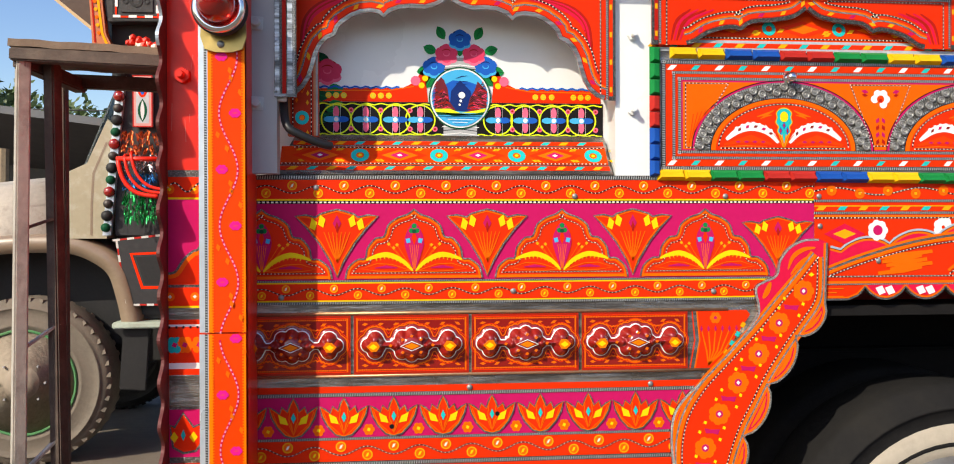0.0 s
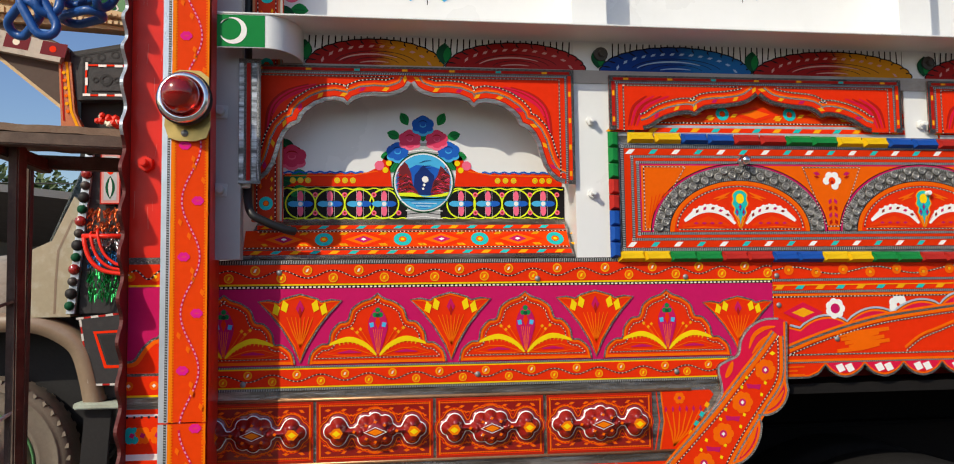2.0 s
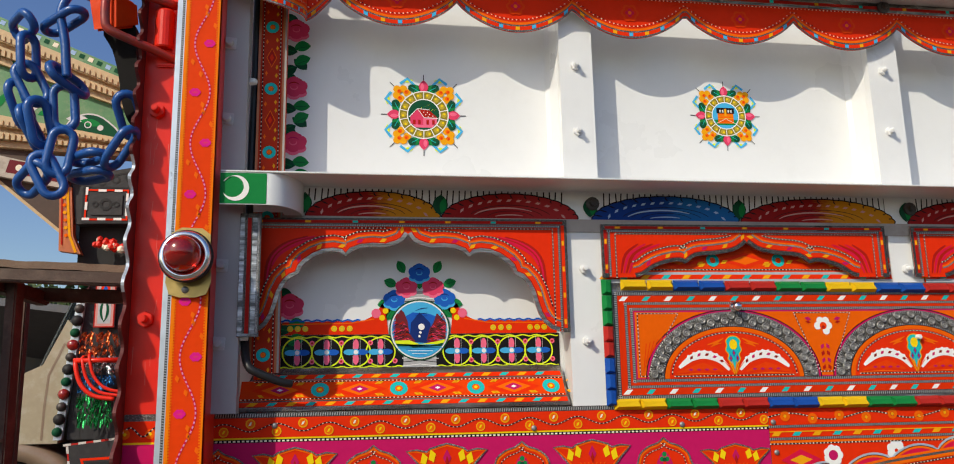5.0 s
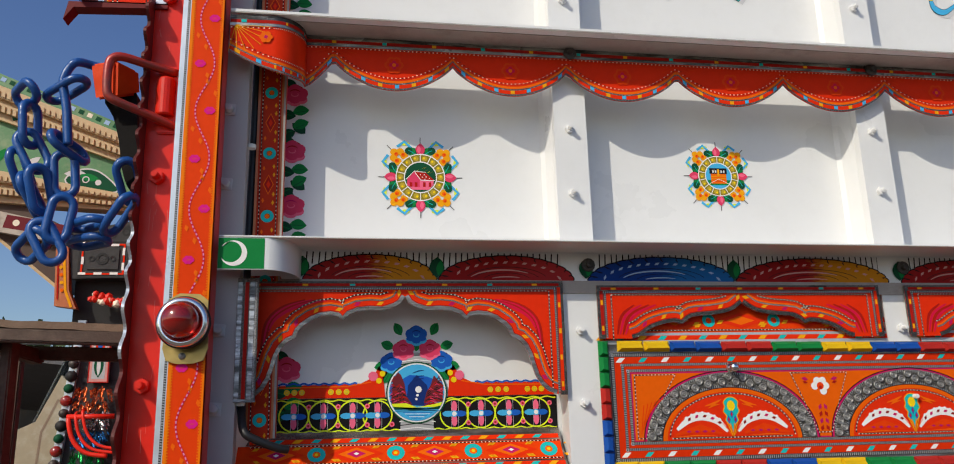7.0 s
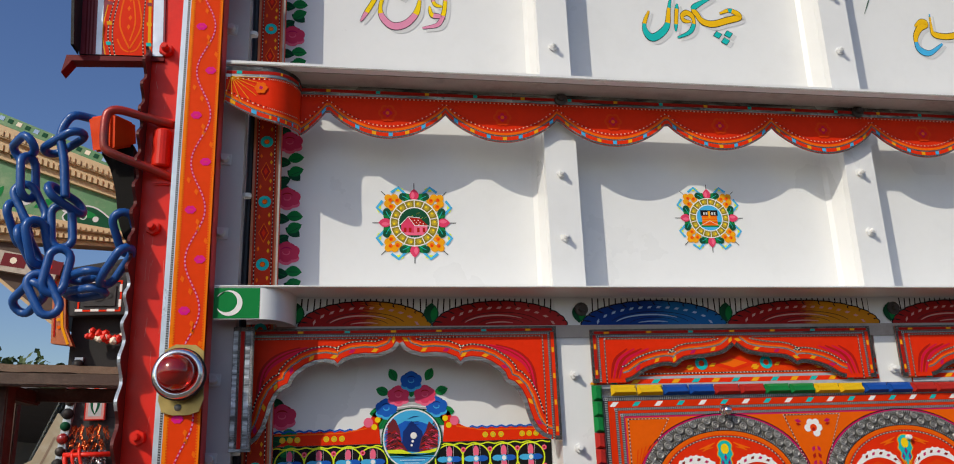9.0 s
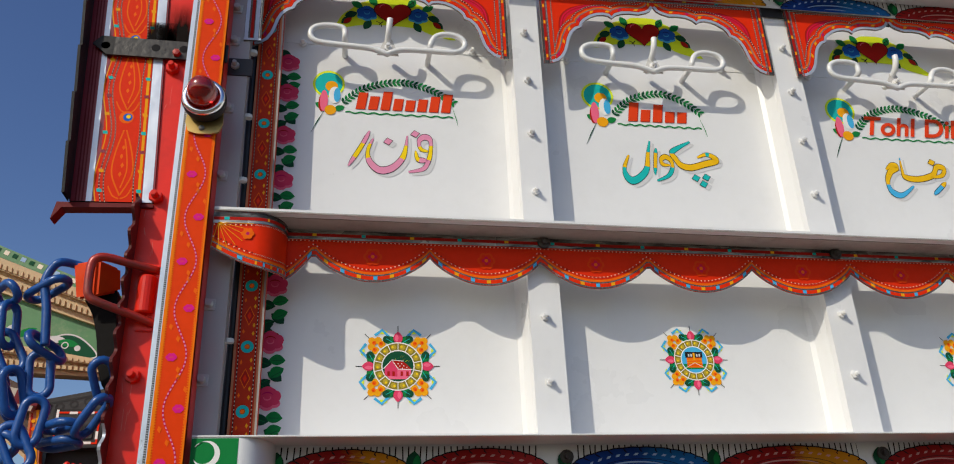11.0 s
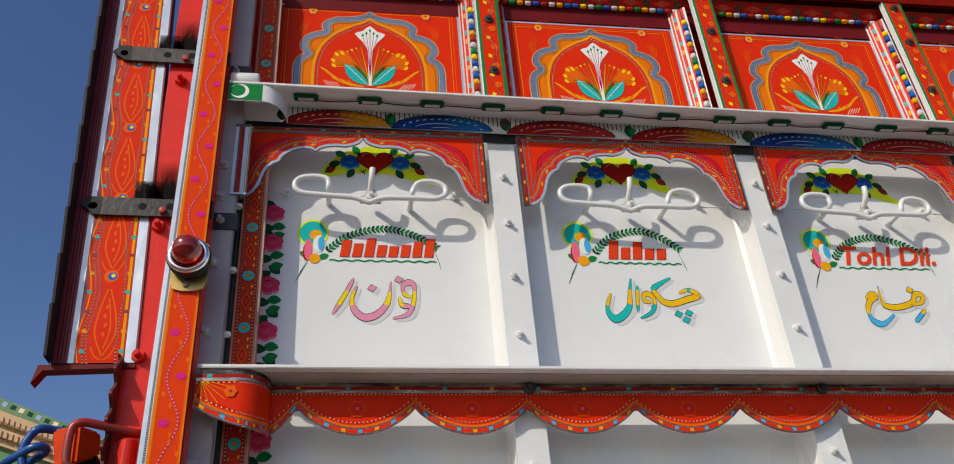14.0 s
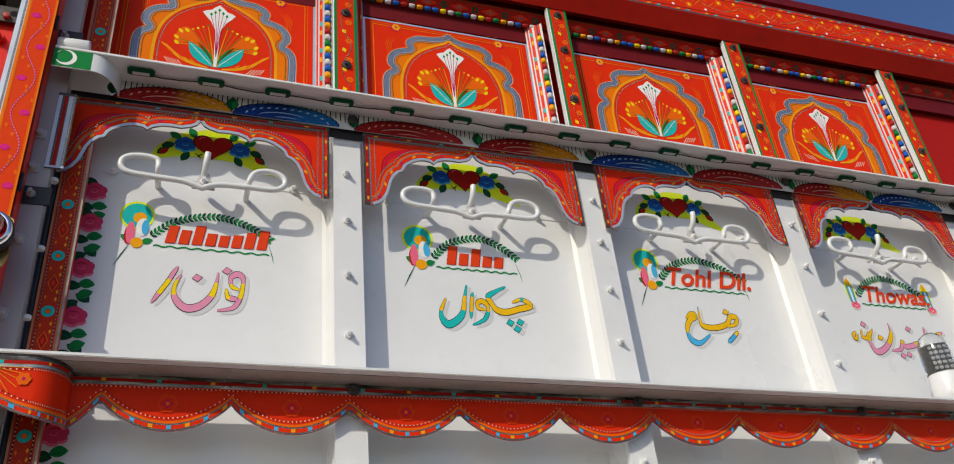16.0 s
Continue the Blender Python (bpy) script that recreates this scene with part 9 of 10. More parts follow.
part("latch_block", solid("block", "taped_red", latch_block, 0.007), truck, (0, 0, 0), "latch block wrapped in orange-red tape")
a = Art()
a.slab(spline([(-0.576, 2.706), (-0.5, 2.73), (-0.49, 2.66), (-0.478, 2.58), (-0.466, 2.5), (-0.45, 2.44), (-0.49, 2.44), (-0.516, 2.5), (-0.53, 2.58), (-0.55, 2.65)], 3, True), "shade_black", 0.02, 0.02)
part("latch_tongue", a.mesh("latch_tongue"), truck, (0, 2.175, 0), "thick black steel latch tongue")
hp = [(-0.385, 2.14, 2.776), (-0.45, 2.1, 2.781), (-0.508, 2.066, 2.786), (-0.533, 2.058, 2.779), (-0.543, 2.056, 2.756), (-0.542, 2.056, 2.692), (-0.534, 2.058, 2.668), (-0.51, 2.066, 2.656), (-0.44, 2.105, 2.637), (-0.375, 2.14, 2.617)]
part("latch_handle", solid("handle", "worn_red", tube(smooth3(hp, 4), 0.0118, 10), smooth=True), truck, (0, 0, 0), "bent steel latch handle in worn red paint")
part("latch_pipe", solid("pipe", "red_paint", lathe([(0.0, 2.648), (0.022, 2.648), (0.025, 2.652), (0.025, 2.752), (0.022, 2.757), (0.0, 2.757)], "z", 20)), truck, (-0.412, 2.135, 0), "short red pipe welded to the corner")
part("latch_plate", solid("plate", "red_paint", cuboid(-0.432, -0.366, 2.137, 2.147, 2.6, 2.79), 0.003), truck, (0, 0, 0))


# ---- running gear ----
def tyre_mesh(r, w, mat):
    prof = [(r * 0.56, -w / 2 + 0.03), (r * 0.62, -w / 2), (r * 0.66, -w / 2 - 0.006), (r * 0.67, -w / 2 - 0.012), (r * 0.69, -w / 2 - 0.012), (r * 0.7, -w / 2 - 0.008), (r * 0.8, -w / 2 - 0.012), (r * 0.87, -w / 2 - 0.008), (r * 0.875, -w / 2 - 0.014), (r * 0.89, -w / 2 - 0.013), (r * 0.895, -w / 2 - 0.004), (r * 0.93, -w / 2 + 0.004), (r * 0.985, -w / 2 + 0.025), (r, -w / 2 + 0.05), (r, w / 2 - 0.05), (r * 0.985, w / 2 - 0.025), (r * 0.93, w / 2), (r * 0.62, w / 2), (r * 0.56, w / 2 - 0.03)]
    return solid("tyre", mat, lathe(prof, "y", 56), smooth=True)


def tread_mesh(r, w, mat, n=56):
    def build(bm):
        for i in range(n):
            for s in (-1, 1):
                m = Euler((0, 2 * math.pi * (i + 0.25 * s) / n, 0)).to_matrix().to_4x4() @ Matrix.Translation((0, s * w * 0.26, r - 0.004)) @ Euler((0, 0, radians(22 * s))).to_matrix().to_4x4() @ Matrix.Diagonal((0.03, w * 0.42, 0.026, 1))
                bmesh.ops.create_cube(bm, size=1, matrix=m)
    return solid("tread", mat, build)


def wheel(parent, x, y, r, w, mat, rim_mat, name="wheel", rough=True):
    wob = part(name, tyre_mesh(r, w, mat), parent, (x, y, r), "dusty truck tyre")
    if rough:
        t = part("tread", tread_mesh(r, w, mat), wob, (x, y, r))
        t["kind"] = "stuff"
    part("rim", solid("rim", rim_mat, lathe([(r * 0.62, -w / 2 - 0.004), (r * 0.58, -w / 2 + 0.003), (r * 0.56, -w / 2 + 0.03), (r * 0.5, -w / 2 + 0.045), (r * 0.36, -w / 2 + 0.03), (r * 0.3, -w / 2 + 0.01), (r * 0.2, -w / 2), (r * 0.18, -w / 2 - 0.04), (r * 0.08, -w / 2 - 0.05), (0.0, -w / 2 - 0.05)], "y", 32), smooth=True), wob, (x, y, r), "dirty steel rim")
    for k in range(8):
        t = 2 * math.pi * k / 8
        part("wheel_nut", bolt_grey, wob, (x + r * 0.27 * math.cos(t), y - w / 2 + 0.008, r + r * 0.27 * math.sin(t)))
    return wob


# Deep shade under the body is put into the near-black of these parts.
part("wheel_well", solid("wheel_well", "shade_black", cuboid(0.9, END, 2.98, 3.02, 0.35, 1.32)), truck, (0, 0, 0))
part("well_top", solid("well_top", "shade_black", cuboid(0.9, END, 2.285, 3.0, 1.29, 1.318)), truck, (0, 0, 0))
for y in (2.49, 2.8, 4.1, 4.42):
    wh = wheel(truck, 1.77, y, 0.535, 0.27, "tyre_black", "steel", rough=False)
    if y < 2.6:
        part("sidewall", solid("sidewall", "sidewall_dust", lathe([(0.315, -0.13), (0.33, -0.141), (0.38, -0.148), (0.425, -0.147), (0.446, -0.142), (0.451, -0.135)], "y", 56), smooth=True), wh, (1.77, y, 0.535), "pale dusty tyre sidewall")
part("axle", solid("axle", "black_steel", lathe([(0.0, 2.5), (0.07, 2.5), (0.07, 4.4), (0.0, 4.4)], "y", 14)), truck, (1.77, 0, 0.535))
for y in (2.95, 3.9):
    part("chassis_rail", solid("rail", "shade_black", cuboid(-0.3, END, y - 0.05, y + 0.05, 0.85, 1.1), 0.01), truck, (0, 0, 0))
    leaves = Art()
    for k in range(6):
        leaves.box(1.2 + 0.08 * k, 2.5 - 0.08 * k, y - 0.04, y + 0.04, 0.74 - 0.022 * k, 0.757 - 0.022 * k, "rust_steel")
    part("leaf_spring", leaves.mesh("leaf_spring"), truck, (0, 0, 0))
for x in (-0.2, 0.5, 1.1, 2.6, 3.6):
    part("cross_member", solid("member", "shade_black", cuboid(x - 0.04, x + 0.04, 2.45, 4.6, 1.1, 1.3), 0.006), truck, (0, 0, 0))
part("skirt_back", solid("skirt_back", "shade_black", cuboid(-0.36, 0.84, 2.29, 2.3, 0.72, 1.686)), truck, (0, 0, 0))


# ---- blue chain on the latch ----
def link_mesh():
    half, r = 0.034, 0.0255
    pts = []
    for i in range(9):
        t = math.pi * i / 8
        pts.append((r * math.cos(t), 0, half + r * math.sin(t)))
    for i in range(9):
        t = math.pi + math.pi * i / 8
        pts.append((r * math.cos(t), 0, -half + r * math.sin(t)))
    return solid("link", "chain_paint", tube(pts, 0.0112, 10, True), smooth=True)


lm = link_mesh()
chain = thing("chain", (-0.66, 2.14, 2.5), "heavy blue painted steel chain looped over the latch", "chain")
LINKS = (  # x, z, depth, tilt in the plane, twist, lean towards the viewer
    (-0.664, 2.711, 2.12, -68, 80, 25), (-0.769, 2.697, 2.13, -87, 35, 53), (-0.744, 2.608, 2.115, 5, 65, 0), (-0.735, 2.537, 2.125, 28, 15, 0), (-0.768, 2.488, 2.15, 14, 65, 28),
    (-0.7, 2.427, 2.11, 10, 45, 15), (-0.731, 2.419, 2.14, 21, 80, 35), (-0.67, 2.288, 2.105, 28, 12, 0), (-0.718, 2.286, 2.14, -60, 22, 39), (-0.648, 2.551, 2.13, 62, 55, 55),
    (-0.653, 2.478, 2.135, 6, 10, 0), (-0.646, 2.35, 2.11, -9, 20, 0), (-0.586, 2.344, 2.14, -87, 85, 39), (-0.589, 2.304, 2.17, -89, 80, 32),
    (-0.501, 2.364, 2.115, -36, 72, 17), (-0.492, 2.464, 2.15, 12, 20, 34))
for x, z, y, t, w, q in LINKS:
    o = part("link", lm, chain, (x, y, z))
    o.rotation_euler = (Euler((0, radians(-t), 0)).to_matrix() @ Euler((radians(q), 0, 0)).to_matrix() @ Euler((0, 0, radians(w))).to_matrix()).to_euler()
hk = [(-0.64, 2.548), (-0.644, 2.581), (-0.652, 2.648), (-0.664, 2.7), (-0.668, 2.73), (-0.656, 2.765), (-0.636, 2.783), (-0.605, 2.788), (-0.565, 2.775)]
part("hook_link", solid("hook_link", "chain_paint", tube(smooth3([(x, 2.1 + 0.03 * (i > 6), z) for i, (x, z) in enumerate(hk)], 4), 0.0118, 10), smooth=True), chain, (0, 0, 0))

# ---- rusty stand of steel angles with a plank top ----
stand = thing("work_stand", (-1.1, 3.5, 0), "rusty steel stand with a weathered plank on top", "stand")
def bar(name, p, q, w, mat, parent, d=None):
    p, q = Vector(p), Vector(q)
    v = q - p
    d = d or w

    def build(bm):
        m = Matrix.Translation((p + q) / 2) @ v.to_track_quat("Z", "Y").to_matrix().to_4x4() @ Matrix.Diagonal((w, d, v.length, 1))
        bmesh.ops.create_cube(bm, size=1, matrix=m)
    return part(name, solid(name, mat, build, min(w, d) * 0.12), parent, (0, 0, 0))


bar("leg", (-1.405, 3.45, 0.0), (-1.375, 3.47, 2.215), 0.055, "pale_steel", stand, 0.05)
bar("leg", (-1.27, 3.55, 0.0), (-1.3, 3.56, 2.215), 0.055, "rust_steel", stand, 0.05)
bar("leg", (-0.6, 3.45, 0.0), (-0.6, 3.45, 2.215), 0.05, "rust_steel", stand)
bar("leg", (-0.6, 3.9, 0.0), (-0.6, 3.9, 2.215), 0.05, "rust_steel", stand)
bar("leg", (-1.41, 3.93, 0.0), (-1.41, 3.93, 2.215), 0.05, "rust_steel", stand)
bar("top_bar", (-1.41, 3.46, 2.232), (-0.57, 3.46, 2.198), 0.075, "rust_steel", stand, 0.05)
bar("top_bar", (-1.36, 3.92, 2.208), (-0.57, 3.92, 2.18), 0.06, "rust_steel", stand)
bar("side_bar", (-1.38, 3.45, 2.208), (-1.33, 3.95, 2.19), 0.06, "rust_steel", stand)
bar("brace", (-1.39, 3.47, 1.54), (-1.29, 3.53, 1.585), 0.03, "rust_steel", stand, 0.012)
bar("brace", (-1.395, 3.47, 1.06), (-1.275, 3.55, 1.16), 0.035, "pale_steel", stand, 0.01)
bar("brace", (-1.4, 3.47, 0.56), (-1.275, 3.55, 0.7), 0.035, "pale_steel", stand, 0.01)


def plank(bm):
    n = 22
    rings = []
    for i in range(n + 1):
        x = -1.42 + 0.86 * i / n
        y0 = 3.44 + 0.006 * noise.noise((x * 9, 0, 0))
        zt = 2.294 - 0.04 * i / n + 0.008 * noise.noise((x * 11, 2, 0))
        rings.append([bm.verts.new(p) for p in ((x, y0, zt - 0.03), (x, 3.95, zt - 0.03), (x, 3.95, zt), (x, y0 + 0.004, zt))])
    for a, b in zip(rings, rings[1:]):
        for j in range(4):
            bm.faces.new((a[j], a[(j + 1) % 4], b[(j + 1) % 4], b[j]))
    bm.faces.new(rings[0])
    bm.faces.new(rings[-1][::-1])
    bmesh.ops.recalc_face_normals(bm, faces=bm.faces[:])


part("plank", solid("plank", "plank_wood", plank), stand, (0, 0, 0), "weathered wooden plank")

# ---- old truck parked behind ----
old = thing("parked_truck", (-1.9, 6.4, 0), "old khaki truck with a decorated black door, parked behind", "truck")
NEAR = 5.6
w = wheel(old, -2.33, NEAR + 0.16, 0.55, 0.26, "tyre_dust", "hub_dust", rough=False)
lug = part("tread", tread_mesh(0.54, 0.25, "tyre_dust", 44), w, (-2.33, NEAR + 0.16, 0.55))
lug["kind"] = "stuff"
part("hub_ring", solid("hub_ring", "crown_green", tube([(0.338 * math.cos(k * math.pi / 16), -0.137, 0.338 * math.sin(k * math.pi / 16)) for k in range(32)], 0.009, 6, True)), w, (-2.33, NEAR + 0.16, 0.55))
for k in range(6):
    t = math.pi * k / 3 + 0.3
    part("hand_hole", solid("hand_hole", "black_steel", lathe([(0.0, -0.02), (0.04, -0.02), (0.04, 0.01), (0.0, 0.01)], "y", 14)), w, (-2.33 + 0.235 * math.cos(t), NEAR + 0.062, 0.55 + 0.235 * math.sin(t)))
wheel(old, -2.3, NEAR + 1.9, 0.52, 0.26, "rubber", "steel")
wheel(old, 2.2, NEAR + 0.16, 0.52, 0.26, "rubber", "steel")
wheel(old, 2.2, NEAR + 1.9, 0.52, 0.26, "rubber", "steel")


def fender(bm):
    path = [(-3.3, 1.1), (-3.1, 1.34), (-2.8, 1.45), (-2.45, 1.5), (-2.15, 1.51), (-1.95, 1.49), (-1.78, 1.41), (-1.67, 1.3), (-1.61, 1.12), (-1.575, 0.95), (-1.57, 0.9)]
    sm = spline(path, 4)
    inn = offset(sm, -0.02)
    rows = []
    for (x, z), (xi, zi) in zip(sm, inn):
        rows.append([bm.verts.new(p) for p in ((x + (xi - x) * 6, NEAR - 0.01, z + (zi - z) * 6), (x + (xi - x) * 1.2, NEAR - 0.03, z + (zi - z) * 1.2), (x, NEAR + 0.04, z), (x, NEAR + 0.5, z), (xi, NEAR + 0.5, zi), (xi + (xi - x) * 5, NEAR + 0.01, zi + (zi - z) * 5))])
    for a, b in zip(rows, rows[1:]):
        for j in range(6):
            bm.faces.new((a[j], a[(j + 1) % 6], b[(j + 1) % 6], b[j]))
    bm.faces.new(rows[0])
    bm.faces.new(rows[-1][::-1])
    bmesh.ops.recalc_face_normals(bm, faces=bm.faces[:])


part("fender", solid("fender", "fender_paint", fender, smooth=True), old, (0, 0, 0), "dusty brown rounded wing")


def bonnet(bm):
    prof = [(NEAR + 0.1, 1.5), (NEAR + 0.12, 1.72), (NEAR + 0.25, 1.86), (NEAR + 0.7, 1.95), (NEAR + 1.3, 1.95), (NEAR + 1.75, 1.86), (NEAR + 1.9, 1.5)]
    rings = []
    for x, dz in ((-3.6, -0.2), (-3.2, -0.12), (-2.6, -0.05), (-2.1, 0.0)):
        rings.append([bm.verts.new((x, y, z + dz)) for y, z in prof])
    for a, b in zip(rings, rings[1:]):
        for j in range(len(prof) - 1):
            bm.faces.new((a[j], a[j + 1], b[j + 1], b[j]))
    bm.faces.new(rings[0])
    bm.faces.new(rings[-1][::-1])
    bmesh.ops.recalc_face_normals(bm, faces=bm.faces[:])


part("bonnet", solid("bonnet", "pale_steel", bonnet, 0.02, True), old, (0, 0, 0), "grey worn bonnet")
a = Art()
a.slab([(-2.06, 1.48), (-1.78, 1.48), (-1.72, 2.2), (-1.77, 2.25), (-1.9, 1.965), (-2.06, 1.89)], "khaki_paint", 0.0, 0.2)
a.line([(-1.875, 1.5), (-1.872, 1.7), (-1.86, 1.9), (-1.775, 2.1)], 0.014, "fender_paint", 2)
a.line([(-2.046, 1.5), (-2.05, 1.88)], 0.006, "black_ink", 2)
part("cowl", a.mesh("cowl"), old, (0, NEAR - 0.02, 0), "khaki painted cowl with flaking paint")
part("windscreen", solid("windscreen", "windscreen", lambda bm: bmesh.ops.create_cube(bm, size=1, matrix=Matrix.Translation((-1.84, NEAR + 1.0, 2.3)) @ Euler((0, radians(22), 0)).to_matrix().to_4x4() @ Matrix.Diagonal((0.01, 1.7, 0.75, 1)))), old, (0, 0, 0))
part("cab_shell", solid("cab_shell", "dark_board", cuboid(-1.74, 0.3, NEAR + 0.05, NEAR + 2.0, 0.95, 2.85), 0.03), old, (0, 0, 0), "dark cab body")
part("underbody", solid("underbody", "black_steel", cuboid(-3.3, 3.5, NEAR + 0.45, NEAR + 1.6, 0.6, 1.15), 0.02), old, (0, 0, 0))
part("inner_arch", solid("inner_arch", "black_steel", cuboid(-2.9, -1.75, NEAR + 0.32, NEAR + 0.45, 0.75, 1.55), 0.01), old, (0, 0, 0))


def door_panel():
    a = Art()
    o = [(-1.72, 1.47), (-1.44, 1.5), (-1.3, 1.5), (-1.3, 1.05), (-1.655, 1.05)]
    a.slab(o, "dark_board", 0.02, 0.02)
    a.ribbon(o, -0.007, 0.007, "bead_red", 30, True)
    a.dash(o + o[:1], 0.09, 0.045, 0.014, "worn_white", 31)
    q = [(-1.63, 1.38), (-1.36, 1.39), (-1.36, 1.16), (-1.56, 1.16)]
    a.ribbon(q, -0.014, 0.01, "red", 31, True)
    a.poly([(-1.6, 1.36), (-1.38, 1.37), (-1.38, 1.18), (-1.545, 1.18)], "black_steel", 30)
    return a.mesh("door_panel")


part("door_panel", door_panel(), old, (0, NEAR, 0), "black door panel with red and white edging")
a = Art()
a.slab(rect(-1.735, 1.5, -1.3, 2.52), "dark_board", 0.01, 0.02)
a.poly(rect(-1.725, 1.5, -1.66, 2.52), "dark_board", 16)
for z in (1.6, 1.8, 2.0, 2.2):
    a.line([(-1.65, z), (-1.4, z + 0.02)], 0.008, "black_steel", 16)
part("door", a.mesh("door"), old, (0, NEAR + 0.02, 0), "black embossed cab door")
strip = Art()
strip.slab([(-1.805, 1.5), (-1.755, 1.5), (-1.65, 2.6), (-1.7, 2.6)], "silver_tape", 0.005, 0.03)
sp = part("stud_strip", strip.mesh("stud_strip"), old, (0, NEAR - 0.02, 0), "pale strip with round coloured studs")
for k in range(14):
    s = k / 13
    part("round_stud", solid("round_stud", ("dark_green", "black_steel", "dark_steel", "maroon")[k % 4], lathe([(0.036 if k % 2 else 0.03, 0.0), (0.034 if k % 2 else 0.028, -0.018), (0.02, -0.032), (0.0, -0.036)], "y", 14), smooth=True), sp, (-1.782 + 0.105 * s, NEAR - 0.026, 1.55 + 1.0 * s))
# framed plaque, rack and tinsel tassels
a = Art()
a.slab(rect(-1.605, 2.2, -1.485, 2.53), "blush", 0.02, 0.01)
a.ribbon(rect(-1.6, 2.205, -1.49, 2.525), -0.01, 0.0, "deep_red", 29, True)
a.poly(rect(-1.585, 2.222, -1.505, 2.508), "foil_grey", 30)
a.disc(-1.545, 2.44, 0.03, "red", 31, 12, 0.052)
a.disc(-1.545, 2.435, 0.014, "blue", 32, 10, 0.03)
a.leaf(-1.545, 2.23, 0.15, 0.06, 90, "dark_green", 31)
a.leaf(-1.545, 2.24, 0.13, 0.025, 90, "shade_ink", 32)
part("plaque", a.mesh("plaque"), old, (0, NEAR - 0.02, 0), "small framed painted plaque")
rk = [(-1.66, NEAR - 0.03, 1.985), (-1.67, NEAR - 0.13, 1.98), (-1.63, NEAR - 0.15, 1.85), (-1.55, NEAR - 0.15, 1.77), (-1.42, NEAR - 0.15, 1.745)]
part("rack", solid("rack", "red_paint", tube(smooth3(rk, 5), 0.014, 8), smooth=True), old, (0, 0, 0), "red bent-rod rack")
part("rack", solid("rack", "red_paint", tube([(-1.68, NEAR - 0.13, 1.985), (-1.4, NEAR - 0.13, 1.985)], 0.016, 8), smooth=True), old, (0, 0, 0))
for d in (0.04, 0.08):
    rk2 = [(x + d, y, z + d * 0.5) for x, y, z in rk]
    part("rack", solid("rack", "red_paint", tube(smooth3(rk2, 5), 0.01, 8), smooth=True), old, (0, 0, 0))


def tassel(mat, h, r, seed):
    def build(bm):
        rnd = random.Random(seed)
        for i in range(90):
            t = rnd.uniform(0, 2 * math.pi)
            rr = r * rnd.uniform(0.5, 1.0)
            x, y, z = rr * math.cos(t) * 0.7, rr * math.sin(t) * 0.7, -h * rnd.random() ** 1.2
            v = [bm.verts.new((x, y, z)), bm.verts.new((x + 0.012 * math.cos(t + 1), y + 0.012 * math.sin(t + 1), z - 0.004)), bm.verts.new((x * 1.4 + rnd.uniform(-0.01, 0.01), y * 1.4, z - h * 0.3 * rnd.uniform(0.4, 1))), bm.verts.new((x * 1.3, y * 1.3, z - h * 0.22))]
            bm.faces.new(v)
    return solid("tassel", mat, build)


for x in (-1.6, -1.5):
    t = part("tassel", tassel("tinsel_red", 0.14, 0.075, 1), old, (x, NEAR - 0.09, 2.17), "shiny tinsel tassel in orange, silver, blue and green")
    for mat, z, h in (("tinsel_silver", 2.02, 0.1), ("tinsel_blue", 1.9, 0.1), ("tinsel_green", 1.79, 0.2)):
        part("tinsel_tuft", tassel(mat, h, 0.065, int(z * 100)), t, (x, NEAR - 0.09, z))
garland = part("garland", solid("garland_cord", "cable", tube([(-1.6, NEAR - 0.1, 2.74), (-1.5, NEAR - 0.1, 2.7), (-1.38, NEAR - 0.1, 2.69)], 0.012, 6)), old, (0, 0, 0), "red and cream plush garland")
rnd = random.Random(4)
for k in range(22):
    s = k / 21
    part("plush_ball", solid("plush_ball", ("red_paint", "cream", "red_paint")[k % 3], lambda bm: bmesh.ops.create_icosphere(bm, subdivisions=1, radius=rnd.uniform(0.018, 0.03))), garland, (-1.6 + 0.22 * s + rnd.uniform(-0.01, 0.01), NEAR - 0.11 + rnd.uniform(-0.02, 0.02), 2.74 - 0.05 * s + rnd.uniform(-0.025, 0.03)))
part("running_board", solid("running_board", "pale_green", cuboid(-1.74, -1.2, NEAR - 0.06, NEAR + 0.3, 0.9, 0.94), 0.008), old, (0, 0, 0))
part("mudflap", solid("mudflap", "black_steel", lambda bm: bmesh.ops.create_cube(bm, size=1, matrix=Matrix.Translation((-1.62, NEAR + 0.02, 0.7)) @ Euler((0, radians(4), 0)).to_matrix().to_4x4() @ Matrix.Diagonal((0.17, 0.02, 0.42, 1))), 0.006), old, (0, 0, 0))

# upper woodwork: boards, cornices and painted crown
a = Art()
a.slab([(-1.79, 3.17), (-1.74, 2.86), (-0.95, 2.87), (-0.95, 3.33)], "dark_board", 0.0, 0.15)
a.ribbon([(-1.77, 3.14), (-1.46, 3.2), (-1.0, 3.28)], -0.006, 0.006, "black_steel", 3)
for k in range(5):
    x = -1.68 + 0.085 * k
    a.ring(x, 3.125 + 0.016 * k, 0.028, 0.016, "black_steel", 3, 12)
part("header_board", a.mesh("header_board"), old, (0, NEAR - 0.1, 0), "grey-black carved header board")
part("header_recess", solid("header_recess", "black_steel", cuboid(-1.75, -0.95, NEAR + 0.0, NEAR + 0.1, 2.5, 2.9), 0.01), old, (0, 0, 0))
a = Art()
q = rect(-1.683, 2.893, -1.43, 3.083)
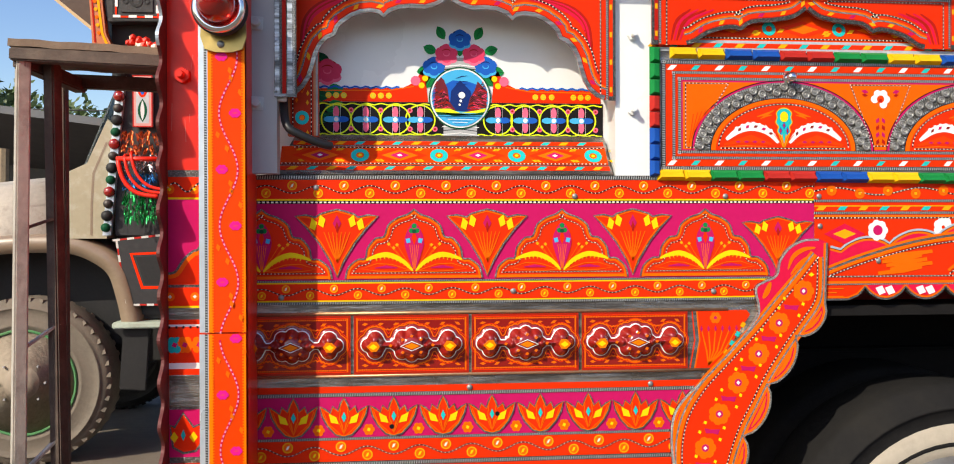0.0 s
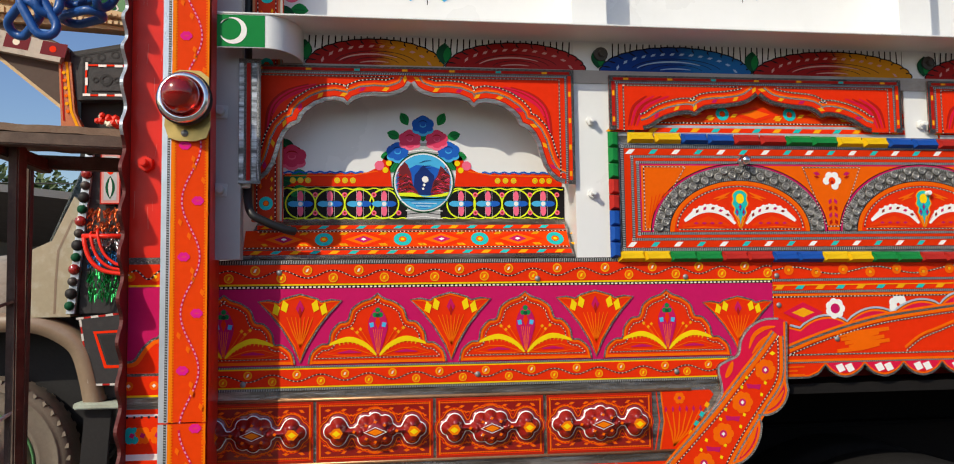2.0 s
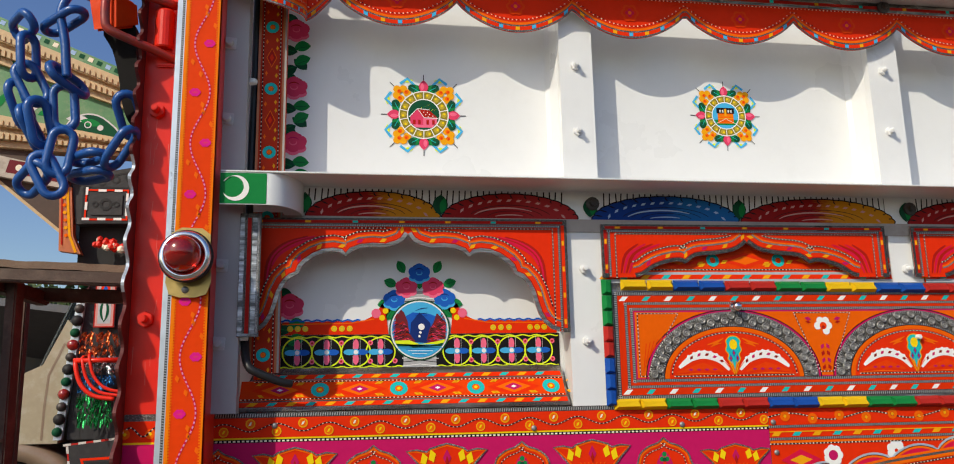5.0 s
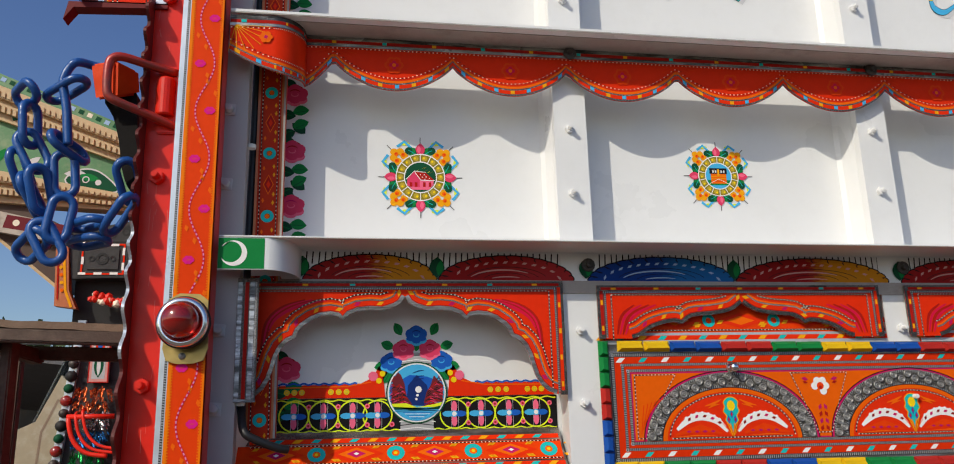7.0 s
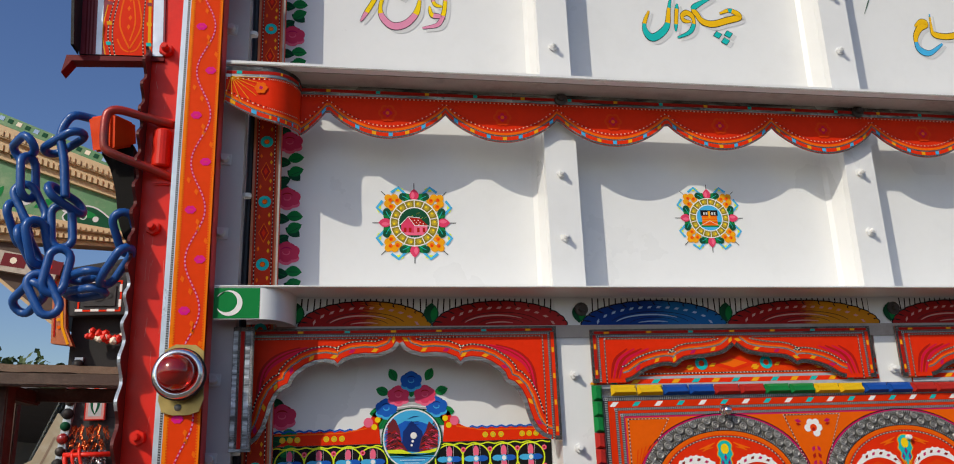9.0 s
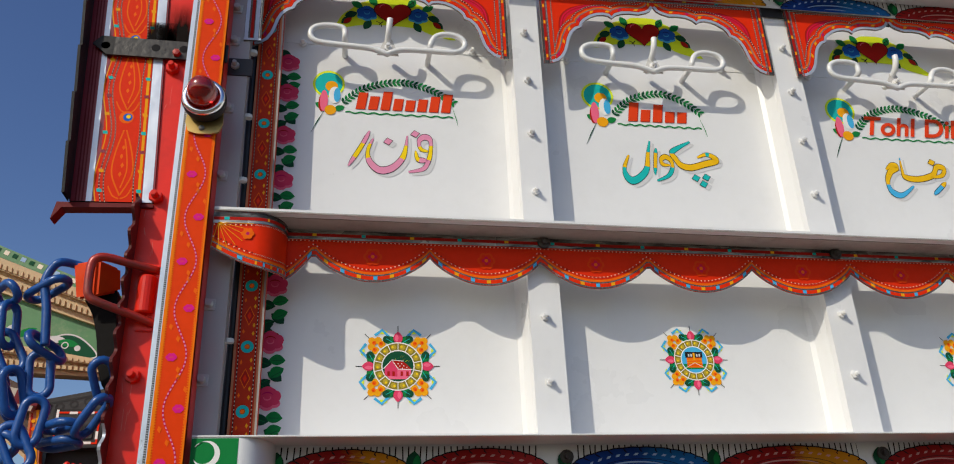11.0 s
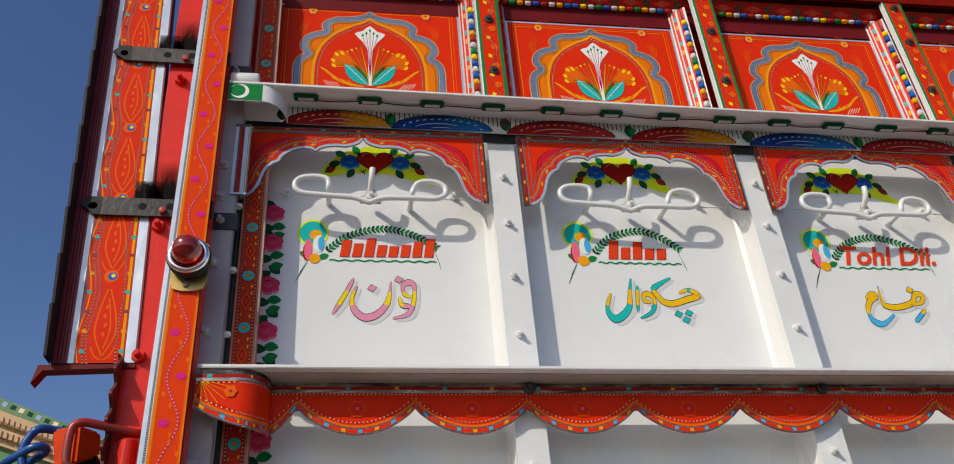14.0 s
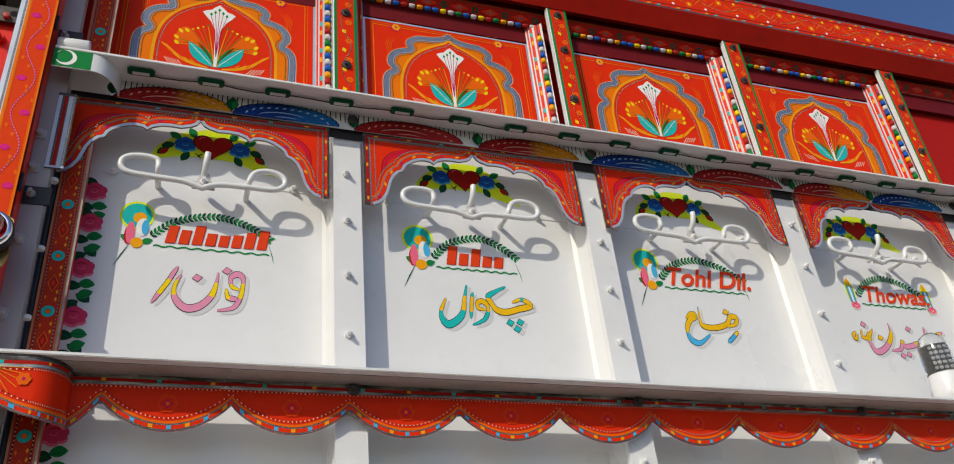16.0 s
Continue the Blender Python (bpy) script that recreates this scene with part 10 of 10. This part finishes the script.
a.ribbon(q, -0.012, 0.004, "red", 3, True)
a.dash(q + q[:1], 0.1, 0.05, 0.016, "white_ink", 4)
a.ribbon(offset(q, -0.03, True), -0.006, 0.0, "black_steel", 4, True)
a.slab(rect(-1.655, 2.92, -1.458, 3.055), "dark_board", 0.006, 0.0)
a.ring(-1.56, 2.99, 0.04, 0.022, "black_steel", 14, 16)
for s in (1, -1):
    a.ring(-1.56 + s * 0.065, 2.99, 0.02, 0.011, "black_steel", 14, 12)
part("carved_plate", a.mesh("carved_plate"), old, (0, NEAR - 0.103, 0), "dark carved plate with red and white edging")
a = Art()
a.slab([(-1.85, 3.1), (-1.775, 3.1), (-1.745, 2.78), (-1.69, 2.66), (-1.825, 2.68)], "bracket_wood", 0.0, 0.06)
a.line([(-1.8, 3.1), (-1.785, 2.95), (-1.765, 2.78), (-1.72, 2.67)], 0.016, "gold", 6)
a.line([(-1.83, 3.08), (-1.82, 2.9), (-1.808, 2.72)], 0.01, "deep_red", 6)
for k in range(6):
    a.disc(-1.815 + 0.006 * k, 3.03 - 0.05 * k, 0.012, ("gold", "orange")[k % 2], 9, 8)
part("bracket_post", a.mesh("bracket_post"), old, (0, NEAR - 0.12, 0), "orange and gold carved bracket")
# sloping soffit with a pale edge board
a = Art()
a.slab([(-2.9, 3.69), (-1.83, 2.81), (-1.78, 3.1), (-1.8, 3.2), (-2.9, 3.75)], "soffit_wood", 0.0, 0.9)
a.slab([(-2.9, 3.68), (-1.83, 2.795), (-1.83, 2.82), (-2.9, 3.705)], "cornice", 0.006, 0.02)
part("soffit", a.mesh("soffit"), old, (0, NEAR - 0.1, 0), "dark wooden soffit with a pale edge")
a = Art()
o = [(-2.9, 3.29), (-1.83, 3.085), (-1.8, 3.2), (-2.9, 3.45)]
a.slab(o, "pale_steel", 0.02, 0.1)
for k in range(5):
    x = -2.75 + 0.22 * k
    z = 3.37 - 0.195 * (x + 2.9)
    a.poly([(x - 0.08, z - 0.03), (x + 0.07, z - 0.055), (x + 0.09, z + 0.03), (x - 0.06, z + 0.055)], "tree_maroon", 30)
    a.disc(x, z, 0.022, ("red", "cream")[k % 2], 32, 10)
part("crown_edge", a.mesh("crown_edge"), old, (0, NEAR - 0.14, 0), "red and white painted crown edging")


def cornice(x0, x1, lo, hi, y, name="cornice"):
    """A moulded tan cornice with small teeth; lo and hi are the heights at its two ends."""
    a = Art()

    def at(x, f):
        s = (x - x0) / (x1 - x0)
        return (x, (lo[0] + (lo[1] - lo[0]) * s) * (1 - f) + (hi[0] + (hi[1] - hi[0]) * s) * f)
    for f, g, d in ((0, 0.22, 0.02), (0.22, 0.5, 0.05), (0.5, 0.62, 0.035), (0.62, 1.0, 0.08)):
        a.slab([at(x0, f), at(x1, f), at(x1, g), at(x0, g)], "cornice", d, 0.1)
    x = x0
    while x < x1 - 0.03:
        a.slab([at(x, 0.22), at(x + 0.022, 0.22), at(x + 0.022, 0.42), at(x, 0.42)], "cornice", 0.066, 0.0)
        a.slab([at(x, 0.66), at(x + 0.024, 0.66), at(x + 0.024, 0.82), at(x, 0.82)], "cornice", 0.092, 0.0)
        x += 0.036
    return part(name, a.mesh(name), old, (0, y, 0), "tan moulded cornice with small teeth")


cornice(-2.9, -1.2, (4.15, 3.54), (4.4, 3.71), NEAR - 0.12)
cornice(-2.9, -1.2, (3.4, 3.29), (3.68, 3.36), NEAR - 0.12)
a = Art()
a.slab([(-2.9, 3.6), (-1.2, 3.3), (-1.2, 3.6), (-2.9, 4.2)], "crown_green", 0.0, 0.2)
eye = spline([(-1.84, 3.53), (-1.74, 3.6), (-1.62, 3.58), (-1.5, 3.46), (-1.62, 3.44), (-1.76, 3.46)], 4, True)
a.poly(eye, "dark_green", 2)
a.ribbon(eye, -0.004, 0.006, "shade_ink", 2.6, True)
a.ring(-1.71, 3.53, 0.024, 0.017, "shade_ink", 3, 12)
a.disc(-1.63, 3.51, 0.02, "shade_ink", 3, 10)
for k in range(7):
    a.leaf(-2.3 + 0.09 * k, 3.62 - 0.01 * k, 0.14, 0.05, 60 - 12 * k, ("green", "crown_green", "shade_ink")[k % 3], 2.2 + 0.1 * k)
part("crown_panel", a.mesh("crown_panel"), old, (0, NEAR - 0.1, 0), "green painted crown panel")
a = Art()
a.slab([(-2.9, 4.42), (-1.2, 3.72), (-1.2, 3.785), (-2.9, 4.51)], "crown_green", 0.0, 0.2)
a.dash([(-2.85, 4.455), (-1.25, 3.775)], 0.062, 0.034, 0.03, ["cream", "dark_green", "pale_blue", "dark_green"], 3)
part("crown_top", a.mesh("crown_top"), old, (0, NEAR - 0.14, 0), "green crown band with small tiles")
part("crown_spike", solid("crown_spike", "dark_green", tube([(-2.17, NEAR - 0.1, 3.93), (-2.23, NEAR - 0.12, 4.1), (-2.3, NEAR - 0.12, 4.24)], 0.05, 8, taper=[1, 0.6, 0.08])), old, (0, 0, 0))

# ---- shed roof and trees in the distance ----
shed = thing("shed", (-6.5, 13, 0), "dark tin-roofed open shed", "shed")
part("roof", solid("roof", "tin_roof", lambda bm: bmesh.ops.create_cube(bm, size=1, matrix=Matrix.Translation((-6.5, 13.5, 2.95)) @ Euler((radians(-8), radians(7), 0)).to_matrix().to_4x4() @ Matrix.Diagonal((7.0, 4.5, 0.1, 1)))), shed, (0, 0, 0))
part("back_wall", solid("back_wall", "tin_roof", cuboid(-10, -3.2, 15.4, 15.55, 0, 2.9)), shed, (0, 0, 0))
for x in (-9.6, -7.4, -5.2, -3.4):
    part("pole", solid("pole", "old_wood", tube([(x, 11.6, 0), (x + 0.05, 11.6, 2.75 + (x + 6.5) * -0.11)], 0.07, 8)), shed, (0, 0, 0))


def tree(x, y, h, spread, seed):
    rnd = random.Random(seed)
    t = thing("tree", (x, y, 0), "leafy green roadside tree in the distance", "tree", "distant trees")
    limbs = [[(0, 0, 0), (0.1, 0, h * 0.2), (0.0, 0.1, h * 0.42)]]

    def build(bm):
        tube([(x, y, 0), (x + 0.1, y, h * 0.2), (x, y + 0.1, h * 0.45), (x + 0.1, y, h * 0.8)], 0.25, 8, taper=[1.3, 1, 0.7, 0.25])(bm)
    part("trunk", solid("trunk", "bark", build), t, (0, 0, 0))
    tips = []
    for i in range(9):
        a, s = rnd.uniform(0, 6.28), rnd.uniform(0.5, 1.0)
        e = (x + spread * s * math.cos(a), y + spread * s * math.sin(a), h * rnd.uniform(0.55, 0.95))
        tips.append(e)
        part("limb", solid("limb", "bark", tube([(x, y, h * rnd.uniform(0.3, 0.5)), ((x * 2 + e[0]) / 3, (y * 2 + e[1]) / 3, h * 0.5 + 0.2), e], 0.1, 6, taper=[1, 0.7, 0.2])), t, (0, 0, 0))
    v, f = [], []
    for i in range(6500):
        c = rnd.choice(tips)
        d = Vector((rnd.gauss(0, 1), rnd.gauss(0, 1), rnd.gauss(0, 0.75))) * spread * 0.27
        p = Vector(c) + d
        if p.z < h * 0.3:
            continue
        n = Vector((rnd.uniform(-1, 1), rnd.uniform(-1, 1), rnd.uniform(-0.3, 1))).normalized()
        u = n.orthogonal().normalized() * rnd.uniform(0.1, 0.22)
        w = n.cross(u).normalized() * rnd.uniform(0.06, 0.12)
        k = len(v)
        v += [p - u, p - w, p + u, p + w]
        f.append((k, k + 1, k + 2, k + 3))
    me = bpy.data.meshes.new("crown")
    me.from_pydata(v, [], f)
    me.materials.append(MATS["leaf"])
    cr = part("crown", me, t, (0, 0, 0))
    cr["kind"] = "stuff"


for i, (x, y, h, s) in enumerate(((-15.5, 30, 5.85, 2.6), (-13.0, 32, 5.65, 2.4), (-10.9, 31, 4.9, 2.0), (-18.5, 33, 6.2, 2.6), (-8.6, 36, 4.3, 2.2))):
    tree(x, y, h, s, 20 + i)
part("overhead_wire", solid("overhead_wire", "cable", tube([(-14, 15, 3.75), (-8, 15, 3.62), (-2, 15, 3.55), (6, 15, 3.7)], 0.012, 5)), None, (0, 0, 0))
tagged(bpy.data.objects["overhead_wire"], "thin dark wire slung across the yard", "wire")
for x in (-14, 6):
    tagged(part("wire_pole", solid("wire_pole", "old_wood", tube([(x, 15, 0), (x, 15, 3.9)], 0.08, 8)), None, (0, 0, 0)), "plain wooden pole holding a wire", "pole", "wire poles")


def rock(seed, r):
    def build(bm):
        bmesh.ops.create_icosphere(bm, subdivisions=2, radius=r)
        for v in bm.verts:
            v.co *= 1 + 0.35 * noise.noise(v.co / r * 1.3 + Vector((seed, 0, 0)))
            v.co.z *= 0.6
    return solid("stone", "stone", build, smooth=True)


rnd = random.Random(8)
for i in range(14):
    x, y, r = rnd.uniform(-2.3, -1.2), rnd.uniform(4.3, 5.1), rnd.uniform(0.05, 0.12)
    tagged(part("stone", rock(i, r), None, (x, y, r * 0.4)), "rough grey-brown stone lying in the dust", "stone", "stones by the truck")
